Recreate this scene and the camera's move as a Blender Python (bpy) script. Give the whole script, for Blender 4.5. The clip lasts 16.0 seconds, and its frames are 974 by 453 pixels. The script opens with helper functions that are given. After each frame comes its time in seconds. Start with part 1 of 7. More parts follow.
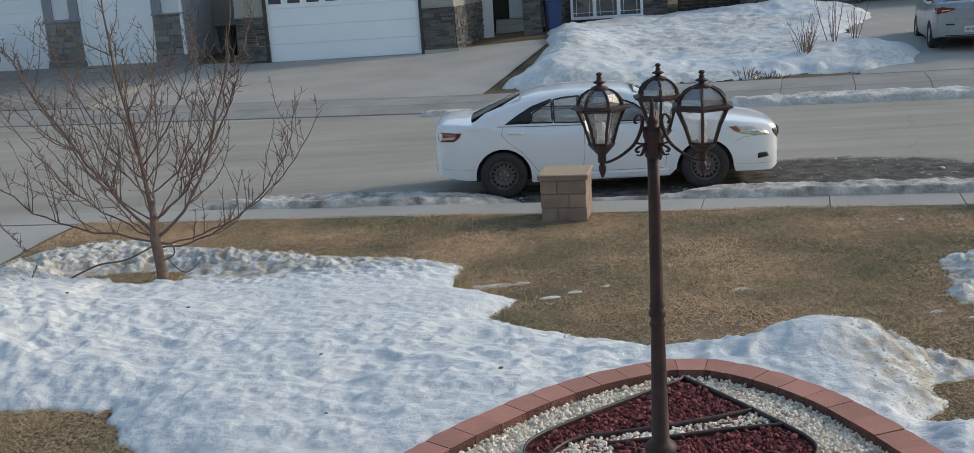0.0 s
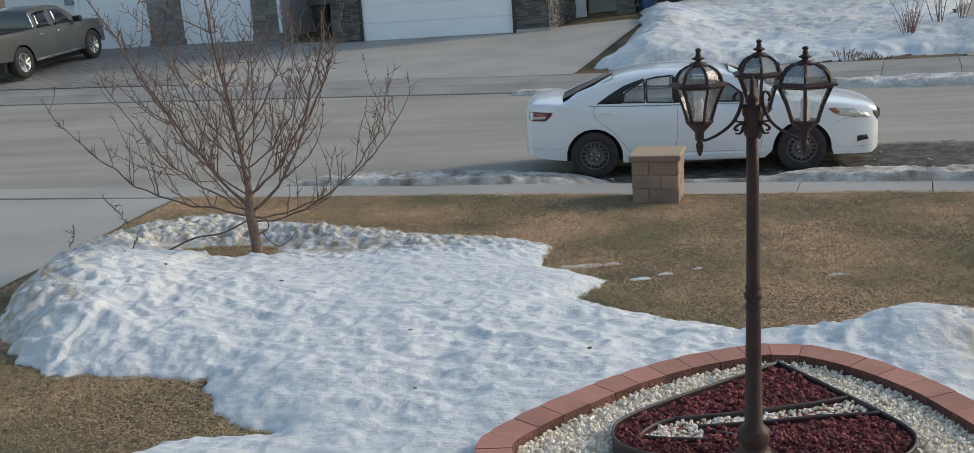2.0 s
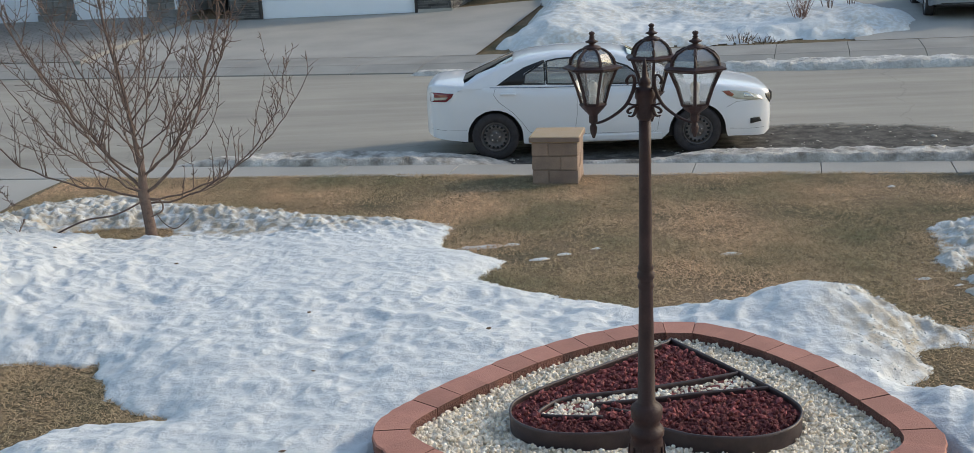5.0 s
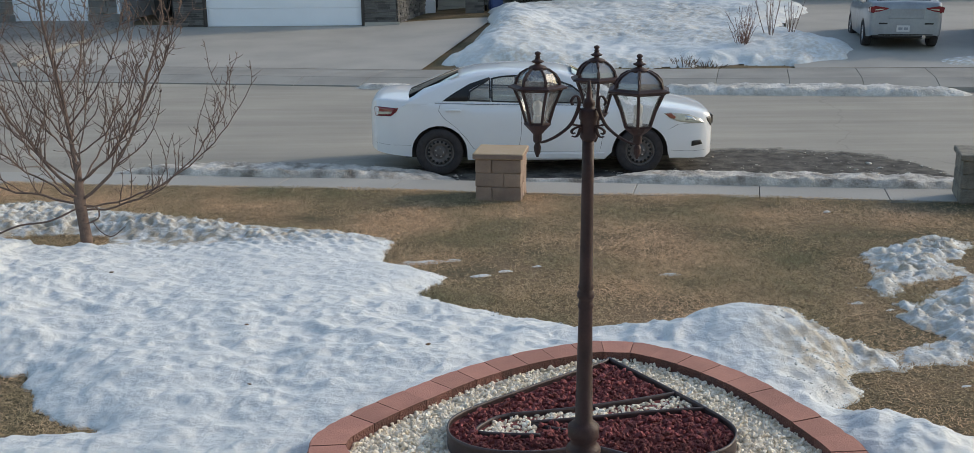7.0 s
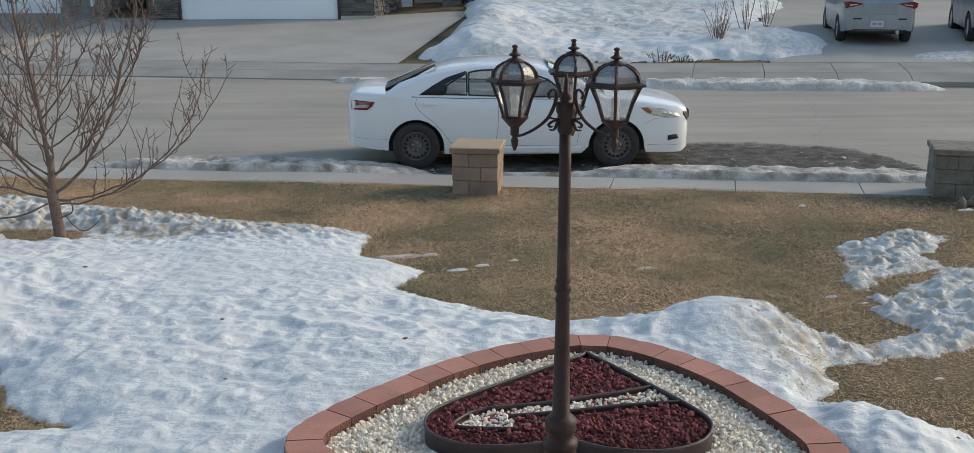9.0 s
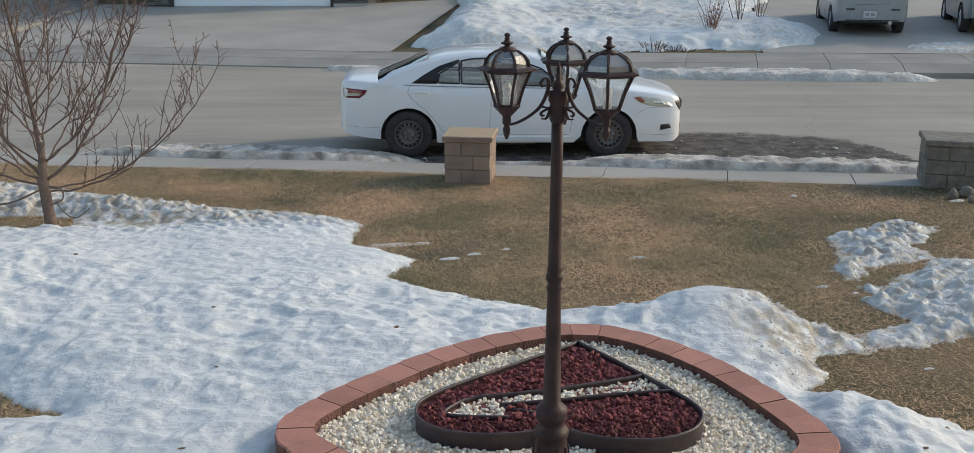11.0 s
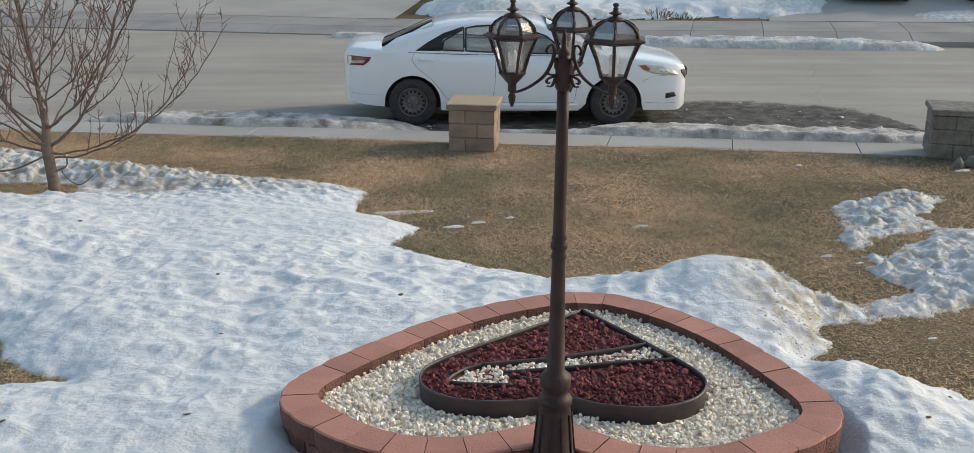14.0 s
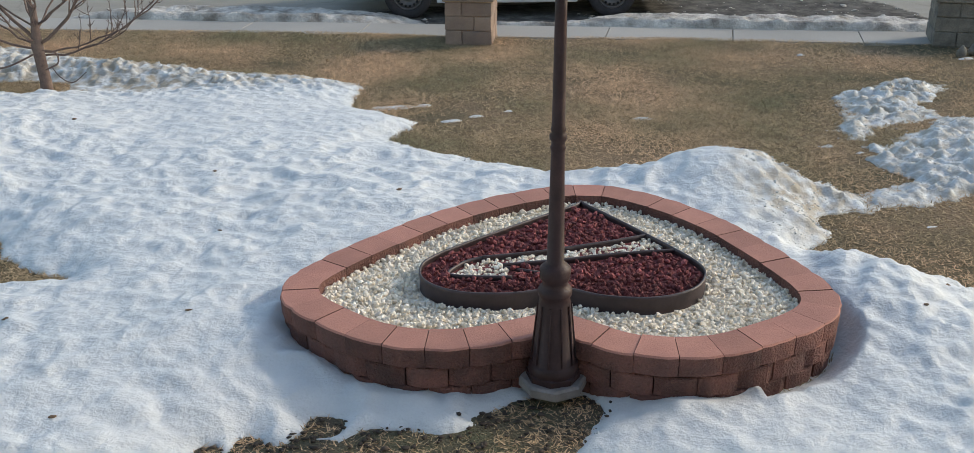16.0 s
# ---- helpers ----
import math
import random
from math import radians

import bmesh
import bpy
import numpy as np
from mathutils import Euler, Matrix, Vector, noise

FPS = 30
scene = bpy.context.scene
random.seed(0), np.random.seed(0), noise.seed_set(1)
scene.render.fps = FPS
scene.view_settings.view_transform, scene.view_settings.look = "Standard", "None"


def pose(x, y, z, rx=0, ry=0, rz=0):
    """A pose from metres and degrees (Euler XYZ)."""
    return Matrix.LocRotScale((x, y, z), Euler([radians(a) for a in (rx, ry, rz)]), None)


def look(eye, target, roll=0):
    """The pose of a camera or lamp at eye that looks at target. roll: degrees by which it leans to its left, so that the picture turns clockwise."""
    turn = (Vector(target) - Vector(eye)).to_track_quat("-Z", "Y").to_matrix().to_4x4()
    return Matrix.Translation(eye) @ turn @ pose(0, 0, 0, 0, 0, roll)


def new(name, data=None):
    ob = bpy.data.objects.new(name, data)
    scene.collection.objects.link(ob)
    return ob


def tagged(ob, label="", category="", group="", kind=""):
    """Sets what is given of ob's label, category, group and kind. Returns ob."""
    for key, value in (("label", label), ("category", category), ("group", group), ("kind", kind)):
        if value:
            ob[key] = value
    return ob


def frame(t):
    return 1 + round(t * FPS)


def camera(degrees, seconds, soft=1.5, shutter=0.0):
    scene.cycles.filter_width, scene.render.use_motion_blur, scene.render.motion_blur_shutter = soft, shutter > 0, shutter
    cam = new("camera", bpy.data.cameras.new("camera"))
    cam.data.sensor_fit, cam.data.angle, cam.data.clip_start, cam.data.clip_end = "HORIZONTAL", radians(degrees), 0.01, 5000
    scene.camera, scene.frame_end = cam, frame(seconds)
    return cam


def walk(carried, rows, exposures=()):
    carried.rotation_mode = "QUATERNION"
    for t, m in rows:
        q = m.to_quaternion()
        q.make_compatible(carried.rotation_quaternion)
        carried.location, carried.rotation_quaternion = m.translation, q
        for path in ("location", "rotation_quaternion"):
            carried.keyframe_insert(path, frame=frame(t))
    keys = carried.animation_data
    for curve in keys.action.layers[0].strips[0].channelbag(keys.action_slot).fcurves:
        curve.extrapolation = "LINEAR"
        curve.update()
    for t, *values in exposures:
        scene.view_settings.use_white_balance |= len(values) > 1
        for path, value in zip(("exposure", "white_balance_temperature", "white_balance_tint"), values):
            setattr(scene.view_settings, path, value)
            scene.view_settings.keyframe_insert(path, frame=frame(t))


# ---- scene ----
cam = camera(48.6, 16.0, soft=0.5)
PATH = [
    (0, (0.483, -0.751, 3.204), (0.367, 1.189, 2.728), -3.7),
    (0.5, (0.48, -0.75, 3.206), (0.327, 1.195, 2.766), -3.6),
    (1, (0.463, -0.739, 3.193), (0.263, 1.195, 2.725), -3.6),
    (1.5, (0.459, -0.725, 3.185), (0.197, 1.193, 2.685), -3.9),
    (2, (0.459, -0.729, 3.183), (0.18, 1.187, 2.683), -3.9),
    (2.5, (0.473, -0.727, 3.177), (0.188, 1.185, 2.664), -3.9),
    (3, (0.475, -0.721, 3.168), (0.19, 1.18, 2.616), -3.7),
    (3.5, (0.483, -0.714, 3.162), (0.214, 1.151, 2.493), -3.9),
    (4, (0.494, -0.706, 3.159), (0.335, 1.153, 2.436), -3.4),
    (4.5, (0.494, -0.715, 3.18), (0.367, 1.182, 2.56), -3.0),
    (4.7, (0.49, -0.726, 3.184), (0.372, 1.191, 2.626), -2.9),
    (7, (0.488, -0.729, 3.192), (0.494, 1.203, 2.672), -0.5),
    (7.5, (0.485, -0.734, 3.196), (0.504, 1.198, 2.679), -0.5),
    (8, (0.486, -0.725, 3.19), (0.513, 1.205, 2.667), -0.4),
    (8.5, (0.492, -0.729, 3.188), (0.53, 1.2, 2.663), -0.3),
    (9, (0.486, -0.722, 3.187), (0.535, 1.205, 2.657), -0.2),
    (9.5, (0.49, -0.723, 3.19), (0.547, 1.203, 2.654), -0.1),
    (12, (0.489, -0.713, 3.182), (0.551, 1.206, 2.622), 0.2),
    (12.5, (0.488, -0.712, 3.183), (0.547, 1.205, 2.617), 0.2),
    (13, (0.486, -0.711, 3.179), (0.543, 1.204, 2.606), 0.3),
    (13.5, (0.484, -0.712, 3.18), (0.541, 1.199, 2.595), 0.3),
    (14, (0.485, -0.708, 3.18), (0.541, 1.197, 2.574), 0.3),
    (14.5, (0.484, -0.708, 3.178), (0.543, 1.186, 2.541), 0.3),
    (15, (0.483, -0.697, 3.166), (0.546, 1.186, 2.496), 0.3),
    (15.5, (0.486, -0.702, 3.169), (0.549, 1.174, 2.478), 0.1),
    (16, (0.484, -0.679, 3.151), (0.541, 1.159, 2.365), -0.3),
]
walk(cam, [(t, look(eye, target, roll)) for t, eye, target, roll in PATH], [(0, 0.22, 6420, 9), (1.5, 0.23, 6500, 9), (3.5, 0.35, 6510, 9), (4.5, 0.42, 6520, 9), (7, 0.3, 6500, 9), (9.5, 0.33, 6550, 9), (12, 0.37, 6690, 9), (14.5, 0.47, 6730, 9), (16, 0.47, 6530, 9)])

# ---- light ----
world = bpy.data.worlds.new("world")
scene.world = world
world.use_nodes = True
wn = world.node_tree
sky = wn.nodes.new("ShaderNodeTexSky")
sky.sky_type, sky.sun_disc = "NISHITA", False
SUN_EL, SUN_AZ = 26.0, 71.0          # degrees above the horizon, degrees clockwise from +y
sky.sun_elevation, sky.sun_rotation = radians(SUN_EL), radians(SUN_AZ)
sky.air_density, sky.dust_density = 1.3, 1.2
wn.links.new(sky.outputs[0], wn.nodes["Background"].inputs[0])
wn.nodes["Background"].inputs[1].default_value = 0.15
sun = new("sun", bpy.data.lights.new("sun", "SUN"))
sun.data.energy, sun.data.angle, sun.data.color = 1.4, radians(6), (1.0, 0.88, 0.72)
d = Vector((math.sin(radians(SUN_AZ)) * math.cos(radians(SUN_EL)), math.cos(radians(SUN_AZ)) * math.cos(radians(SUN_EL)), math.sin(radians(SUN_EL))))
sun.matrix_world = look(d * 60, (0, 0, 0))

# ---- materials ----
def material(name, color, rough=0.8, var=0.15, scale=8.0, fine=60.0, bump=0.2, metal=0.0, color2=None, dist=0.01, island=0.0, randobj=0.0, coat=0.0, spec=0.5):
    """Two scales of colour variation and a fine relief, in object coordinates (metres)."""
    m = bpy.data.materials.new(name)
    m.use_nodes = True
    nt = m.node_tree
    n, l = nt.nodes, nt.links
    b = n["Principled BSDF"]
    b.inputs["Roughness"].default_value, b.inputs["Metallic"].default_value = rough, metal
    b.inputs["Coat Weight"].default_value = coat
    b.inputs["Specular IOR Level"].default_value = spec
    co = n.new("ShaderNodeTexCoord")
    big, small = n.new("ShaderNodeTexNoise"), n.new("ShaderNodeTexNoise")
    big.inputs["Scale"].default_value, small.inputs["Scale"].default_value = scale, fine
    big.inputs["Detail"].default_value, small.inputs["Detail"].default_value = 5, 3
    for t in (big, small):
        l.new(co.outputs["Object"], t.inputs["Vector"])
    c2 = color2 or tuple(max(0, c * (1 - 2 * var)) for c in color)
    mixa = n.new("ShaderNodeMix")
    mixa.data_type = "RGBA"
    mixa.inputs[6].default_value, mixa.inputs[7].default_value = (*color, 1), (*c2, 1)
    ramp = n.new("ShaderNodeMapRange")
    ramp.inputs[1].default_value, ramp.inputs[2].default_value = 0.35, 0.68
    l.new(big.outputs[0], ramp.inputs[0])
    l.new(ramp.outputs[0], mixa.inputs[0])
    val = n.new("ShaderNodeMath")
    val.operation = "MULTIPLY_ADD"
    val.inputs[1].default_value, val.inputs[2].default_value = var * 2.2, 1 - var * 1.1
    l.new(small.outputs[0], val.inputs[0])
    hsv = n.new("ShaderNodeHueSaturation")
    l.new(mixa.outputs[2], hsv.inputs["Color"])
    last = val.outputs[0]
    for amount, node, out in ((island, "ShaderNodeNewGeometry", "Random Per Island"), (randobj, "ShaderNodeObjectInfo", "Random")):
        if amount:
            src, mad, mul = n.new(node), n.new("ShaderNodeMath"), n.new("ShaderNodeMath")
            mad.operation, mul.operation = "MULTIPLY_ADD", "MULTIPLY"
            mad.inputs[1].default_value, mad.inputs[2].default_value = amount * 2, 1 - amount
            l.new(src.outputs[out], mad.inputs[0])
            l.new(mad.outputs[0], mul.inputs[0])
            l.new(last, mul.inputs[1])
            last = mul.outputs[0]
    l.new(last, hsv.inputs["Value"])
    l.new(hsv.outputs[0], b.inputs["Base Color"])
    if bump:
        bp = n.new("ShaderNodeBump")
        bp.inputs["Strength"].default_value, bp.inputs["Distance"].default_value = bump, dist
        l.new(small.outputs[0], bp.inputs["Height"])
        l.new(bp.outputs[0], b.inputs["Normal"])
    return m


SNOW = material("snow", (0.71, 0.728, 0.722), 0.7, 0.05, 5.0, 90, 0.2, color2=(0.63, 0.658, 0.665), dist=0.01)
n, l = SNOW.node_tree.nodes, SNOW.node_tree.links
dirt, grime, mix, patch = n.new("ShaderNodeAttribute"), n.new("ShaderNodeTexNoise"), n.new("ShaderNodeMix"), n.new("ShaderNodeMath")
dirt.attribute_name, mix.data_type, patch.operation = "dirt", "RGBA", "MULTIPLY"
grime.inputs["Scale"].default_value, grime.inputs["Detail"].default_value = 9, 6
ramp = n.new("ShaderNodeMapRange")
ramp.inputs[1].default_value, ramp.inputs[2].default_value = 0.36, 0.6
l.new(grime.outputs[0], ramp.inputs[0])
l.new(dirt.outputs["Fac"], patch.inputs[0])
l.new(ramp.outputs[0], patch.inputs[1])
l.new(patch.outputs[0], mix.inputs[0])
old = n["Principled BSDF"].inputs["Base Color"].links[0].from_socket
l.new(old, mix.inputs[6])
mix.inputs[7].default_value = (0.43, 0.375, 0.29, 1)
l.new(mix.outputs[2], n["Principled BSDF"].inputs["Base Color"])
lumps, rise = n.new("ShaderNodeTexNoise"), n.new("ShaderNodeBump")
lumps.inputs["Scale"].default_value, lumps.inputs["Detail"].default_value, lumps.inputs["Roughness"].default_value = 14, 6, 0.66
rise.inputs["Strength"].default_value, rise.inputs["Distance"].default_value = 0.55, 0.035
where = n.new("ShaderNodeTexCoord")
l.new(where.outputs["Object"], lumps.inputs["Vector"])
l.new(where.outputs["Object"], grime.inputs["Vector"])
l.new(lumps.outputs[0], rise.inputs["Height"])
fine_bump = n["Principled BSDF"].inputs["Normal"].links[0].from_socket
l.new(fine_bump, rise.inputs["Normal"])
l.new(rise.outputs[0], n["Principled BSDF"].inputs["Normal"])
LAWN = material("dead_lawn", (0.25, 0.18, 0.115), 0.95, 0.45, 1.1, 40, 1.0, color2=(0.115, 0.103, 0.062), dist=0.03, spec=0.1)
BLADES = material("dead_grass", (0.62, 0.42, 0.255), 0.9, 0.3, 0.8, 9, 0, color2=(0.245, 0.22, 0.125), island=0.45, spec=0.15)
WETSOIL = material("wet_soil", (0.11, 0.088, 0.06), 0.85, 0.35, 6, 70, 1.0, color2=(0.105, 0.105, 0.06), dist=0.02, spec=0.3)
ASPHALT = material("sandy_asphalt", (0.375, 0.345, 0.293), 0.9, 0.12, 0.35, 90, 0.3, color2=(0.315, 0.29, 0.247), spec=0.25)
WET = material("wet_grit", (0.065, 0.06, 0.054), 0.9, 0.45, 5, 28, 0.8, color2=(0.17, 0.155, 0.135), spec=0.12)
n, l = WET.node_tree.nodes, WET.node_tree.links
damp, grit, add, step, veil, seen = (n.new("ShaderNode" + k) for k in ("Attribute", "TexNoise", "Math", "MapRange", "BsdfTransparent", "MixShader"))
damp.attribute_name, add.operation = "wet", "MULTIPLY_ADD"
grit.inputs["Scale"].default_value, grit.inputs["Detail"].default_value, grit.inputs["Roughness"].default_value = 9, 7, 0.75
add.inputs[1].default_value = 1.3
step.inputs[1].default_value, step.inputs[2].default_value, step.inputs[4].default_value = 0.6, 1.0, 0.95
l.new(grit.outputs[0], add.inputs[0])
l.new(damp.outputs["Fac"], add.inputs[2])
l.new(add.outputs[0], step.inputs[0])
l.new(step.outputs[0], seen.inputs[0])
l.new(veil.outputs[0], seen.inputs[1])
l.new(n["Principled BSDF"].outputs[0], seen.inputs[2])
l.new(seen.outputs[0], n["Material Output"].inputs[0])
# tyre-polished bands, sand and hairline cracks on the street
n, l = ASPHALT.node_tree.nodes, ASPHALT.node_tree.links
where, squash, band, crack, warp, bend, thin, dark, tone = (n.new("ShaderNode" + k) for k in ("TexCoord", "Mapping", "TexNoise", "TexVoronoi", "TexNoise", "Mix", "MapRange", "Math", "HueSaturation"))
squash.inputs["Scale"].default_value = (0.12, 1.3, 1.0)
band.inputs["Scale"].default_value, band.inputs["Detail"].default_value, band.inputs["Roughness"].default_value = 1.0, 8, 0.68
crack.feature = "DISTANCE_TO_EDGE"
crack.inputs["Scale"].default_value = 0.22
warp.inputs["Scale"].default_value, warp.inputs["Detail"].default_value = 0.9, 5
bend.data_type = "VECTOR"
bend.inputs[0].default_value = 0.5
l.new(where.outputs["Object"], squash.inputs["Vector"])
l.new(squash.outputs[0], band.inputs["Vector"])
l.new(where.outputs["Object"], warp.inputs["Vector"])
l.new(where.outputs["Object"], bend.inputs[4])
l.new(warp.outputs["Color"], bend.inputs[5])
l.new(bend.outputs[1], crack.inputs["Vector"])
thin.inputs[1].default_value, thin.inputs[2].default_value = 0.0, 0.0025
thin.inputs[3].default_value, thin.inputs[4].default_value = 0.85, 1.0
l.new(crack.outputs["Distance"], thin.inputs[0])
spread = n.new("ShaderNodeMapRange")
spread.inputs[1].default_value, spread.inputs[2].default_value, spread.inputs[3].default_value, spread.inputs[4].default_value = 0.3, 0.7, 0.84, 1.16
l.new(band.outputs[0], spread.inputs[0])
dark.operation = "MULTIPLY"
l.new(thin.outputs[0], dark.inputs[0])
l.new(spread.outputs[0], dark.inputs[1])
l.new(dark.outputs[0], tone.inputs["Value"])
l.new(n["Principled BSDF"].inputs["Base Color"].links[0].from_socket, tone.inputs["Color"])
l.new(tone.outputs[0], n["Principled BSDF"].inputs["Base Color"])
CONCRETE = material("concrete", (0.435, 0.41, 0.368), 0.9, 0.1, 0.6, 90, 0.2, color2=(0.36, 0.343, 0.31), spec=0.2)
KERB = material("kerb_concrete", (0.33, 0.315, 0.285), 0.9, 0.12, 0.9, 60, 0.3, randobj=0.06)
PAVER = material("drive_paver", (0.33, 0.30, 0.265), 0.9, 0.2, 1.0, 50, 0.4, color2=(0.235, 0.215, 0.19), randobj=0.15, island=0.15)
n, l = PAVER.node_tree.nodes, PAVER.node_tree.links
bond, joint, where = n.new("ShaderNodeTexBrick"), n.new("ShaderNodeMix"), n.new("ShaderNodeTexCoord")
for k, v in (("Scale", 1.0), ("Brick Width", 0.42), ("Row Height", 0.21), ("Mortar Size", 0.016)):
    bond.inputs[k].default_value = v
joint.data_type = "RGBA"
l.new(where.outputs["Object"], bond.inputs["Vector"])
l.new(bond.outputs["Fac"], joint.inputs[0])
l.new(n["Principled BSDF"].inputs["Base Color"].links[0].from_socket, joint.inputs[6])
joint.inputs[7].default_value = (0.11, 0.10, 0.085, 1)
l.new(joint.outputs[2], n["Principled BSDF"].inputs["Base Color"])
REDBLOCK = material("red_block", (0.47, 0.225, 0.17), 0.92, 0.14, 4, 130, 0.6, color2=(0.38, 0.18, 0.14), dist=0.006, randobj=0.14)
# split upright faces: rough, with the shade on them put into a darker colour
REDSHADE = material("shaded_split_red_block", (0.20, 0.09, 0.07), 0.95, 0.28, 7, 90, 1.0, color2=(0.12, 0.065, 0.055), dist=0.015, randobj=0.28)
WHITE_STONE = material("white_stone", (0.92, 0.865, 0.76), 0.85, 0.07, 20, 90, 0.3, color2=(0.74, 0.645, 0.50), island=0.28, randobj=0.1)
LAVA = material("lava_rock", (0.26, 0.075, 0.074), 0.95, 0.25, 25, 160, 0.8, color2=(0.12, 0.037, 0.037), island=0.4, randobj=0.3)
EDGING = material("black_edging", (0.07, 0.05, 0.052), 0.5, 0.15, 10, 60, 0.1)
BRONZE = material("bronze_paint", (0.052, 0.027, 0.026), 0.55, 0.2, 12, 80, 0.15, spec=0.35)
GALV = material("cast_base", (0.30, 0.275, 0.26), 0.7, 0.2, 8, 60, 0.3)


def thin_glass(name, tint, ior=1.5, haze=0.0):
    """A thin pane: light passes straight through, with a sheen by angle."""
    m = bpy.data.materials.new(name)
    m.use_nodes = True
    n, l = m.node_tree.nodes, m.node_tree.links
    n.clear()
    out, mix, clear, gloss, fres = (n.new("ShaderNode" + k) for k in ("OutputMaterial", "MixShader", "BsdfTransparent", "BsdfGlossy", "Fresnel"))
    clear.inputs[0].default_value, gloss.inputs["Roughness"].default_value, fres.inputs[0].default_value = (*tint, 1), 0.03, ior
    # pale diffuse layer that brightens the pane in place of sky reflections
    film, sky_film = n.new("ShaderNodeMixShader"), n.new("ShaderNodeBsdfDiffuse")
    film.inputs[0].default_value, sky_film.inputs[0].default_value = haze, (0.9, 0.9, 0.9, 1)
    l.new(clear.outputs[0], film.inputs[1])
    l.new(sky_film.outputs[0], film.inputs[2])
    l.new(fres.outputs[0], mix.inputs[0])
    l.new(film.outputs[0], mix.inputs[1])
    l.new(gloss.outputs[0], mix.inputs[2])
    l.new(mix.outputs[0], out.inputs[0])
    return m


# last value: share of the painted pale sheen, for lanterns and car windows
CLEAR = thin_glass("clear_glass", (0.96, 0.97, 0.97), 1.7, 0.27)
DOMEGLASS = thin_glass("sky_sheen_dome_glass", (0.96, 0.97, 0.98), 2.2, 0.26)
TINTED = thin_glass("tinted_car_glass", (0.92, 0.95, 0.93), 1.5, 0.16)
GREY_SNOW = material("grey_slush", (0.68, 0.63, 0.56), 0.75, 0.22, 4.5, 34, 0.8, color2=(0.22, 0.19, 0.155), dist=0.025)
FAR_SLUSH = material("old_slush", (0.67, 0.64, 0.59), 0.75, 0.15, 3.0, 14, 0.8, color2=(0.38, 0.355, 0.32), dist=0.05)
SEATCLOTH = material("pale_seat_cloth", (0.42, 0.42, 0.40), 0.9, 0.1, 5, 40, 0)
BULB = material("bulb_white", (0.8, 0.8, 0.78), 0.3, 0.02, 5, 20, 0)
SANDSTONE = material("tan_block", (0.36, 0.265, 0.205), 0.95, 0.2, 5, 80, 0.9, color2=(0.27, 0.2, 0.165), dist=0.015, randobj=0.14)
GREYBLOCK = material("grey_block", (0.235, 0.215, 0.18), 0.95, 0.3, 9, 60, 1.0, color2=(0.15, 0.138, 0.118), dist=0.015, randobj=0.12)
# tan block made lighter, sunlight on the cap's top put into its colour
SUNCAP = material("sunlit_tan_cap", (0.43, 0.325, 0.225), 0.9, 0.12, 6, 80, 0.4, color2=(0.42, 0.31, 0.19))
BARK = material("bark", (0.21, 0.145, 0.115), 0.9, 0.25, 18, 90, 0.6, color2=(0.13, 0.09, 0.075))
CARWHITE = material("white_car_paint", (0.80, 0.81, 0.83), 0.22, 0.015, 1, 8, 0, coat=0.5)
CARSILVER = material("silver_car_paint", (0.31, 0.335, 0.365), 0.4, 0.1, 2, 20, 0, metal=0.35, color2=(0.23, 0.25, 0.275), coat=0.3)
CARGREY = material("grey_car_paint", (0.125, 0.132, 0.13), 0.35, 0.08, 2, 20, 0, metal=0.4, coat=0.4)
TYRE = material("tyre_rubber", (0.042, 0.037, 0.039), 0.85, 0.2, 10, 60, 0.2)
STEELRIM = material("black_steel_rim", (0.13, 0.115, 0.11), 0.55, 0.2, 10, 60, 0.1)
RIMSLOT = material("dark_slot", (0.01, 0.01, 0.01), 0.9, 0.1, 10, 60, 0)
CHROME = material("bright_rim", (0.6, 0.61, 0.62), 0.25, 0.1, 8, 30, 0, metal=0.9)
DARK = material("black_trim", (0.015, 0.015, 0.016), 0.5, 0.1, 8, 30, 0)
CARGLASS = material("dark_car_glass", (0.022, 0.026, 0.032), 0.06, 0.1, 2, 10, 0, coat=1.0)
REDLENS = material("red_lens", (0.20, 0.016, 0.024), 0.2, 0.1, 8, 40, 0, coat=0.8)
LAMPLENS = material("headlamp_lens", (0.62, 0.6, 0.5), 0.15, 0.15, 10, 40, 0, coat=0.8)
AMBER = material("amber_lens", (0.3, 0.09, 0.045), 0.2, 0.1, 8, 40, 0, coat=0.6)
PLATE = material("number_plate", (0.55, 0.56, 0.58), 0.4, 0.05, 8, 40, 0)
DOORWHITE = material("garage_white", (0.84, 0.87, 0.92), 0.6, 0.02, 1.2, 30, 0.05)
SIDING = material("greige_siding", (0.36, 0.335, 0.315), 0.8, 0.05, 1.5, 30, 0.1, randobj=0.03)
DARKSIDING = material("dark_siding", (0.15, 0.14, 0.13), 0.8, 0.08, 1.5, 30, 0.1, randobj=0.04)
LIGHTWALL = material("pale_stucco", (0.72, 0.74, 0.78), 0.9, 0.04, 1.0, 60, 0.2)
GREYTRIM = material("grey_trim", (0.27, 0.285, 0.32), 0.8, 0.04, 1.0, 40, 0.1)
LEDGE = material("ledge_stone", (0.14, 0.135, 0.13), 0.9, 0.2, 3, 50, 0.6, color2=(0.09, 0.088, 0.086), island=0.5)
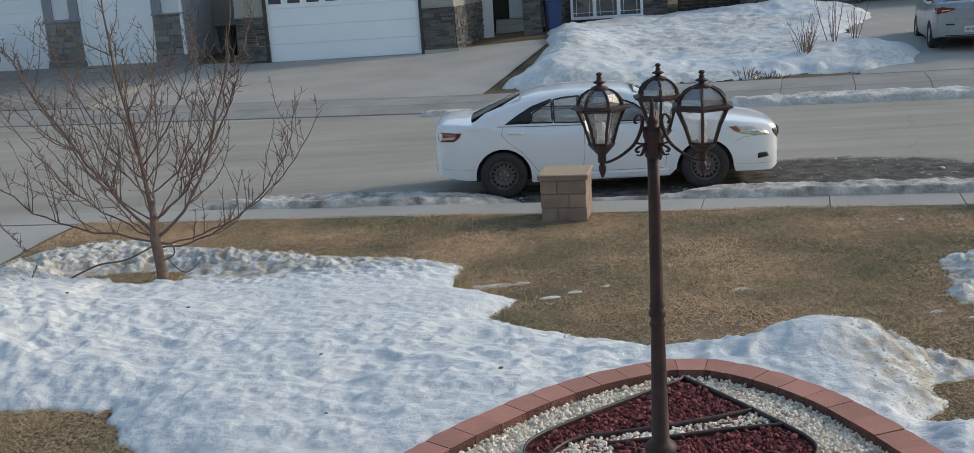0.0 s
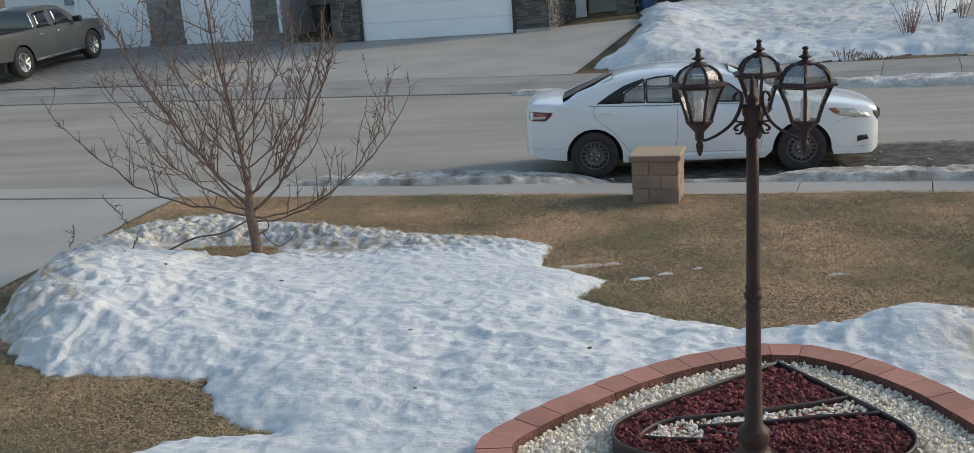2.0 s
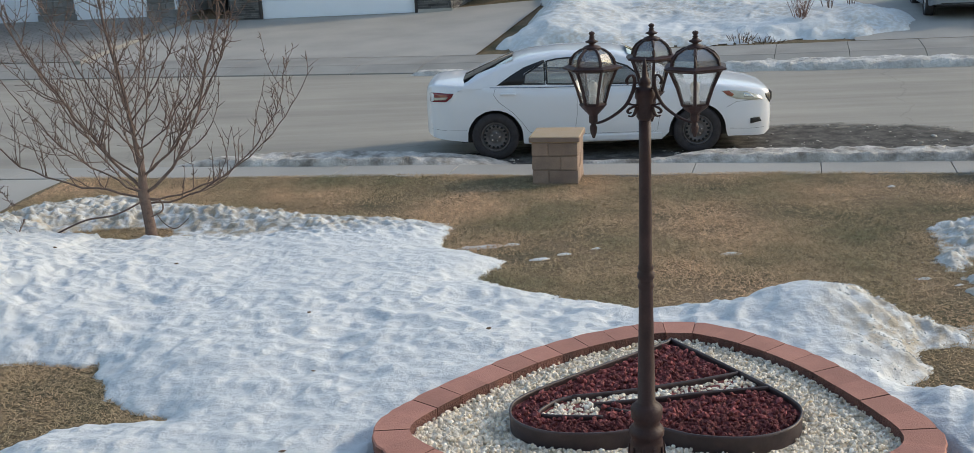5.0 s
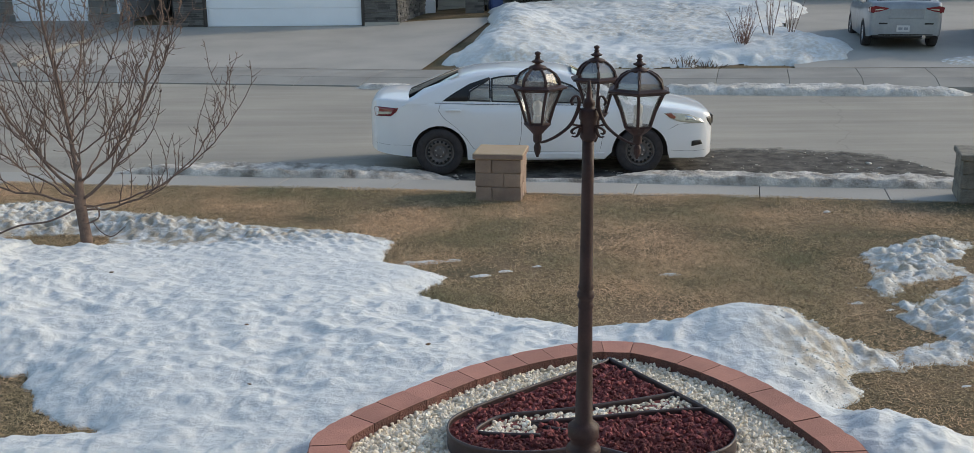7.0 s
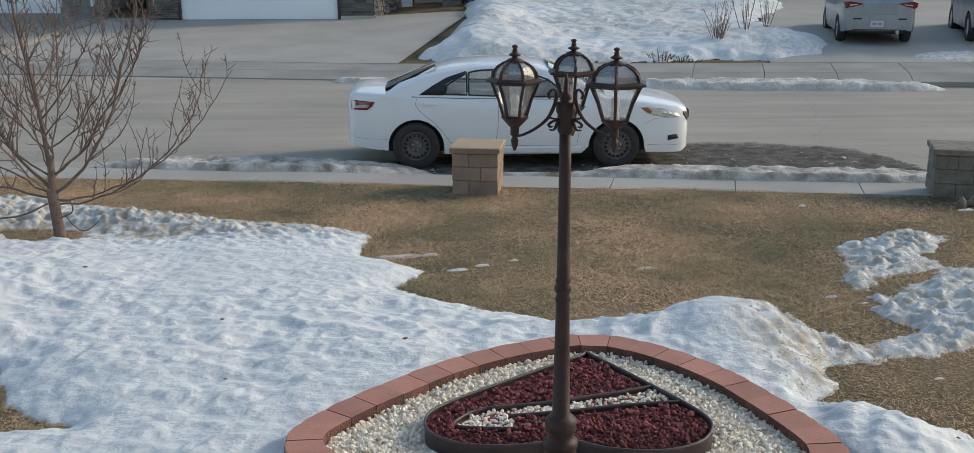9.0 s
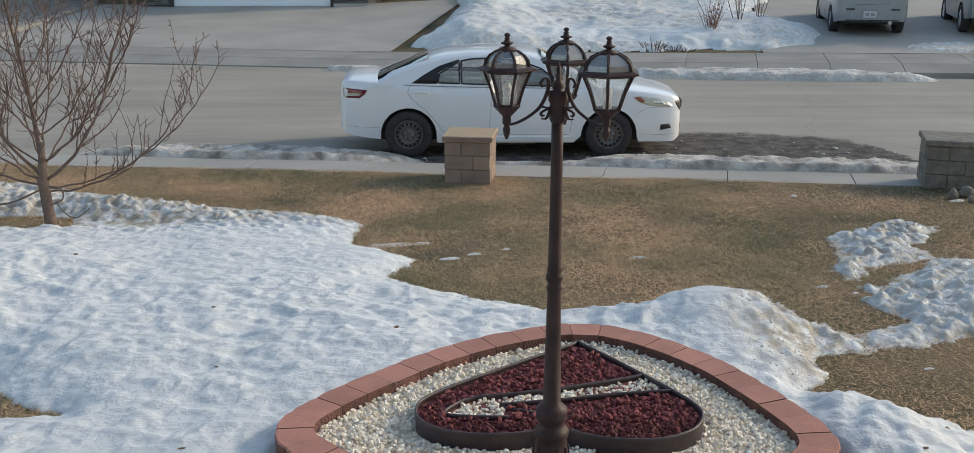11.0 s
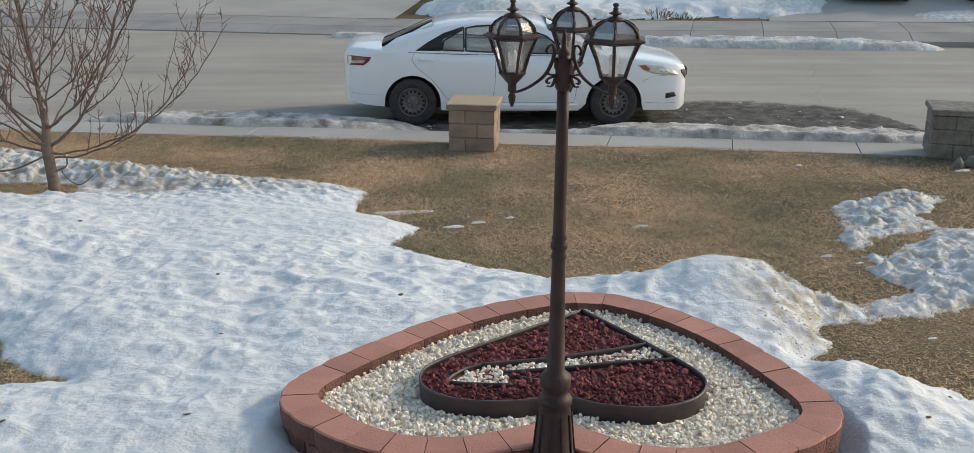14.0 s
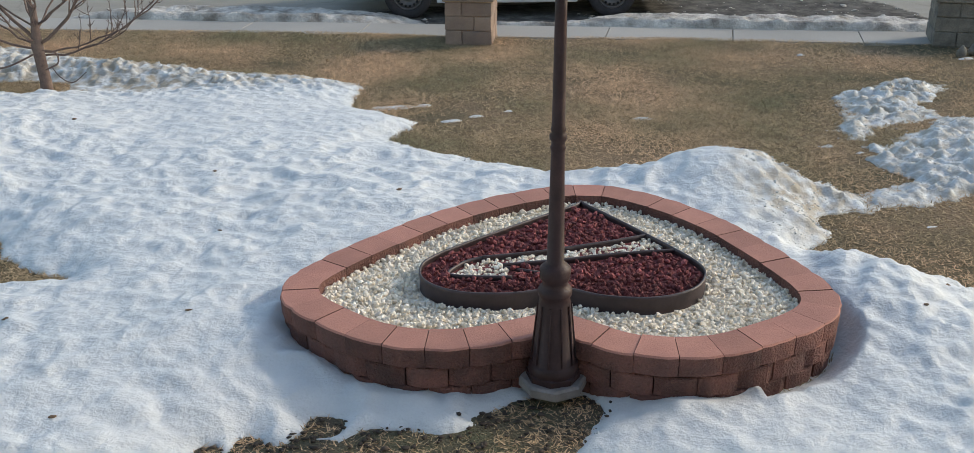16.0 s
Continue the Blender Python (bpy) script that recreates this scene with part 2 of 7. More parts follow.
BIGSTONE = material("grey_cast_stone", (0.25, 0.24, 0.225), 0.9, 0.2, 3, 50, 0.6, color2=(0.17, 0.165, 0.16), randobj=0.2)
ROOF = material("shingle_grey", (0.09, 0.088, 0.085), 0.95, 0.2, 3, 40, 0.4)
BROWNDOOR = material("brown_paint", (0.06, 0.05, 0.045), 0.7, 0.15, 2, 30, 0.1)
FENCEWOOD = material("dark_fence_wood", (0.10, 0.085, 0.075), 0.9, 0.25, 4, 50, 0.3, randobj=0.15)
BINBLUE = material("blue_bin", (0.025, 0.055, 0.17), 0.5, 0.1, 3, 30, 0.1)
BINBLACK = material("black_bin", (0.03, 0.032, 0.035), 0.55, 0.1, 3, 30, 0.1)
PANE = material("window_pane", (0.07, 0.085, 0.10), 0.08, 0.2, 0.8, 5, 0, coat=1.0)
TWIG = material("red_twig", (0.25, 0.135, 0.095), 0.9, 0.2, 10, 50, 0)
LITTER = material("dead_leaf", (0.075, 0.055, 0.04), 0.9, 0.3, 20, 60, 0.3, island=0.4)
DRYPLANT = material("dry_plant", (0.20, 0.13, 0.08), 0.95, 0.25, 10, 50, 0)


# ---- mesh helpers ----
def part(name, bm, mat, parent=None, label="", smooth=False):
    me = bpy.data.meshes.new(name)
    bm.to_mesh(me)
    bm.free()
    me.materials.append(mat)
    if smooth:
        me.shade_smooth()
    ob = new(name, me)
    ob.parent = parent
    if label:
        ob["label"] = label
    return ob


def mesh_part(name, verts, faces, mat, parent=None, label="", smooth=False):
    me = bpy.data.meshes.new(name)
    me.from_pydata(verts, [], faces)
    me.update()
    me.materials.append(mat)
    if smooth:
        me.shade_smooth()
    ob = new(name, me)
    ob.parent = parent
    if label:
        ob["label"] = label
    return ob


def thing(name, x, y, z, label, category, rz=0, group="", kind=""):
    ob = new(name)
    ob.empty_display_size = 0.1
    ob.matrix_world = pose(x, y, z, 0, 0, rz)
    return tagged(ob, label, category, group, kind)


def box(bm, x0, x1, y0, y1, z0, z1, bevel=0.0):
    made = bmesh.ops.create_cube(bm, size=1)["verts"]
    bmesh.ops.scale(bm, vec=(x1 - x0, y1 - y0, z1 - z0), verts=made)
    bmesh.ops.translate(bm, vec=((x0 + x1) / 2, (y0 + y1) / 2, (z0 + z1) / 2), verts=made)
    if bevel:
        edges = list({e for v in made for e in v.link_edges})
        bmesh.ops.bevel(bm, geom=edges, offset=bevel, segments=1, affect="EDGES", clamp_overlap=True)
    return bm


def boxed(x0, x1, y0, y1, z0, z1, bevel=0.0):
    return box(bmesh.new(), x0, x1, y0, y1, z0, z1, bevel)


def lathe(bm, profile, sides=16, cx=0.0, cy=0.0):
    """A turned shape from (radius, height) pairs."""
    rings = []
    for r, z in profile:
        rings.append([bm.verts.new((cx + r * math.cos(2 * math.pi * i / sides), cy + r * math.sin(2 * math.pi * i / sides), z)) for i in range(sides)])
    for a, b in zip(rings, rings[1:]):
        for i in range(sides):
            bm.faces.new((a[i], a[(i + 1) % sides], b[(i + 1) % sides], b[i]))
    bm.faces.new(rings[0][::-1])
    bm.faces.new(rings[-1])
    return bm


def tube(bm, points, radii, sides=6):
    """A bent rod through the points."""
    pts = [Vector(p) for p in points]
    rings = []
    for i, p in enumerate(pts):
        way = (pts[min(i + 1, len(pts) - 1)] - pts[max(i - 1, 0)]).normalized()
        side = way.cross(Vector((0.31, 0.17, 0.93)) if abs(way.z) < 0.9 else Vector((1, 0.2, 0))).normalized()
        up = side.cross(way)
        r = radii[i] if isinstance(radii, (list, tuple)) else radii
        rings.append([bm.verts.new(p + r * (math.cos(2 * math.pi * k / sides) * side + math.sin(2 * math.pi * k / sides) * up)) for k in range(sides)])
    for a, b in zip(rings, rings[1:]):
        for k in range(sides):
            bm.faces.new((a[k], a[(k + 1) % sides], b[(k + 1) % sides], b[k]))
    bm.faces.new(rings[0][::-1])
    bm.faces.new(rings[-1])
    return bm


def catmull(points, closed=False, steps=12):
    p = [Vector(q) for q in points]
    n = len(p)
    out = []
    for i in range(n if closed else n - 1):
        a, b, c, e = (p[(i - 1) % n], p[i], p[(i + 1) % n], p[(i + 2) % n]) if closed else (p[max(i - 1, 0)], p[i], p[i + 1], p[min(i + 2, n - 1)])
        for k in range(steps):
            t = k / steps
            out.append(0.5 * ((2 * b) + (c - a) * t + (2 * a - 5 * b + 4 * c - e) * t * t + (3 * b - a - 3 * c + e) * t ** 3))
    if not closed:
        out.append(p[-1])
    return out

# ---- ground ----
def lawn_edge(x):
    """y of the lawn's edge at the near pavement."""
    return 12.31 - 0.127 * x


def lawn_z(x, y):
    return 0.145 + 0.0275 * (lawn_edge(x) - y) + 0.012 * np.sin(1.3 * x + 0.4) * np.sin(0.9 * y)


def far_kerb(x):
    """y of the gutter line at the far pavement."""
    return np.interp(x, [-60, -12, -1.2, 5.6, 20, 60], [33.6, 24.95, 23.0, 21.85, 20.6, 18.0])


def far_back(x):
    return np.interp(x, [-60, -12.9, -1.1, 6.1, 20, 60], [36.0, 27.1, 24.8, 23.95, 22.9, 20.3])


def far_z(x):
    return np.interp(x, [-60, -2, 8, 60], [0.15, 0.15, 0.24, 0.3])


RNG = np.random.RandomState(4)
WAVES = [(RNG.uniform(-1, 1, 2), RNG.uniform(0, 6.28)) for _ in range(60)]


def ripple(x, y, scale, first=0, count=12):
    """Smooth noise from summed waves, about -1 to 1, with wavelength of about scale metres."""
    total = 0
    for k, ph in WAVES[first:first + count]:
        k = k / np.hypot(*k) * (6.28 / scale) * (0.7 + 0.6 * (ph / 6.28))
        total = total + np.sin(k[0] * x + k[1] * y + ph + 0.8 * np.sin(0.6 * k[1] * x - 0.6 * k[0] * y))
    return total / count ** 0.5 / 1.4


def rough(x, y, scale, cells=7):
    """Irregular value noise on a lattice."""
    u, v = x / scale, y / scale
    i, j = np.floor(u).astype(int), np.floor(v).astype(int)
    f, g = u - i, v - j
    f, g = f * f * (3 - 2 * f), g * g * (3 - 2 * g)
    rnd = lambda a, b: (np.sin(a * 127.1 + b * 311.7 + cells) * 43758.5453) % 1.0
    return (rnd(i, j) * (1 - f) + rnd(i + 1, j) * f) * (1 - g) + (rnd(i, j + 1) * (1 - f) + rnd(i + 1, j + 1) * f) * g


def fbm(x, y, scale, octaves=4, gain=0.5, seed=7):
    total, amp, norm = 0, 1.0, 0
    for o in range(octaves):
        a = 0.6 + 1.1 * o
        total = total + amp * rough(x * math.cos(a) - y * math.sin(a), x * math.sin(a) + y * math.cos(a), scale / 2 ** o, seed + o)
        norm, amp = norm + amp, amp * gain
    return total / norm * 2 - 1


def inside(x, y, poly):
    """Signed distance to a closed outline, positive inside."""
    best, odd = np.full(x.shape, 1e9), np.zeros(x.shape, bool)
    for (ax, ay), (bx, by) in zip(poly, poly[1:] + poly[:1]):
        ex, ey = bx - ax, by - ay
        t = np.clip(((x - ax) * ex + (y - ay) * ey) / (ex * ex + ey * ey), 0, 1)
        best = np.minimum(best, np.hypot(x - ax - t * ex, y - ay - t * ey))
        odd ^= ((ay > y) != (by > y)) & (x < ax + (y - ay) / (ey if ey else 1e-9) * ex)
    return np.where(odd, best, -best)


def sheet(name, xs, ys, height, mat, keep=None, parent=None):
    """A ground mesh over a lattice; height(x, y) gives z and keep its mask."""
    gx, gy = np.meshgrid(xs, ys)
    gz = height(gx, gy)
    ok = np.ones(gx.shape, bool) if keep is None else keep(gx, gy)
    nx = len(xs)
    quad = ok[:-1, :-1] | ok[1:, :-1] | ok[:-1, 1:] | ok[1:, 1:]
    i = np.arange(gx.size).reshape(gx.shape)
    q = np.stack([i[:-1, :-1], i[:-1, 1:], i[1:, 1:], i[1:, :-1]], -1)[quad]
    used = np.unique(q)
    back = np.full(gx.size, -1)
    back[used] = np.arange(len(used))
    co = np.stack([gx, gy, gz], -1).reshape(-1, 3)[used]
    q = back[q]
    me = bpy.data.meshes.new(name)
    me.vertices.add(len(co))
    me.vertices.foreach_set("co", co.ravel())
    me.loops.add(q.size)
    me.loops.foreach_set("vertex_index", q.ravel())
    me.polygons.add(len(q))
    me.polygons.foreach_set("loop_start", np.arange(0, q.size, 4))
    me.update(calc_edges=True)
    me.materials.append(mat)
    me.shade_smooth()
    ob = new(name, me)
    ob.parent = parent
    return ob


tagged(sheet("ground", np.linspace(-900, 900, 40), np.linspace(-400, 1600, 40), lambda x, y: np.full(x.shape, -0.12), LAWN), "flat ground reaching the horizon", "ground", kind="structure")
tagged(sheet("road", np.linspace(-60, 60, 121), np.linspace(9, 36, 55), lambda x, y: 0.02 * np.sin(np.clip((y - 13) / 10, 0, 1) * math.pi) - 0.01,
             ASPHALT), "sandy dry asphalt residential street", "road", kind="structure")
tagged(sheet("lawn", np.arange(-5.8, 14, 0.12), np.arange(-3.0, 14.4, 0.12),
             lambda x, y: np.where(y > lawn_edge(x), 0.08, lawn_z(x, y)) + 0.01 * fbm(x, y, 0.5), LAWN, lambda x, y: y < lawn_edge(x) + 0.1),
       "brown dormant front lawn with thawing patches", "lawn", kind="structure")


def slab_row(name, label, x_from, x_to, width, near, far, z, drop, mat, thick=0.25):
    """A concrete pavement of separate slabs that follow two edges, with open joints."""
    base = thing(name, 0, 0, 0, label, "pavement", kind="structure")
    x = x_from
    while x < x_to:
        a, b = x + 0.005, x + width - 0.005
        c = []
        for px in (a, b):
            n, f = near(px), far(px)
            lean = -0.24
            c += [(px, n), (px - lean * (f - n), f)]
        zz = [z(p[0]) for p in c]
        dn = drop
        verts = [(c[0][0], c[0][1], zz[0] - dn), (c[2][0], c[2][1], zz[2] - dn), (c[3][0], c[3][1], zz[3]), (c[1][0], c[1][1], zz[1])]
        bm = bmesh.new()
        top = [bm.verts.new(v) for v in verts]
        low = [bm.verts.new((v[0], v[1], v[2] - thick)) for v in verts]
        bm.faces.new(top)
        for k in range(4):
            bm.faces.new((low[k], low[(k + 1) % 4], top[(k + 1) % 4], top[k]))
        bmesh.ops.bevel(bm, geom=[e for e in bm.edges if e.verts[0] in top and e.verts[1] in top], offset=0.004, segments=1, affect="EDGES")
        part("slab", bm, mat, base)
        x += width
    return base


slab_row("pavement_near", "grey concrete pavement slabs along the lawn", -14.2, 16, 1.5, lambda x: lawn_edge(x) + 0.01, lambda x: lawn_edge(x) + 0.62, lambda x: 0.14, 0.0, CONCRETE)
slab_row("kerb_near", "rolled concrete kerb beside the near pavement", -13.5, 16, 3.0, lambda x: lawn_edge(x) + 1.02, lambda x: lawn_edge(x) + 0.63, lambda x: 0.13, 0.1, KERB)
slab_row("pavement_far", "concrete pavement slabs across the street", -41.59, 40, 1.52, lambda x: far_kerb(x) + 0.62, lambda x: far_back(x), lambda x: far_z(x), 0.02, KERB)
slab_row("kerb_far", "rolled concrete kerb across the street", -41.74, 40, 1.52, lambda x: far_kerb(x), lambda x: far_kerb(x) + 0.61, lambda x: far_z(x) - 0.022, 0.11, KERB)

# near driveway beside the lawn
bm = bmesh.new()
for y0, y1 in ((-2.0, 2.9), (2.92, 7.9), (7.92, 12.95)):
    vs = [(-14, y0, 0.15 + 0.012 * (13 - y0)), (-5.75, y0, 0.15 + 0.012 * (13 - y0)), (-5.75, y1, 0.15 + 0.012 * (13 - y1)), (-14, y1 + 0.9 * (y1 > 10), 0.15 + 0.012 * (13 - y1))]
    top, low = [bm.verts.new(v) for v in vs], [bm.verts.new((v[0], v[1], v[2] - 0.25)) for v in vs]
    bm.faces.new(top)
    for k in range(4):
        bm.faces.new((low[k], low[(k + 1) % 4], top[(k + 1) % 4], top[k]))
tagged(part("driveway_near", bm, CONCRETE), "pale concrete driveway slab beside the lawn", "driveway", kind="structure")


# far ground: yards and driveways rising to the houses
def yard_z(x, y):
    b = far_back(x)
    up = np.clip((y - b) / np.maximum(34.5 - b, 1), 0, 1.15)
    up = np.where(x < -11.25, np.maximum(up, 0) ** 0.6, up)
    ramp = 0.14 * np.clip((y - b) / 1.7, 0, 1) * np.clip((x - 8) / 1.5, 0, 1)
    return far_z(x) - 0.01 + ramp + up * np.interp(x, [-40, -11.3, -11.2, -3, 0, 8, 10, 40], [0.45, 0.45, 0.38, 0.36, 0.5, 0.55, 0.38, 0.38])


tagged(sheet("far_yard", np.linspace(-60, 60, 161), np.arange(20, 60, 0.4), lambda x, y: np.where(y < far_back(x) - 0.2, -0.1, yard_z(x, y) - 0.03), LAWN,
             lambda x, y: y > far_back(x) - 0.3), "brown winter yards across the street", "ground", kind="structure")


def drive(name, label, corners, mat, steps=14):
    """A driveway between two edge lines, draped over the rising yard."""
    (ax, ay), (bx, by), (cx, cy), (ex, ey) = corners     # street left, street right, house right, house left
    v, f = [], []
    for j in range(steps + 1):
        t = j / steps
        for i in range(steps + 1):
            s = i / steps
            x = (ax * (1 - s) + bx * s) * (1 - t) + (ex * (1 - s) + cx * s) * t
            y = (ay * (1 - s) + by * s) * (1 - t) + (ey * (1 - s) + cy * s) * t
            if j == 0:
                y = float(far_back(x)) + 0.02
            v.append((x, y, float(yard_z(x, y)) + 0.015))
    n = steps + 1
    f = [(j * n + i, j * n + i + 1, (j + 1) * n + i + 1, (j + 1) * n + i) for j in range(steps) for i in range(steps)]
    return tagged(mesh_part(name, v, f, mat, smooth=True), label, "driveway", kind="structure")


drive("driveway_far_1", "brown paver driveway of the pale house", ((-26, 29), (-11.35, 26.3), (-10.9, 36.2), (-26, 36.2)), PAVER)
drive("driveway_far_2", "smooth grey concrete driveway of the garage house", ((-11.1, 26.3), (-0.95, 24.8), (0.9, 34.4), (-10.6, 34.4)), CONCRETE)
drive("driveway_far_3", "grey concrete driveway with parked cars", ((7.6, 24), (24, 22.6), (27, 42), (12.0, 42)), CONCRETE)
bm = bmesh.new()
edge = [(-11.2, 26.4), (-11.0, 30.5), (-10.75, 34.4)]
for (x0, y0), (x1, y1) in zip(edge, edge[1:]):
    tube(bm, [(x0, y0, float(yard_z(x0, y0)) + 0.03), (x1, y1, float(yard_z(x1, y1)) + 0.03)], 0.09, 6)
tagged(part("drive_border", bm, KERB), "pale concrete border between two driveways", "border", kind="structure")

# dark damp grit along the gutter ahead of the white car
WET_EDGE = lambda x, y: np.minimum(y - lawn_edge(x) - 0.9, np.interp(x, [-3.0, -1.2, 3.4, 4.5, 5.4, 6.25, 6.6, 6.95, 7.6], [0.1, 0.9, 2.6, 2.9, 2.9, 2.6, 2.2, 0.9, -0.3]) + 0.9 - (y - lawn_edge(x)))
wet = tagged(sheet("wet_gutter", np.arange(-3.6, 8.0, 0.035), np.arange(11.3, 15.6, 0.035), lambda x, y: 0.016 + 0.02 * np.sin(np.clip((y - 13) / 10, 0, 1) * math.pi) - 0.01 + 0.004 * fbm(x, y, 0.3), WET,
             lambda x, y: WET_EDGE(x, y) > -0.3),
       "dark wet grit and meltwater in the gutter", "gutter", kind="structure")
co = np.empty(len(wet.data.vertices) * 3)
wet.data.vertices.foreach_get("co", co)
co = co.reshape(-1, 3)
wet.data.attributes.new("wet", "FLOAT", "POINT").data.foreach_set("value", WET_EDGE(co[:, 0], co[:, 1]) + 0.5 * fbm(co[:, 0] * 0.45, co[:, 1], 0.6, 5, 0.7, 17))


# ---- snow ----
MAIN = [(-5.55, 11.1), (-5.1, 11.6), (-4.6, 11.8), (-3.7, 11.3), (-2.2, 10.5), (-1.2, 10.2), (-0.35, 9.8), (-0.45, 9.0), (0.1, 8.4), (-0.05, 7.85), (0.6, 7.3), (1.4, 7.0), (2.0, 7.05), (2.45, 7.2),
        (2.9, 6.9), (3.12, 6.62), (3.4, 6.48), (3.82, 6.68), (3.78, 6.95), (3.74, 7.2), (3.88, 7.45), (3.84, 7.62), (4.12, 7.62), (4.42, 8.0), (4.78, 8.38), (5.2, 8.34), (8.0, 8.9), (8.0, 6.5), (4.25, 6.4), (3.9, 6.22), (3.45, 6.05), (3.05, 6.0),
        (2.95, 5.85), (3.02, 5.72), (2.84, 5.5), (2.75, 5.38), (2.9, 5.25), (3.25, 5.05), (3.5, 4.75), (4.6, 3.8), (6, 2),
        (6, -2.5), (-5.5, -2.5), (-5.5, 3.3), (-2.8, 4.55), (-2.45, 5.0), (-1.85, 5.15), (-2.35, 5.5), (-2.65, 6.1), (-3.9, 6.25), (-4.5, 6.7), (-5.05, 7.4), (-5.45, 8.6), (-5.65, 10.0)]
UPPER = [(4.05, 9.1), (4.25, 9.5), (4.45, 9.36), (4.68, 9.58), (5.0, 9.8), (5.33, 9.6), (5.32, 9.42), (5.1, 9.1), (4.82, 8.85), (4.8, 8.42), (4.42, 8.22), (4.12, 8.1), (3.9, 7.78), (3.78, 7.82), (3.76, 8.1), (3.94, 8.4), (4.04, 8.75)]
BARE = [(-0.55, 3.27), (-0.26, 3.33), (-0.06, 3.28), (0.05, 3.37), (0.16, 3.44), (0.32, 3.4), (0.48, 3.48), (0.66, 3.58), (0.8, 3.68), (0.95, 3.72), (1.14, 3.64), (1.2, 3.56), (1.05, 3.42), (1.0, 3.22), (0.9, 2.9), (-0.3, 2.9)]
THAW = [(-0.13, 3.47, 0.06), (-0.44, 3.34, 0.045), (-0.62, 3.26, 0.05), (-0.22, 3.36, 0.04)]
WELL = [(-4.7, 9.85), (-4.4, 10.1), (-3.8, 10.12), (-3.45, 9.95), (-3.4, 9.65), (-3.7, 9.5), (-4.3, 9.55)]
HEART_O, HEART_TILT = (0.93, 3.76), radians(6.5)
HALF = [(0.0, 2.0), (0.2, 1.975), (0.57, 1.745), (0.88, 1.44), (1.11, 1.1), (1.27, 0.83), (1.375, 0.58), (1.37, 0.38), (1.26, 0.2), (1.05, 0.03), (0.83, -0.1), (0.6, -0.15), (0.38, -0.13), (0.22, -0.07), (0.09, 0.0)]


def heart_world(u, v):
    c, s = math.cos(HEART_TILT), math.sin(HEART_TILT)
    u = u * (1.05 if u < 0 else 1.0)
    return (HEART_O[0] + u * c + v * (s + 0.09), HEART_O[1] - u * s + v * c)


def heart_outline(shrink=0.0, steps=8):
    """The bed's outline in plan, from tip round to tip."""
    pts = HALF + [(0.0, 0.05)] + [(-u, v) for u, v in HALF[:0:-1]]
    curve = catmull([(*heart_world(u, v), 0) for u, v in pts], True, steps)
    if not shrink:
        return curve
    n = len(curve)
    out = []
    for i, p in enumerate(curve):
        t = (curve[(i + 1) % n] - curve[i - 1]).normalized()
        out.append(p + Vector((t.y, -t.x, 0)) * shrink)
    return out


BED = [(p.x, p.y) for p in heart_outline(0.02, 4)]


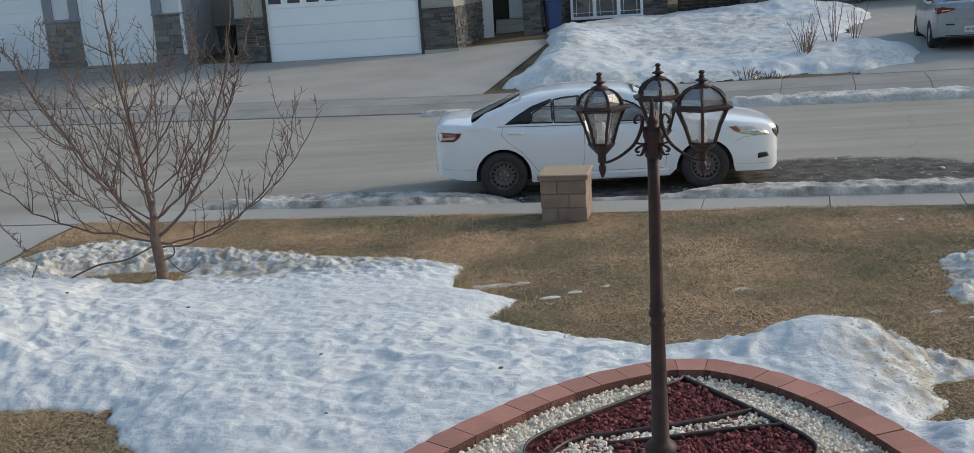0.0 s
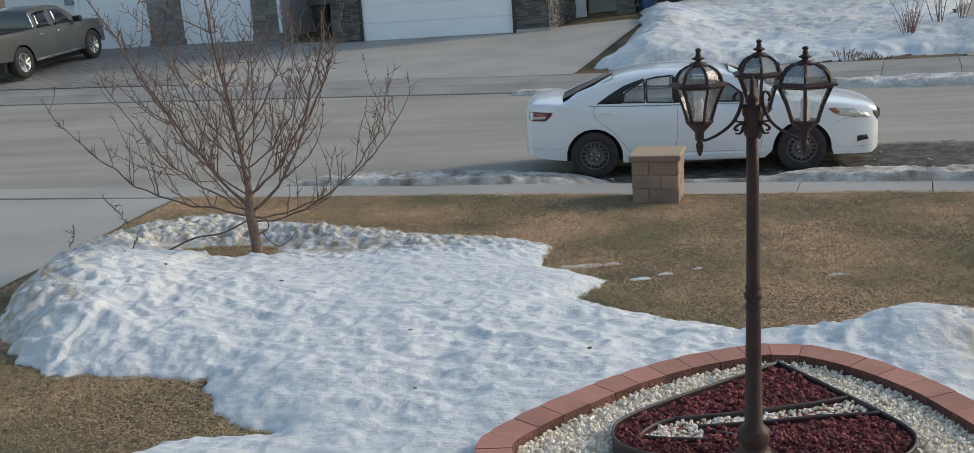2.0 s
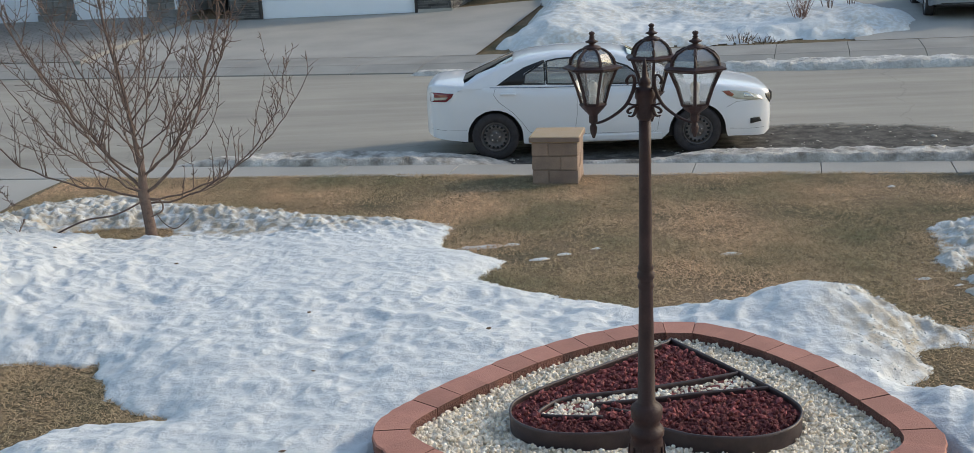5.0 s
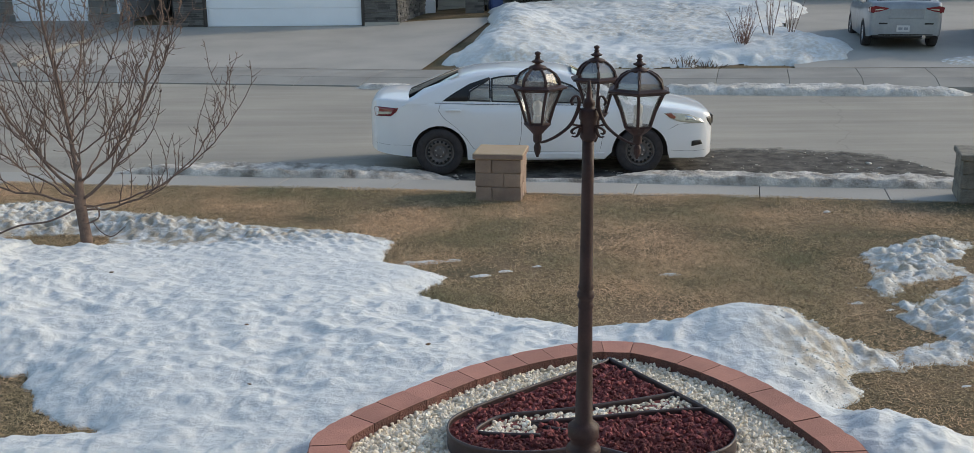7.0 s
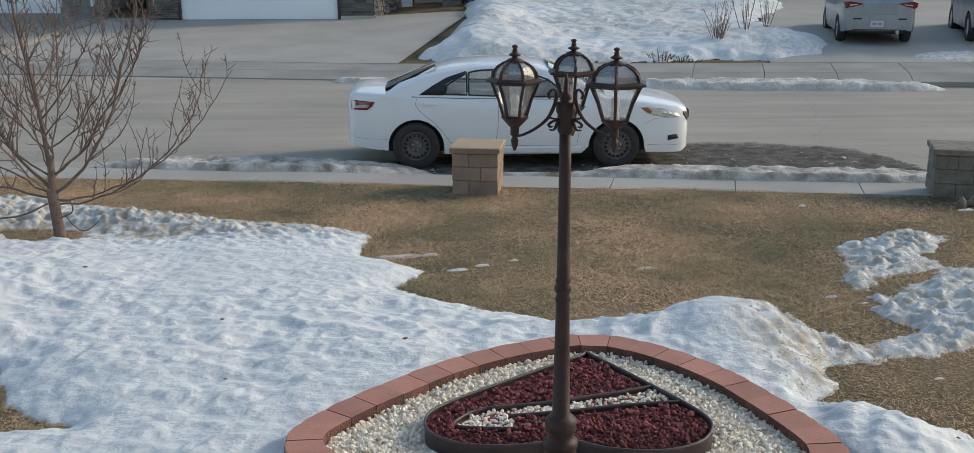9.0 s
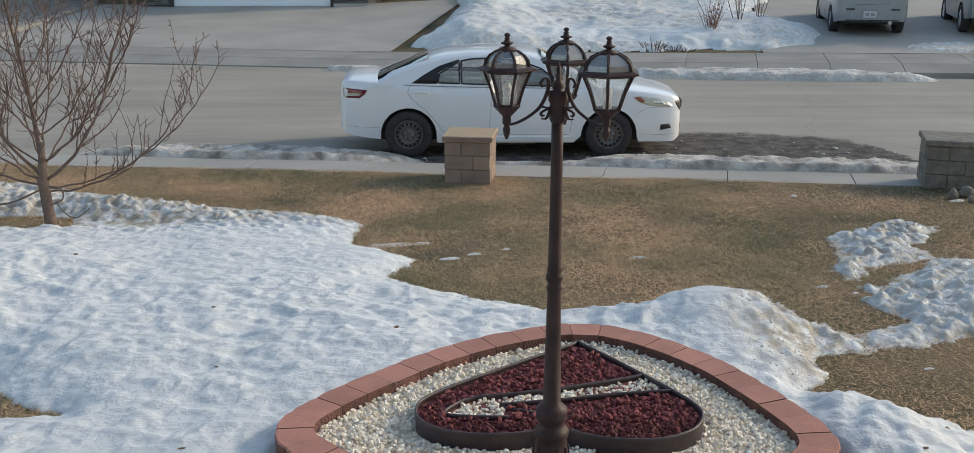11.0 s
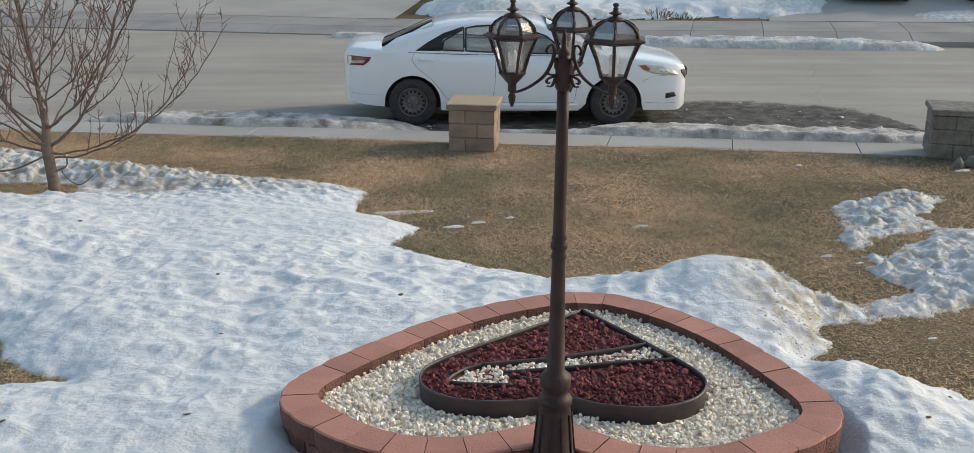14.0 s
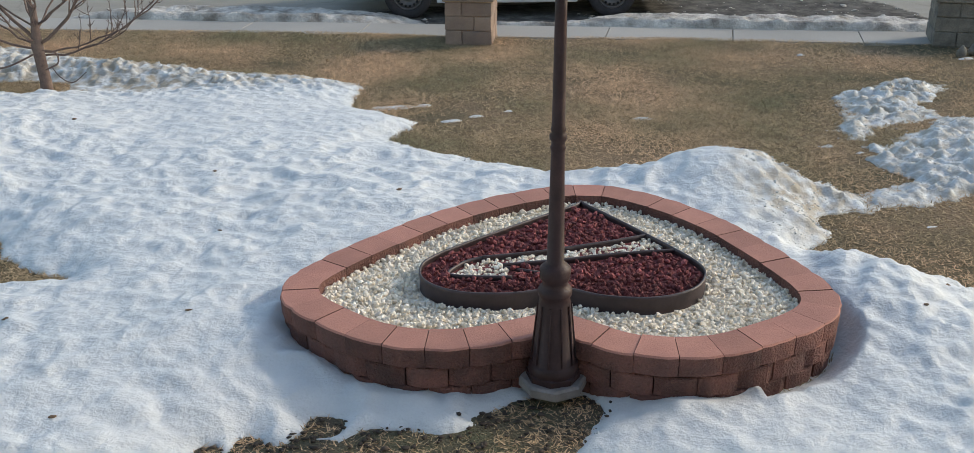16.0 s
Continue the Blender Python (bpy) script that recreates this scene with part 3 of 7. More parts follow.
def snow_depth(x, y):
    wob = 0.13 * fbm(x, y, 0.7, 4, 0.6) + 0.06 * fbm(x, y, 0.14, 3, 0.65, 3)
    wob = wob * np.interp(x, [3.0, 3.6], [1, 0.85]) + (0.055 * np.clip((y - 5.5) / 1.0, 0, 1) + 0.07 * np.clip((x - 2.9) / 0.5, 0, 1)) * fbm(x, y, 0.2, 4, 0.65, 95)
    m = np.maximum(inside(x, y, MAIN), inside(x, y, UPPER)) + wob
    m = np.minimum(m, -inside(x, y, BARE) + 1.1 * wob + 0.07 * fbm(x, y, 0.22, 4, 0.7, 91))
    for hx, hy, hr in THAW:
        m = np.minimum(m, np.hypot(x - hx, y - hy) - hr + 0.5 * wob)
    m = np.minimum(m, -inside(x, y, WELL) * 0.9 + 0.02 + 0.8 * wob)
    full = 0.15 + 0.02 * ripple(x, y, 1.6)
    full = full + 0.22 * np.exp(-((x + 4.5) / 1.2) ** 2 - ((y - 7.8) / 1.6) ** 2)
    full = full + 0.2 * np.exp(-((x + 5.0) / 0.7) ** 2 - ((y - 9.3) / 1.2) ** 2)
    full = full + 0.23 * np.exp(-((x - 2.42) / 0.78) ** 2 - ((y - 6.66) / 0.45) ** 2) + 0.06 * np.exp(-((x - 0.2) / 1.0) ** 2 - ((y - 5.6) / 0.8) ** 2)
    full = full + 0.13 * np.exp(-((x - 2.85) / 0.35) ** 2 - ((y - 4.75) / 0.8) ** 2)
    full = full + 0.07 * np.exp(-((x + 0.65) / 0.45) ** 2 - ((y - 4.4) / 0.6) ** 2)
    full = full - 0.03 * np.clip((4.1 - y) / 0.6, 0, 1) * np.exp(-((x - 0.9) / 1.9) ** 2)
    hollow = np.exp(-((y - 9.75 + 0.12 * (x + 3.4)) / 0.26) ** 2) * np.clip((x + 5.0) / 0.5, 0, 1) * np.clip((-1.7 - x) / 0.9, 0, 1)
    full = (full + 0.16 * np.exp(-((x + 3.0) / 1.2) ** 2 - ((y - 10.3 + 0.12 * (x + 3.4)) / 0.3) ** 2)) * (1 - 0.7 * hollow)
    full = full * np.where(y > 5.6, np.interp(x, [2.8, 3.3, 3.9], [1, 0.5, 0.65]), 1) * np.interp(y, [7, 10, 12], [1, 0.75, 0.6])
    soft = np.interp(y, [4, 7, 9], [0.13, 0.2, 0.3]) * np.where((x < -3.9) & (y > 6.3), 0.5, 1) + 0.06
    d = full * (1 - np.exp(-np.maximum(m, 0) / soft))
    bed = -inside(x, y, BED)
    moat = np.where((x > 1.9) & (y < 4.6), np.clip((bed - 0.0) / 0.16, 0, 1), np.clip(0.75 + bed / 0.3, 0, 1))
    d = d * moat
    cups = 0.3 - 1.5 * np.abs(fbm(x, y * 1.2, 0.5, 2, 0.5, 21)) - 0.9 * np.abs(fbm(x, y * 1.25, 0.22, 2, 0.5, 33)) + 0.8 * fbm(x, y, 0.13, 3, 0.6, 41)
    worn = np.clip(0.2 + 0.7 * fbm(x, y, 1.7, 2, 0.5, 51) + 0.7 * np.clip((8.7 - y) / 1.4, 0, 1) + 0.35 * np.clip((-2.2 - x) / 1.2, 0, 1), 0.12, 1.15)
    pits = np.clip(cups, -1.2, 0.5) * worn * np.interp(y, [3, 4.4, 8, 9.5, 11], [0.7, 1, 0.9, 0.5, 0.35])
    crust = 0.010 * fbm(x, y, 0.08, 3, 0.6, 5) * np.interp(x, [-5, -3.4, 2.3, 2.8, 3.6], [4.5, 1.3, 0.8, 2.2, 2.6]) + (0.07 * np.clip((y - 8.9) / 0.8, 0, 1) + 0.065 * np.clip((x - 2.5) / 0.6, 0, 1) * np.clip((y - 5.2) / 0.5, 0, 1)) * (0.1 - 0.5 * np.abs(fbm(x, y, 0.21, 4, 0.6, 9)) + 0.9 * fbm(x + 0.3 * y, y, 0.09, 3, 0.65, 61))
    d = d + np.clip(d / np.interp(x, [2.8, 3.4], [0.1, 0.045]), 0, 1) * (0.047 * pits + crust)
    return np.where(m > 0, np.maximum(d, 0.004), -0.03 + 0.3 * np.maximum(m, -0.1))


DIRTY = lambda x, y: np.maximum(np.maximum(y - 9.35 - 0.12 * (x + 3) + 0.25 * fbm(x, y, 0.8, 3), np.minimum(np.minimum(x - 2.45, y - 5.35), np.maximum((3.75 - x) * 0.7, 0.2)) * 1.3 + 0.35 * fbm(x, y, 0.7, 3)), np.minimum(-4.35 - x, y - 6.2) + 0.5 * fbm(x, y, 0.9, 4)) + 1.0 * np.exp(-((y - 9.9 + 0.12 * (x + 3.4)) / 0.25) ** 2 - ((x + 3.3) / 1.3) ** 2)
STEP, NEAR_Y = 0.021, -1.2
XS, YS = np.arange(-6.2, 7.6, STEP), np.arange(NEAR_Y, 12.2, STEP)
GX, GY = np.meshgrid(XS, YS)
DEPTH = snow_depth(GX, GY)
LIES = (DEPTH > 0) & (inside(GX, GY, BED) < 0.03)
SNOW_Z = lawn_z(GX, GY) + DEPTH
snow = sheet("snow_cover", XS, YS, lambda x, y: SNOW_Z, SNOW, lambda x, y: LIES)
tagged(snow, "thawing bluish snow with dimpled crust on the lawn", "snow", kind="structure")
co = np.empty(len(snow.data.vertices) * 3)
snow.data.vertices.foreach_get("co", co)
co = co.reshape(-1, 3)
soil = snow.data.attributes.new("dirt", "FLOAT", "POINT")
soil.data.foreach_set("value", np.clip(0.14 + DIRTY(co[:, 0], co[:, 1]) / 0.5, 0, 1))


def scrap(name, label, cx, cy, length, width, height, turn, mat, seed, base_z, step=0.03, lumps=0.3):
    """A ridge or patch of leftover snow with a ragged edge."""
    c, s = math.cos(turn), math.sin(turn)

    def local(x, y):
        return (x - cx) * c + (y - cy) * s, -(x - cx) * s + (y - cy) * c

    def depth(x, y):
        u, v = local(x, y)
        r = 1 - (np.abs(u) / (length / 2)) ** 3 - np.abs(v / (width / 2)) ** np.where((v < 0) & (length > 1), 5, 2) + (0.75 if length < 1 else 0.38) * fbm(x * (1 if length < 1 else 0.5), y, 0.5 * width + 0.1, 5, 0.62, seed)
        top = 1 if length < 1 else 0.5
        crag = 0 if length < 1 else 0.4 * (0.35 - np.abs(fbm(x * 0.7, y, 0.3, 4, 0.6, seed + 9)))
        return height * np.clip(r / top, -0.2, 1) * (1 + lumps * fbm(x, y, 0.18, 3, 0.6, seed + 3) + crag)
    r = max(length * abs(c) + width * abs(s), 0.2) / 2 * 1.25 + 0.1
    q = max(length * abs(s) + width * abs(c), 0.2) / 2 * 1.5 + 0.1
    ob = sheet(name, np.arange(cx - r, cx + r, step), np.arange(cy - q, cy + q, step), lambda x, y: base_z(x, y) + depth(x, y), mat, lambda x, y: depth(x, y) > 0)
    if length > 1:
        ob.data.attributes.new("dirt", "FLOAT", "POINT").data.foreach_set("value", np.full(len(ob.data.vertices), 0.8))
    return tagged(ob, label, "snow")


KERB_TURN = math.atan(-0.127)
road_z = lambda x, y: np.where(y < lawn_edge(x) + 0.66, 0.135, np.interp(y - lawn_edge(x), [0.64, 1.05], [0.13, 0.015]))
for x0, ln, wd, h, sd in ((-2.3, 4.9, 1.1, 0.11, 1), (1.5, 1.6, 0.5, 0.06, 6), (4.6, 6.0, 1.0, 0.12, 2)):
    scrap("snow_ridge", "dirty icy snow ridge along the kerb", x0, lawn_edge(x0) + 0.74 + 0.4 * wd, ln, wd, h, KERB_TURN, GREY_SNOW, sd, road_z, 0.02, 0.22)
for x0, ln, wd, h, sd in ((7.15, 6.6, 0.9, 0.13, 12), (-1.6, 1.3, 0.4, 0.07, 13)):
    scrap("snow_ridge", "thin grey snow ridge along the far kerb", x0, float(far_kerb(x0)) - 0.15, ln, wd, h, math.atan(-0.12), FAR_SLUSH, sd, lambda x, y: 0.01 + 0 * x, 0.05)
for k, (x0, y0, ln) in enumerate(((-0.12, 8.95, 0.5), (0.2, 9.0, 0.16), (0.45, 8.45, 0.24), (0.68, 8.6, 0.16), (0.97, 8.75, 0.13), (2.15, 8.5, 0.26), (3.55, 7.65, 0.12), (3.64, 5.79, 0.12), (3.75, 7.45, 0.09), (5.2, 8.1, 0.12), (4.35, 11.0, 0.1), (6.1, 10.75, 0.22))):
    scrap("snow_scrap", "small leftover scrap of snow on the grass", x0, y0, ln * 0.85, ln * 0.3, 0.016, 0.2, SNOW, 30 + k, lawn_z, 0.015)

# snowbank on the yard across the street
FAR_SNOW = [(-0.4, 25.75), (0.5, 25.0), (3.0, 24.55), (7.4, 24.3), (9.0, 24.6), (9.6, 26.0), (9.4, 27.5), (9.0, 30.5), (10.8, 33.5), (11.5, 37.5), (8.0, 39.5), (3.2, 38.3), (0.9, 36.2), (0.6, 32.0), (0.35, 28.5)]


def far_depth(x, y):
    m = inside(x, y, FAR_SNOW) + 0.35 * fbm(x, y, 1.6, 4, 0.55, 2)
    full = 0.3 + 0.14 * fbm(x, y, 3.0, 3, 0.5, 8) + 0.5 * np.exp(-((x - 1.0) / 1.3) ** 2 - ((y - 30) / 5) ** 2) + 0.24 * np.exp(-((x - 8.3) / 1.0) ** 2 - ((y - 26.0) / 1.2) ** 2) + 0.1 * fbm(x, y, 0.9, 3, 0.6, 71) + 0.22 * np.exp(-((x - 9.0) / 2.0) ** 2 - ((y - 36) / 2.5) ** 2)
    return np.where(m > 0, full * (1 - np.exp(-np.maximum(m, 0) / 0.42)) + 0.07 * fbm(x, y, 0.6, 4, 0.6, 4) - 0.09 * np.abs(fbm(x, y, 0.45, 3, 0.6, 14)), -0.05)


bank_snow = tagged(sheet("snowbank", np.arange(-1.5, 13, 0.07), np.arange(23.8, 40.5, 0.07), lambda x, y: yard_z(x, y) + far_depth(x, y), SNOW, lambda x, y: far_depth(x, y) > 0),
       "large snowbank covering the yard across the street", "snow", kind="structure")
co = np.empty(len(bank_snow.data.vertices) * 3)
bank_snow.data.vertices.foreach_get("co", co)
co = co.reshape(-1, 3)
bank_snow.data.attributes.new("dirt", "FLOAT", "POINT").data.foreach_set("value", np.clip(0.25 + 0.9 * fbm(co[:, 0], co[:, 1], 2.2, 4, 0.55, 31) + 0.3 * np.exp(-((co[:, 1] - 24.8) / 0.5) ** 2) + 0.7 * np.exp(-((co[:, 0] - 7.0) / 1.0) ** 2 - ((co[:, 1] - 33) / 2.2) ** 2), 0, 0.6))
scrap("snow_scrap", "thin patch of snow on the far driveway", 13.0, 24.05, 3.8, 1.0, 0.05, -0.1, SNOW, 61, lambda x, y: yard_z(x, y) + 0.015, 0.05)

# wet soil and litter where the snow has gone beside the bed
tagged(sheet("wet_soil", np.arange(-1.0, 1.6, 0.02), np.arange(2.7, 3.9, 0.02), lambda x, y: lawn_z(x, y) + 0.009 + 0.008 * fbm(x, y, 0.12, 3, 0.6, 81), WETSOIL,
             lambda x, y: (np.maximum(inside(x, y, BARE), np.max([hr - np.hypot(x - hx, y - hy) for hx, hy, hr in THAW], 0)) > -0.08) & (inside(x, y, BED) < 0.03)),
       "dark wet soil and matted grass beside the raised bed", "soil", kind="structure")

# ---- heart-shaped raised bed ----
BED_Z, CAP_Z, CAP_H = 0.38, 0.68, 0.105


def resample(curve, count):
    pts = curve + [curve[0]]
    run = [0.0]
    for a, b in zip(pts, pts[1:]):
        run.append(run[-1] + (b - a).length)
    out = []
    for k in range(count):
        s = run[-1] * k / count
        i = max(j for j in range(len(run)) if run[j] <= s)
        i = min(i, len(pts) - 2)
        t = (s - run[i]) / max(run[i + 1] - run[i], 1e-9)
        out.append(pts[i].lerp(pts[i + 1], t))
    return out


bed = thing("raised_bed", HEART_O[0], HEART_O[1], 0.3, "heart-shaped raised garden bed of red concrete blocks", "garden bed")


def block_ring(count, outset, depth, z0, z1, mat, name, phase, gap=0.0018, worn=0.006):
    out = resample(heart_outline(outset, 10), count * 4)
    n = count * 4
    inn = []
    for i in range(n):
        t = (out[(i + 2) % n] - out[i - 2]).normalized()
        inn.append(out[i] + Vector((t.y, -t.x, 0)) * depth)
    rnd = random.Random(count + int(z0 * 1000))
    base = Vector((HEART_O[0], HEART_O[1], 0.3))
    for k in range(count):
        i0 = k * 4 + phase
        bm = bmesh.new()
        dz = rnd.uniform(-0.003, 0.003)
        rows = []
        for j in range(5):
            o, q = out[(i0 + j) % n], inn[(i0 + j) % n]
            e = gap if j == 0 else -gap if j == 4 else 0
            along = (out[(i0 + j + 1) % n] - out[(i0 + j - 1) % n]).normalized() * e
            push = (o - q).normalized() * (rnd.uniform(-worn, -worn / 4) if j in (0, 4) else rnd.uniform(0.0, 0.008))
            rows.append([o + along + push, q + along])
        cols = [0, 1, 2, 3, 4]
        grid = {}
        for c in cols:
            o, q = rows[c]
            lip = (q - o).normalized() * 0.007
            for key, p, zz in (("a", o + lip * 0.7, z0 + 0.002), ("b", o, z1 - 0.009), ("c", o + lip, z1), ("d", q, z1), ("e", q, z0)):
                grid[c, key] = bm.verts.new(Vector((p.x, p.y, zz + dz)) - base)
        order = "abcde"
        for ca, cb in zip(cols, cols[1:]):
            for ka, kb in zip(order, order[1:] + order[:1]):
                bm.faces.new((grid[ca, ka], grid[cb, ka], grid[cb, kb], grid[ca, kb]))
        for c in (0, 4):
            bm.faces.new([grid[c, k2] for k2 in order])
        bmesh.ops.recalc_face_normals(bm, faces=bm.faces)
        ob = part(name, bm, mat, bed)
        # cap sides take the darker red with side shade painted in, tops stay light
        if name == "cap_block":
            ob.data.materials.append(REDSHADE)
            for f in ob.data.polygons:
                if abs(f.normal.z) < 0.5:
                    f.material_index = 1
    return


block_ring(38, 0.0, 0.195, CAP_Z - CAP_H, CAP_Z, REDBLOCK, "cap_block", 2)
# both lower courses wear the red that has shade in its colour
block_ring(38, 0.012, 0.17, CAP_Z - 2 * CAP_H - 0.004, CAP_Z - CAP_H - 0.007, REDSHADE, "wall_block", 0, 0.003, 0.016)
block_ring(38, 0.02, 0.17, CAP_Z - 3 * CAP_H - 0.03, CAP_Z - 2 * CAP_H - 0.008, REDSHADE, "wall_block", 2, 0.003, 0.016)

# soil under the stones
inner = [(p.x, p.y) for p in heart_outline(0.17, 4)]
mesh_part("soil", [(x - HEART_O[0], y - HEART_O[1], 0.585 - 0.3) for x, y in inner], [list(range(len(inner)))], WHITE_STONE, bed)

# inner heart of black edging
HALF_IN = [(0.0, 1.64), (0.03, 1.6), (0.22, 1.39), (0.42, 1.16), (0.58, 0.97), (0.69, 0.82), (0.735, 0.69), (0.695, 0.53), (0.575, 0.42), (0.42, 0.375), (0.22, 0.39), (0.07, 0.45)]
EDGE_U = -0.02


def edge_outline(shrink=0.0):
    pts = HALF_IN + [(0.0, 0.48)] + [(-u * 0.98, v * 0.985) for u, v in HALF_IN[:0:-1]]
    curve = catmull([(*heart_world(u + EDGE_U, v), 0) for u, v in pts], True, 8)
    n = len(curve)
    return [p + Vector(((curve[(i + 1) % n] - curve[i - 1]).normalized().y, -(curve[(i + 1) % n] - curve[i - 1]).normalized().x, 0)) * shrink for i, p in enumerate(curve)]


def ribbon(bm, pts, z0, z1, thick, closed=False, bead=0.007):
    """A standing strip with a rounded bead along its top."""
    n = len(pts)
    cols = []
    for i, p in enumerate(pts):
        t = (pts[(i + 1) % n] - pts[i - 1]) if closed else (pts[min(i + 1, n - 1)] - pts[max(i - 1, 0)])
        t.normalize()
        s = Vector((t.y, -t.x, 0))
        prof = [(-thick / 2, z0), (-thick / 2, z1 - 0.02), (-bead, z1 - 0.012), (-bead * 0.6, z1), (bead * 0.6, z1), (bead, z1 - 0.012), (thick / 2, z1 - 0.02), (thick / 2, z0)]
        cols.append([bm.verts.new((p.x + s.x * a, p.y + s.y * a, z)) for a, z in prof])
    pairs = list(zip(cols, cols[1:])) + ([(cols[-1], cols[0])] if closed else [])
    for a, b in pairs:
        for k in range(7):
            bm.faces.new((a[k], b[k], b[k + 1], a[k + 1]))
    if not closed:
        bm.faces.new(cols[0])
        bm.faces.new(cols[-1][::-1])
    return bm


edging = thing("heart_edging", HEART_O[0], HEART_O[1], 0.55, "black plastic edging bent into a heart with an arrow", "edging")
shift = Matrix.Translation((-HEART_O[0], -HEART_O[1], -0.55))


def edging_part(name, pts, z1, closed=False):
    bm = ribbon(bmesh.new(), [Vector((x, y, 0)) for x, y in pts], 0.57, z1, 0.007, closed)
    bm.transform(shift)
    return part(name, bm, EDGING, edging, smooth=True)


edging_part("rim", [(p.x, p.y) for p in edge_outline()], 0.715, True)
UP_DIV = [(1.56, 4.88), (1.35, 4.80), (1.09, 4.72), (0.85, 4.66), (0.62, 4.62)]
LOW_DIV = [(1.68, 4.67), (1.5, 4.65), (1.3, 4.62), (1.09, 4.575), (0.9, 4.545), (0.73, 4.52)]
HEAD = [(0.64, 4.63), (0.53, 4.575), (0.44, 4.45), (0.48, 4.405), (0.61, 4.385), (0.77, 4.375)]
spline = lambda pts: [(p.x, p.y) for p in catmull([(*q, 0) for q in pts], False, 6)]
edging_part("divider", spline(UP_DIV), 0.712)
edging_part("divider", spline(LOW_DIV), 0.712)
edging_part("arrow_head", spline(HEAD), 0.708)
edging_part("divider", [(0.73, 4.52), (0.84, 4.47), (0.92, 4.44)], 0.70)

# stones
ARROW = [UP_DIV[0], UP_DIV[2], UP_DIV[4], HEAD[1], HEAD[2], HEAD[3], HEAD[5], (0.75, 4.52), LOW_DIV[3], LOW_DIV[1], LOW_DIV[0]]
INNER = [(p.x, p.y) for p in edge_outline()]
BEDIN = [(p.x, p.y) for p in heart_outline(0.185, 4)]
ICO = bmesh.new()
bmesh.ops.create_icosphere(ICO, subdivisions=1, radius=1)
ICO_V = np.array([v.co[:] for v in ICO.verts])
ICO_F = np.array([[v.index for v in f.verts] for f in ICO.faces])
ICO.free()
SUB = bmesh.new()
bmesh.ops.create_icosphere(SUB, subdivisions=2, radius=1)
SUB_V = np.array([v.co[:] for v in SUB.verts])
SUB_F = np.array([[v.index for v in f.verts] for f in SUB.faces])
SUB.free()


def stone_shape(rng, jag, verts):
    v = verts * (1 + rng.uniform(-jag, jag, (len(verts), 1)))
    for _ in range(3):
        k = rng.normal(size=3)
        k /= np.linalg.norm(k)
        h = rng.uniform(0.5, 0.8)
        over = np.maximum(v @ k - h, 0)
        v = v - over[:, None] * k
    a = rng.normal(size=(3, 3))
    q, _ = np.linalg.qr(a)
    return (v * np.array([1.0, rng.uniform(0.62, 0.9), rng.uniform(0.5, 0.75)])) @ q.T


def scatter(rng, ok, spacing, jitter):
    xs, ys = np.meshgrid(np.arange(-0.6, 2.7, spacing), np.arange(3.2, 5.9, spacing * 0.87))
    xs = xs + (np.arange(xs.shape[0])[:, None] % 2) * spacing / 2
    xs, ys = xs + rng.uniform(-jitter, jitter, xs.shape), ys + rng.uniform(-jitter, jitter, ys.shape)
    m = ok(xs, ys)
    return np.stack([xs[m], ys[m]], 1)


def stones(thing_name, part_name, label, category, ok, spacing, size, z, heap, mat, seed, near, jag):
    rng = np.random.RandomState(seed)
    pts = scatter(rng, ok, spacing, spacing * 0.3)
    pts = pts[np.argsort(pts[:, 1])]
    base = thing(thing_name, HEART_O[0], HEART_O[1], 0.58, label, category)
    zz = z(pts[:, 0], pts[:, 1])
    shapes = []
    for k in range(24):
        me = bpy.data.meshes.new(part_name)
        me.from_pydata((stone_shape(rng, jag, ICO_V) * 1.0).tolist(), [], ICO_F.tolist())
        me.materials.append(mat)
        shapes.append(me)
    for i, (x, y) in enumerate(pts[:near]):
        ob = new(part_name, shapes[rng.randint(24)])
        ob.parent = base
        ob.matrix_basis = Matrix.LocRotScale((x - HEART_O[0], y - HEART_O[1], zz[i] + heap * rng.uniform(-1, 1) - 0.58), Euler(rng.uniform(-0.5, 0.5, 2).tolist() + [rng.uniform(0, 6.28)]), Vector((1, 1, 1)) * size * rng.uniform(0.75, 1.3))
    vs, fs, off = [], [], 0
    for i, (x, y) in enumerate(pts[near:], near):
        v = stone_shape(rng, jag, ICO_V) * size * rng.uniform(0.75, 1.3) + np.array([x - HEART_O[0], y - HEART_O[1], zz[i] + heap * rng.uniform(-1, 1) - 0.58])
        vs.append(v)
        fs.append(ICO_F + off)
        off += len(v)
    under = [(p[0] - HEART_O[0], p[1] - HEART_O[1], z(np.array([p[0]]), np.array([p[1]]))[0] - 0.006 - 0.58) for p in (BEDIN if jag < 0.2 else INNER)]
    mesh_part("stone_layer", [(q[0], q[1], min(q[2], 0.04) if jag < 0.2 else q[2]) for q in under], [list(range(len(under)))], mat, base)
    if vs:
        tagged(mesh_part(part_name + "_bed", np.concatenate(vs).tolist(), np.concatenate(fs).tolist(), mat, base), kind="stuff")
    return base


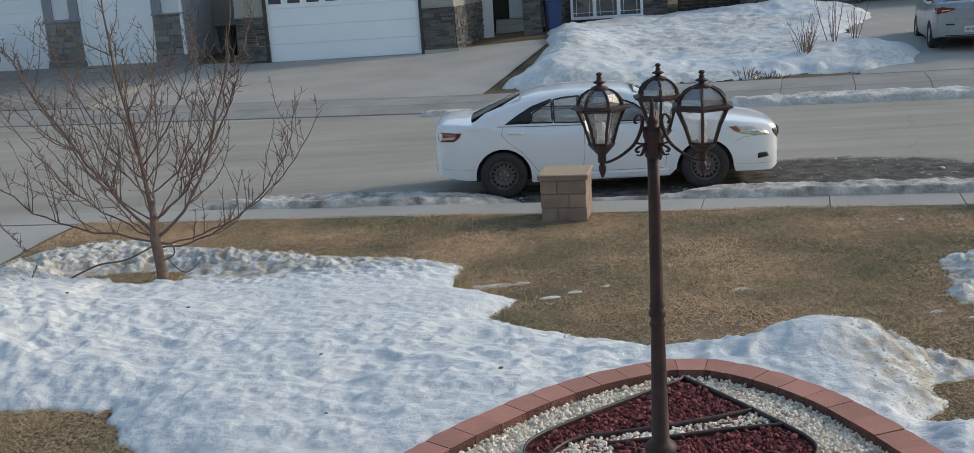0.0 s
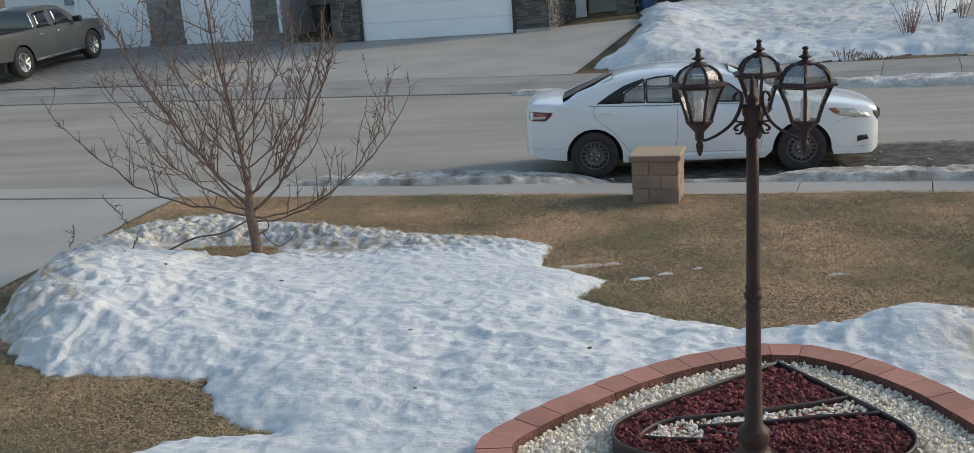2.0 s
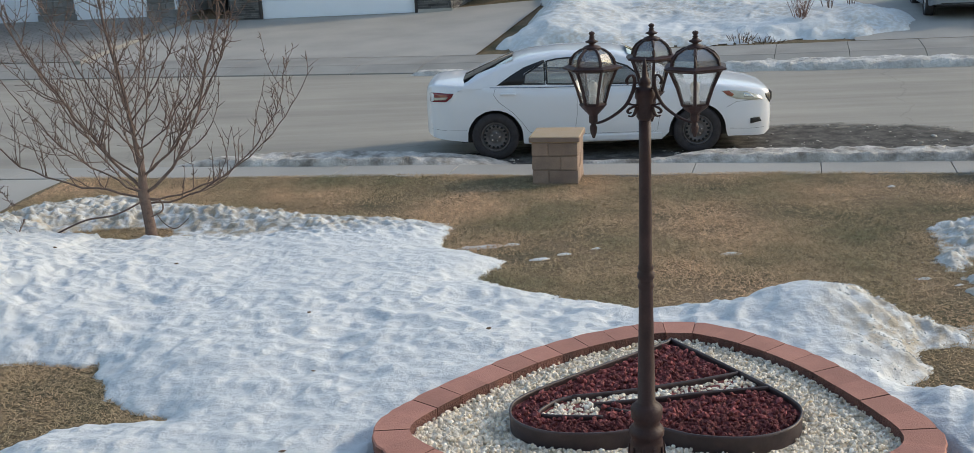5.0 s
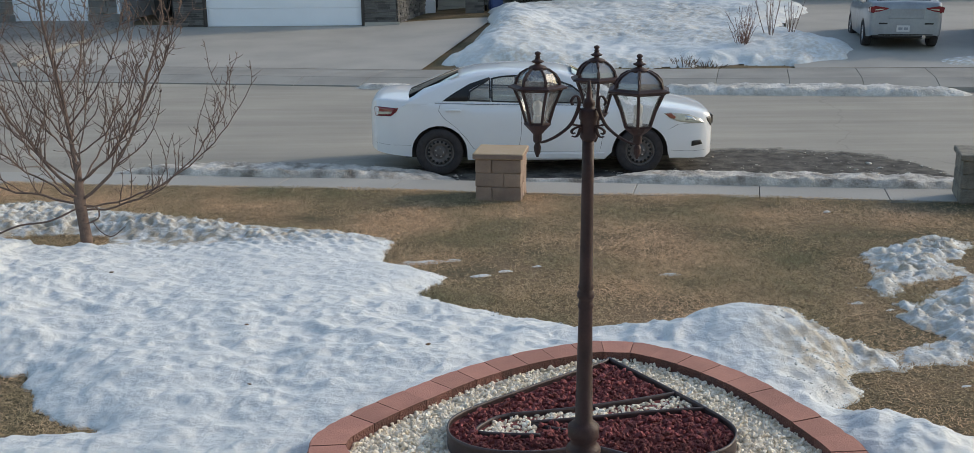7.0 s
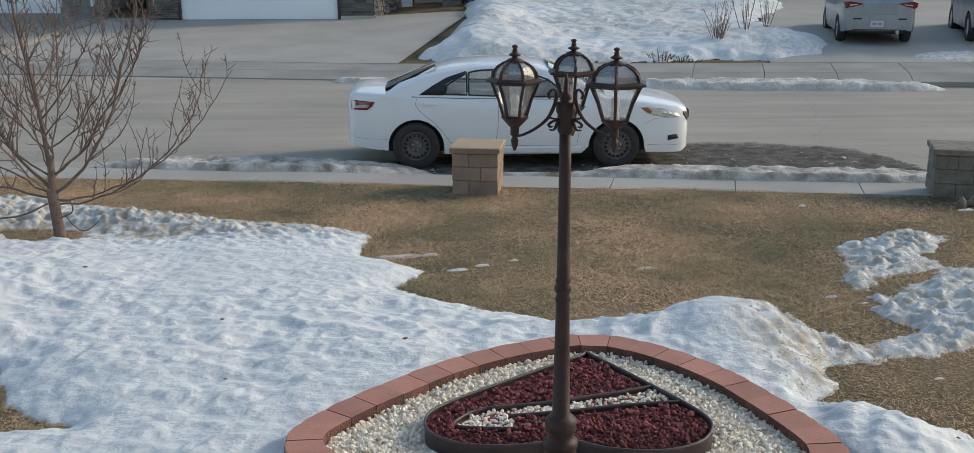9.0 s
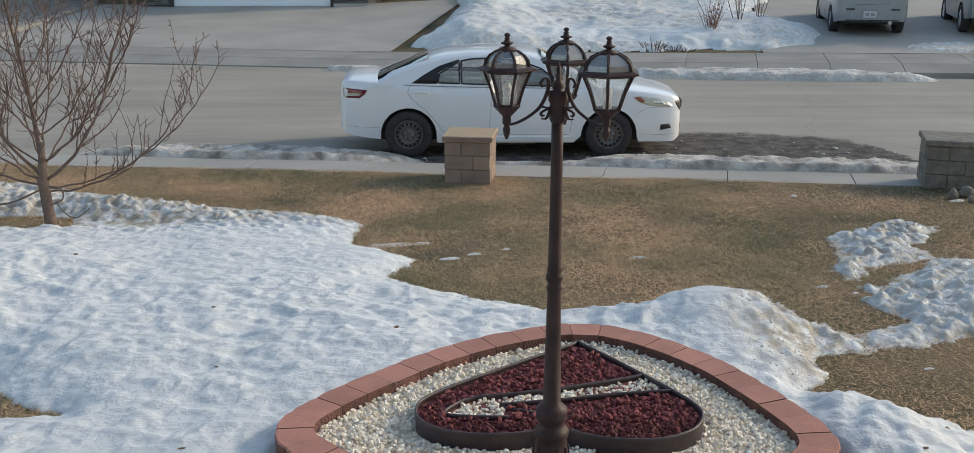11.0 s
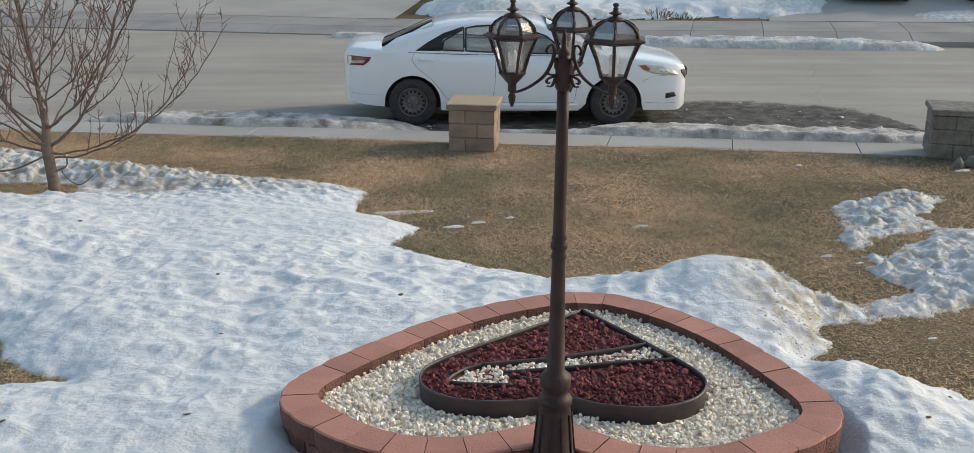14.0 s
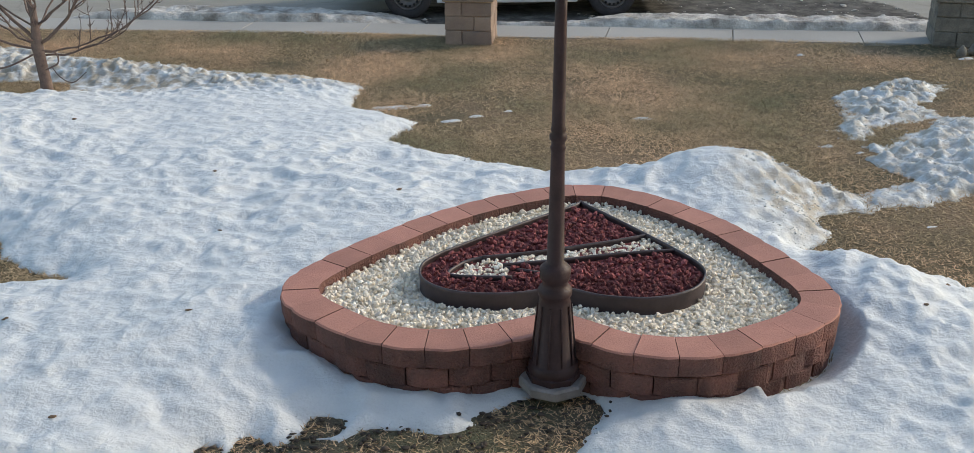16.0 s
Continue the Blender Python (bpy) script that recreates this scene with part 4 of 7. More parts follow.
stones("white_gravel", "white_stone", "loose white decorative stones filling the raised bed", "gravel",
       lambda x, y: (inside(x, y, BEDIN) > 0.0) & ((inside(x, y, INNER) < -0.015) | (inside(x, y, ARROW) > 0.012)), 0.0225, 0.0168, lambda x, y: 0.622 + 0.055 * (inside(x, y, ARROW) > 0), 0.012, WHITE_STONE, 5, 300, 0.17)
stones("lava_rock", "red_rock", "dark red lava rock inside the heart edging", "gravel",
       lambda x, y: (inside(x, y, INNER) > 0.025) & (inside(x, y, ARROW) < -0.015), 0.028, 0.0195, lambda x, y: 0.686 + 0 * x, 0.015, LAVA, 6, 300, 0.22)

# ---- lamp post ----
post = thing("lamp_post", 0.93, 3.733, 0.395, "dark bronze cast-metal lamp post with three lanterns, beside the bed", "street lamp")
bm = lathe(bmesh.new(), [(0.158, 0.045), (0.162, 0.052), (0.162, 0.088), (0.15, 0.098)], 8)
part("base_plate", bm, GALV, post, "pale octagonal footing plate")
part("anchor_stub", lathe(bmesh.new(), [(0.10, -0.06), (0.10, 0.046)], 12), WETSOIL, post, "dark footing stub under the plate")
bm = lathe(bmesh.new(), [(0.128, 0.099), (0.13, 0.128), (0.115, 0.136)], 8)
bmesh.ops.rotate(bm, verts=bm.verts, cent=(0, 0, 0), matrix=Matrix.Rotation(radians(35), 3, "Z"))
part("plinth", bm, BRONZE, post)
PROFILE = [(0.112, 0.12), (0.118, 0.13), (0.118, 0.168), (0.108, 0.18), (0.102, 0.185), (0.074, 0.49), (0.068, 0.52), (0.078, 0.53), (0.08, 0.55), (0.072, 0.565), (0.06, 0.575), (0.058, 0.60), (0.07, 0.612), (0.072, 0.66),
           (0.058, 0.675), (0.040, 0.69), (0.030, 1.22), (0.036, 1.235), (0.030, 1.25), (0.030, 1.265), (0.038, 1.275), (0.038, 1.295), (0.029, 1.305), (0.035, 1.32), (0.029, 1.335), (0.0255, 1.80), (0.0255, 1.975)]
bm = lathe(bmesh.new(), PROFILE, 24)
part("shaft", bm, BRONZE, post, smooth=True)
for k in range(10):
    a = 2 * math.pi * k / 10
    bm = bmesh.new()
    tube(bm, [(0.106 * math.cos(a), 0.106 * math.sin(a), 0.19), (0.077 * math.cos(a), 0.077 * math.sin(a), 0.485)], 0.0045, 5)
    part("flute", bm, BRONZE, post)
bm = lathe(bmesh.new(), [(0.026, 1.965), (0.035, 1.98), (0.035, 2.05), (0.041, 2.06), (0.041, 2.09), (0.034, 2.10), (0.022, 2.105), (0.026, 2.12), (0.022, 2.135), (0.012, 2.145), (0.009, 2.19), (0.004, 2.22)], 16)
part("post_head", bm, BRONZE, post, smooth=True)


def lantern(turn, reach, spin, wide, dz):
    c, s = math.cos(turn), math.sin(turn)
    m = Matrix.Translation((reach * c, reach * s, 0)) @ Matrix.Rotation(turn + spin, 4, "Z")
    z0, z1, z2 = 1.83, 2.10, 2.215
    body = None

    def add(nm, b, mat, label="", smooth=False, up=None):
        for v in b.verts:
            v.co.z = np.interp(v.co.z, [1.695, 1.83, 2.10, 2.126, 2.224, 2.36], [1.915, 2.058, 2.202, 2.219, 2.286, 2.352]) + (dz if v.co.z > 1.80 else 0)
        b.transform(m)
        return part(nm, b, mat, up or post, label, smooth)

    b = lathe(bmesh.new(), [(0.005, 1.695), (0.013, 1.715), (0.016, 1.735), (0.010, 1.75), (0.018, 1.757), (0.018, 1.785), (0.044, 1.815), (0.058, z0), (0.05, z0 + 0.008)], 12)
    body = add("lantern", b, BRONZE, "six-sided bronze lantern with clear panes")
    r0, r1 = 0.049 * wide, 0.102 * wide
    b = bmesh.new()
    for k in range(6):
        a = k * math.pi / 3
        mid = 0.47 * r0 + 0.49 * r1
        tube(b, [(r0 * math.cos(a), r0 * math.sin(a), z0), (mid * 0.97 * math.cos(a), mid * 0.97 * math.sin(a), (z0 + z1) / 2), (r1 * math.cos(a), r1 * math.sin(a), z1)], 0.0065, 6)
    for r, z in ((r0, z0 + 0.006), (r1, z1 - 0.004)):
        tube(b, [(r * math.cos(k * math.pi / 3), r * math.sin(k * math.pi / 3), z) for k in range(7)], 0.008, 6)
    add("frame", b, BRONZE, up=body)
    for k in range(6):
        b = bmesh.new()
        a0, a1 = k * math.pi / 3, (k + 1) * math.pi / 3
        f = 0.95
        rm = (0.47 * r0 + 0.49 * r1) * 0.97
        q = [b.verts.new((f * r * math.cos(a), f * r * math.sin(a), z)) for a, r, z in ((a0, r0, z0), (a1, r0, z0), (a1, rm, (z0 + z1) / 2), (a1, r1, z1), (a0, r1, z1), (a0, rm, (z0 + z1) / 2))]
        b.faces.new((q[0], q[1], q[2], q[5]))
        b.faces.new((q[5], q[2], q[3], q[4]))
        g = add("pane", b, CLEAR, "clear glass pane", up=body)
        g.visible_shadow = False
    b = lathe(bmesh.new(), [(r1 + 0.006, z1 - 0.004), (r1 + 0.024, z1 + 0.004), (r1 + 0.024, z1 + 0.014), (r1 + 0.002, z1 + 0.026), (r1 - 0.012, z1 + 0.026), (r1 - 0.012, z1 - 0.004)], 6)
    b.faces.ensure_lookup_table()
    add("eave", b, BRONZE, up=body)
    rd = r1 - 0.006
    dome = [(rd * math.cos(t), z1 + 0.024 + 0.105 * math.sin(t)) for t in (0.0, 0.35, 0.7, 1.05, 1.3)]
    b = bmesh.new()
    for k in range(6):
        a = k * math.pi / 3
        tube(b, [(r * math.cos(a), r * math.sin(a), z) for r, z in dome], 0.0065, 5)
    add("dome_rib", b, BRONZE, up=body)
    b = bmesh.new()
    rings = [[b.verts.new((0.95 * r * math.cos(k * math.pi / 3), 0.95 * r * math.sin(k * math.pi / 3), z)) for k in range(6)] for r, z in dome]
    for ra, rb in zip(rings, rings[1:]):
        for k in range(6):
            b.faces.new((ra[k], ra[(k + 1) % 6], rb[(k + 1) % 6], rb[k]))
    g = add("dome_glass", b, DOMEGLASS, "clear domed glass roof", up=body)
    g.visible_shadow = False
    zt = z1 + 0.024 + 0.1
    b = lathe(bmesh.new(), [(0.0399, zt - 0.006), (0.0342, zt + 0.012), (0.0109, zt + 0.03), (0.0109, zt + 0.036), (0.0250, zt + 0.048), (0.0265, zt + 0.056), (0.0140, zt + 0.066), (0.0086, zt + 0.085), (0.0133, zt + 0.09), (0.0070, zt + 0.098),
                            (0.0094, zt + 0.106), (0.0133, zt + 0.118), (0.0101, zt + 0.13), (0.0031, zt + 0.136)], 12)
    add("finial", b, BRONZE, up=body, smooth=True)
    b = lathe(bmesh.new(), [(0.018, z0), (0.018, z0 + 0.06), (0.014, z0 + 0.065)], 10)
    add("socket", b, BULB, up=body)
    b = lathe(bmesh.new(), [(0.012, z0 + 0.066), (0.016, z0 + 0.1), (0.02, z0 + 0.135), (0.016, z0 + 0.165), (0.005, z0 + 0.18)], 12)
    add("bulb", b, BULB, up=body, smooth=True)
    # scrolled arm
    b = bmesh.new()
    arm = catmull([(reach, 0, 1.79), (reach * 0.92, 0, 1.765), (0.154, 0, 1.797), (0.09, 0, 1.868), (0.058, 0, 1.955), (0.046, 0, 2.03), (0.05, 0, 2.078), (0.066, 0, 2.088), (0.082, 0, 2.055), (0.075, 0, 2.025)], False, 6)
    b2 = tube(b, arm, [0.0095 - 0.003 * (i / len(arm)) for i in range(len(arm))], 8)
    for curl in ([(0.034, 1.99), (0.046, 1.985), (0.052, 1.96)], [(0.082, 1.885), (0.058, 1.872), (0.034, 1.868)], [(0.036, 1.862), (0.062, 1.85), (0.078, 1.832), (0.074, 1.81), (0.062, 1.815)], [(0.036, 1.85), (0.048, 1.80), (0.06, 1.785), (0.076, 1.792)]):
        bend_line = catmull([(a, 0, h) for a, h in curl], False, 5)
        tube(b2, bend_line, [0.0085 - 0.0035 * (i / len(bend_line)) for i in range(len(bend_line))], 6)
    for v in b2.verts:
        v.co.z = 1.975 + (v.co.z - 1.765) * 0.56
    b2.transform(Matrix.Rotation(turn, 4, "Z"))
    part("arm", b2, BRONZE, post, "scrolled bronze arm", True)


for turn, spin, wide, dz in ((202, 26, 0.96, -0.004), (-38, 0, 1.12, -0.012), (77, 13, 0.95, -0.013)):
    lantern(radians(turn), 0.235, radians(spin), wide, dz)

# ---- block pillars beside the pavement ----
def block_pillar(x, y, z, rz, mat, label, wide=0.55, deep=0.55, courses=3, high=0.168, cap=0.07):
    pil = thing("block_pillar", x, y, z, label, "pillar", rz, "pillars by the pavement")
    part("core", boxed(0.02, wide - 0.02, 0.02, deep - 0.02, -0.05, courses * high - 0.01), mat, pil)
    rnd = random.Random(int(x * 10))
    for c in range(courses):
        cut = wide * (0.62 if c % 2 else 0.36)
        z0 = c * high
        for x0, x1, y0, y1 in ((0, cut, 0, 0.15), (cut, wide, 0, 0.15), (0, 0.15, 0.15, deep), (wide - 0.15, wide, 0.15, deep * (0.5 if c % 2 else 0.7)), (wide - 0.15, wide, deep * (0.5 if c % 2 else 0.7), deep), (0.15, wide - 0.15, deep - 0.15, deep)):
            bm = boxed(x0 + 0.003, x1 - 0.003, y0 + 0.003, y1 - 0.003, z0 + 0.003, z0 + high - 0.003, 0.008)
            for v in bm.verts:
                v.co += Vector((rnd.uniform(-1, 1), rnd.uniform(-1, 1), 0)) * 0.005
            part("block", bm, mat, pil)
    zc = courses * high
    slab = part("cap_slab", boxed(-0.025, wide + 0.025, -0.025, deep + 0.025, zc, zc + cap, 0.01), SUNCAP if mat is SANDSTONE else mat, pil, "smooth cap slab with rough edges")
    slab.data.materials.append(mat)
    # only level faces keep the sunlit tone; the sides match the blocks
    for f in slab.data.polygons:
        f.material_index = int(abs(f.normal.z) < 0.5)
    return pil


block_pillar(0.39, 11.74, 0.155, -9, SANDSTONE, "tan split-face block pillar with a smooth cap, beside the pavement")
block_pillar(5.98, 11.36, 0.16, -16, GREYBLOCK, "grey-brown split-face block pillar at the lawn corner", 0.7, 0.6)
for x, y, r in ((6.1, 10.85, 0.09), (6.28, 10.92, 0.11), (6.2, 10.62, 0.06)):
    rng = np.random.RandomState(int(r * 1000))
    tagged(mesh_part("rock", (stone_shape(rng, 0.06, SUB_V) * r + np.array([x, y, 0.19 + r * 0.3])).tolist(), SUB_F.tolist(), GREYBLOCK, smooth=True), "small grey rock on the grass by a pillar", "rock")


# ---- bare tree ----
def branch_line(rng, start, way, length, bend, wobble, steps, ramp=False):
    pts, p, d = [Vector(start)], Vector(start), Vector(way).normalized()
    for k in range(steps):
        lift = 2.0 * (k + 0.5) / steps if ramp else 1.0
        d = (d + Vector((rng.uniform(-1, 1), rng.uniform(-1, 1), rng.uniform(-1, 1))) * wobble + Vector((0, 0, 1)) * bend * lift).normalized()
        p = p + d * (length / steps)
        pts.append(p.copy())
    return pts


def grow(bm, rng, pts, r0, level):
    n = len(pts)
    tube(bm, pts, [r0 * (1 - 0.78 * i / (n - 1)) + 0.0012 for i in range(n)], 6 if level == 0 else 4 if level == 1 else 3)
    if level == 2:
        return
    total = sum((b - a).length for a, b in zip(pts, pts[1:]))
    count = int(total * (8.5 if level == 0 else 18)) + 1
    for k in range(count):
        f = rng.uniform(0.16, 0.97)
        i = min(int(f * (n - 1)), n - 2)
        p = pts[i].lerp(pts[i + 1], f * (n - 1) - i)
        d = (pts[i + 1] - pts[i]).normalized()
        out = Vector((rng.uniform(-1, 1), rng.uniform(-1, 1), rng.uniform(-0.3, 0.9)))
        out = (out - d * out.dot(d)).normalized()
        if level == 0:
            ln = rng.choice([0.08, 0.2, 0.45, 0.7, 0.95]) * (1.15 - 0.6 * f)
            grow(bm, rng, branch_line(rng, p, d * 0.6 + out * 0.85 + Vector((0, 0, 0.15)), ln * 1.0, 0.14, 0.2, 8), r0 * (1 - 0.75 * f) * 0.36 + 0.0012, 1)
        else:
            ln = rng.choice([0.015, 0.025, 0.03, 0.05, 0.08, 0.14])
            grow(bm, rng, branch_line(rng, p, d * 0.5 + out * 0.9, ln, 0.12, 0.12, 3), 0.0032, 2)


def bare_tree(x, y, z):
    tree = thing("tree", x, y, z, "young bare deciduous tree with budding twigs in a snow hollow", "tree")
    rng = random.Random(11)
    part("trunk", tube(bmesh.new(), [(0, 0, -0.1), (0.005, 0, 0.1), (-0.01, 0.0, 0.3), (-0.02, 0, 0.46), (-0.015, 0.01, 0.62), (0.0, 0.0, 0.85)], [0.066, 0.056, 0.053, 0.056, 0.04, 0.026], 12), BARK, tree, smooth=True)
    leader = branch_line(rng, (-0.01, 0, 0.5), (-0.05, 0.02, 1), 2.5, 0.05, 0.06, 18)
    bm = bmesh.new()
    grow(bm, rng, leader, 0.026, 0)
    part("limb", bm, BARK, tree, smooth=True)
    # azimuth, height on the trunk, elevation at the start and at the tip, length, radius
    limbs = [(-92, 0.50, 44, 66, 2.7, 0.021), (-88, 0.42, 2, 52, 2.65, 0.015), (-80, 0.46, 17, 66, 2.2, 0.013), (-104, 0.60, 34, 76, 2.1, 0.012), (95, 0.46, 40, 90, 2.8, 0.02), (86, 0.62, 42, 70, 2.5, 0.015),
             (84, 0.36, -8, 84, 2.3, 0.014), (78, 0.40, 4, 58, 2.3, 0.012), (96, 0.70, 36, 76, 2.0, 0.012), (-160, 0.50, 32, 72, 1.9, 0.012), (20, 0.55, 34, 72, 2.1, 0.012), (150, 0.60, 38, 76, 1.9, 0.011),
             (-30, 0.70, 42, 74, 2.1, 0.012), (5, 1.0, 48, 82, 1.8, 0.010), (-90, 1.05, 46, 80, 1.9, 0.011), (85, 1.15, 46, 78, 1.8, 0.011), (170, 1.1, 52, 82, 1.7, 0.009), (-70, 0.85, 30, 78, 1.7, 0.010), (100, 0.9, 28, 80, 1.6, 0.010)]
    for az, z0, e0, e1, ln, r0 in limbs:
        if z0 < 0.6:
            p = Vector((-0.015, 0, z0))
        else:
            p = min(leader, key=lambda q: abs(q.z - z0)).copy()
        pts, steps = [p.copy()], 20
        for k in range(steps):
            f = k / (steps - 1)
            a = radians(az) + rng.uniform(-0.3, 0.3)
            e = radians(e0 + (e1 - e0) * f ** 0.8) + rng.uniform(-0.22, 0.22)
            p = p + Vector((math.sin(a) * math.cos(e), math.cos(a) * math.cos(e), math.sin(e))) * (ln / steps)
            pts.append(p.copy())
        bm = bmesh.new()
        grow(bm, rng, pts, r0 * 0.78, 0)
        part("limb", bm, BARK, tree, smooth=True)
    bm = bmesh.new()
    tube(bm, catmull([(0.03, -0.03, 0.42), (0.16, -0.05, 0.4), (0.17, -0.06, 0.3), (0.05, -0.07, 0.24)], False, 5), 0.009, 5)
    tube(bm, catmull([(0.1, -0.05, 0.27), (0.18, -0.08, 0.17), (0.3, -0.1, 0.12), (0.44, -0.1, 0.22)], False, 5), 0.005, 5)
    tube(bm, catmull([(-0.02, -0.03, 0.4), (-0.3, -0.1, 0.28), (-0.6, -0.12, 0.24), (-0.9, -0.15, 0.12)], False, 5), 0.01, 5)
    part("low_limb", bm, BARK, tree)
    return tree


bare_tree(-3.47, 9.62, 0.25)


def twigs(name, x, y, z, label, category, seed, count, height, spread, mat, r=0.006, level=1):
    rng = random.Random(seed)
    ob = thing(name, x, y, z, label, category)
    for k in range(count):
        a, s = rng.uniform(0, 6.28), rng.uniform(0, spread)
        bm = bmesh.new()
        pts = branch_line(rng, (0.25 * s * math.cos(a), 0.25 * s * math.sin(a), -0.1), (s * math.cos(a), s * math.sin(a), 1), height * rng.uniform(0.5, 1.1), 0.02, 0.1, 7)
        grow(bm, rng, pts, r, level)
        part("stem", bm, mat, ob)
    return ob


bank = lambda x, y: float(yard_z(x, y) + np.maximum(far_depth(np.array([x]), np.array([y]))[0], 0))
twigs("shrub", 6.8, 25.7, bank(6.8, 25.7), "bare reddish twig shrub poking through the snowbank", "shrub", 3, 30, 1.0, 0.7, TWIG, 0.0065)
twigs("shrub", 7.75, 26.7, bank(7.75, 26.7), "taller bare brown shrub poking through the snowbank", "shrub", 4, 10, 1.75, 0.5, BARK, 0.009)
twigs("shrub", 8.4, 27.3, bank(8.4, 27.3), "taller bare brown shrub poking through the snowbank", "shrub", 8, 8, 1.5, 0.45, BARK, 0.009)
twigs("dry_plant", 5.2, 24.62, bank(5.2, 24.75), "clump of dry brown stems at the snowbank's foot", "plant", 5, 26, 0.24, 1.2, DRYPLANT, 0.009)
twigs("dry_plant", 5.75, 24.58, bank(5.75, 24.7), "clump of dry brown stems at the snowbank's foot", "plant", 6, 34, 0.15, 1.8, DRYPLANT, 0.012)
fallen = thing("fallen_branch", -4.5, 9.0, 0.60, "thin bare branch lying on the snow", "branch")
rng = random.Random(5)
for s, w, ln in (((-0.85, 1.15, 0.24), (0.62, -1.05, -0.16), 1.75), ((-0.85, 0.45, 0.08), (0.6, -1.0, -0.08), 0.75), ((0.0, 0.12, 0.02), (0.22, -0.9, -0.2), 0.75)):
    bm = bmesh.new()
    grow(bm, rng, branch_line(rng, s, w, ln, 0.0, 0.08, 8), 0.007, 1)
    part("twig", bm, BARK, fallen)

# specks of debris on the snow
rng = random.Random(9)
for x, y in ((-1.86, 4.35), (-2.35, 5.1), (-0.9, 4.3), (0.1, 6.2), (-1.25, 6.7), (-2.7, 8.1), (2.55, 6.6), (3.2, 4.6), (-1.3, 3.4), (-3.9, 8.4), (-1.0, 5.6), (2.9, 4.2)):
    i, j = int((y - NEAR_Y) / STEP), int((x + 6.2) / STEP)
    rr = np.random.RandomState(int(1000 + x * 100))
    tagged(mesh_part("leaf_scrap", (stone_shape(rr, 0.2, ICO_V) * np.array([0.028, 0.018, 0.007]) * rng.uniform(0.8, 1.3) + np.array([x, y, float(SNOW_Z[i, j]) + 0.006])).tolist(), ICO_F.tolist(), DRYPLANT), "dark dead leaf scrap lying on snow", "leaf", "leaf scraps")

# ---- crumbling crust of the old snow ----
def crumbs(name, label, px, py, pz, size, mat, seed, grime, flat=0.75):
    """Many small irregular lumps of icy snow, half sunk."""
    rng = np.random.RandomState(seed)
    n = len(px)
    shape = ICO_V[None] * (1 + rng.uniform(-0.3, 0.3, (n, len(ICO_V), 1))) * rng.uniform(0.55, 1.25, (n, 1, 3)) * size[:, None, None]
    co = shape * np.array([1, 1, flat]) + np.stack([px, py, pz], -1)[:, None]
    faces = (ICO_F[None] + (np.arange(n) * len(ICO_V))[:, None, None]).reshape(-1, 3)
    me = bpy.data.meshes.new(name)
    me.vertices.add(n * len(ICO_V))
    me.vertices.foreach_set("co", co.ravel())
    me.loops.add(faces.size)
    me.loops.foreach_set("vertex_index", faces.ravel())
    me.polygons.add(len(faces))
    me.polygons.foreach_set("loop_start", np.arange(0, faces.size, 3))
    me.update(calc_edges=True)
    me.materials.append(mat)
    me.attributes.new("dirt", "FLOAT", "POINT").data.foreach_set("value", np.repeat(grime, len(ICO_V)))
    return tagged(new(name, me), label, "snow", kind="stuff")


rng = np.random.RandomState(12)
px, py = rng.uniform(-5.9, 7.4, 400000), rng.uniform(3.2, 11.9, 400000)
ci, cj = ((py - NEAR_Y) / STEP).astype(int), ((px + 6.2) / STEP).astype(int)
deep, old_snow = DEPTH[ci, cj], DIRTY(px, py)
crumbly = np.interp(py, [9.0, 9.6], [1, 0.55]) * np.clip(old_snow / 0.5 + 0.35, 0, 1) * (0.35 + 0.65 * (fbm(px, py, 0.5, 3, 0.6, 44) > -0.15))
crumbly = np.maximum(crumbly, 0.9 * ((px > 3.3) & (py > 5.4)))
rim = np.clip(1 - deep / 0.05, 0, 1) * np.interp(py, [3.6, 4, 6], [0.6, 0.2, 0.55])
chance = np.where(deep > 0, np.maximum(crumbly, rim), np.where(deep > -0.055, 0.08 * np.clip(crumbly + 0.3, 0, 1), 0.002 * (crumbly > 0.3)))
lies = (rng.uniform(size=len(px)) < 0.5 * chance) & (inside(px, py, BED) < -0.02) & (py < lawn_edge(px))
px, py, deep, old_snow = px[lies], py[lies], deep[lies], old_snow[lies]
size = 0.0058 * np.exp(rng.normal(0, 0.42, len(px))) * np.interp(px, [2.5, 3.6], [1.0, 1.15]) * np.interp(py, [9.0, 9.6], [1, 0.8])
size = np.minimum(size, np.where(deep > 0, 0.011, 0.013))
crumbs("snow_crumbs", "crumbly lumps of icy snow on the old snow and its edges", px, py, lawn_z(px, py) + np.maximum(deep, 0.0) - 0.45 * size, size, SNOW, 13, np.clip(0.1 + 0.3 * old_snow, 0, 0.25))

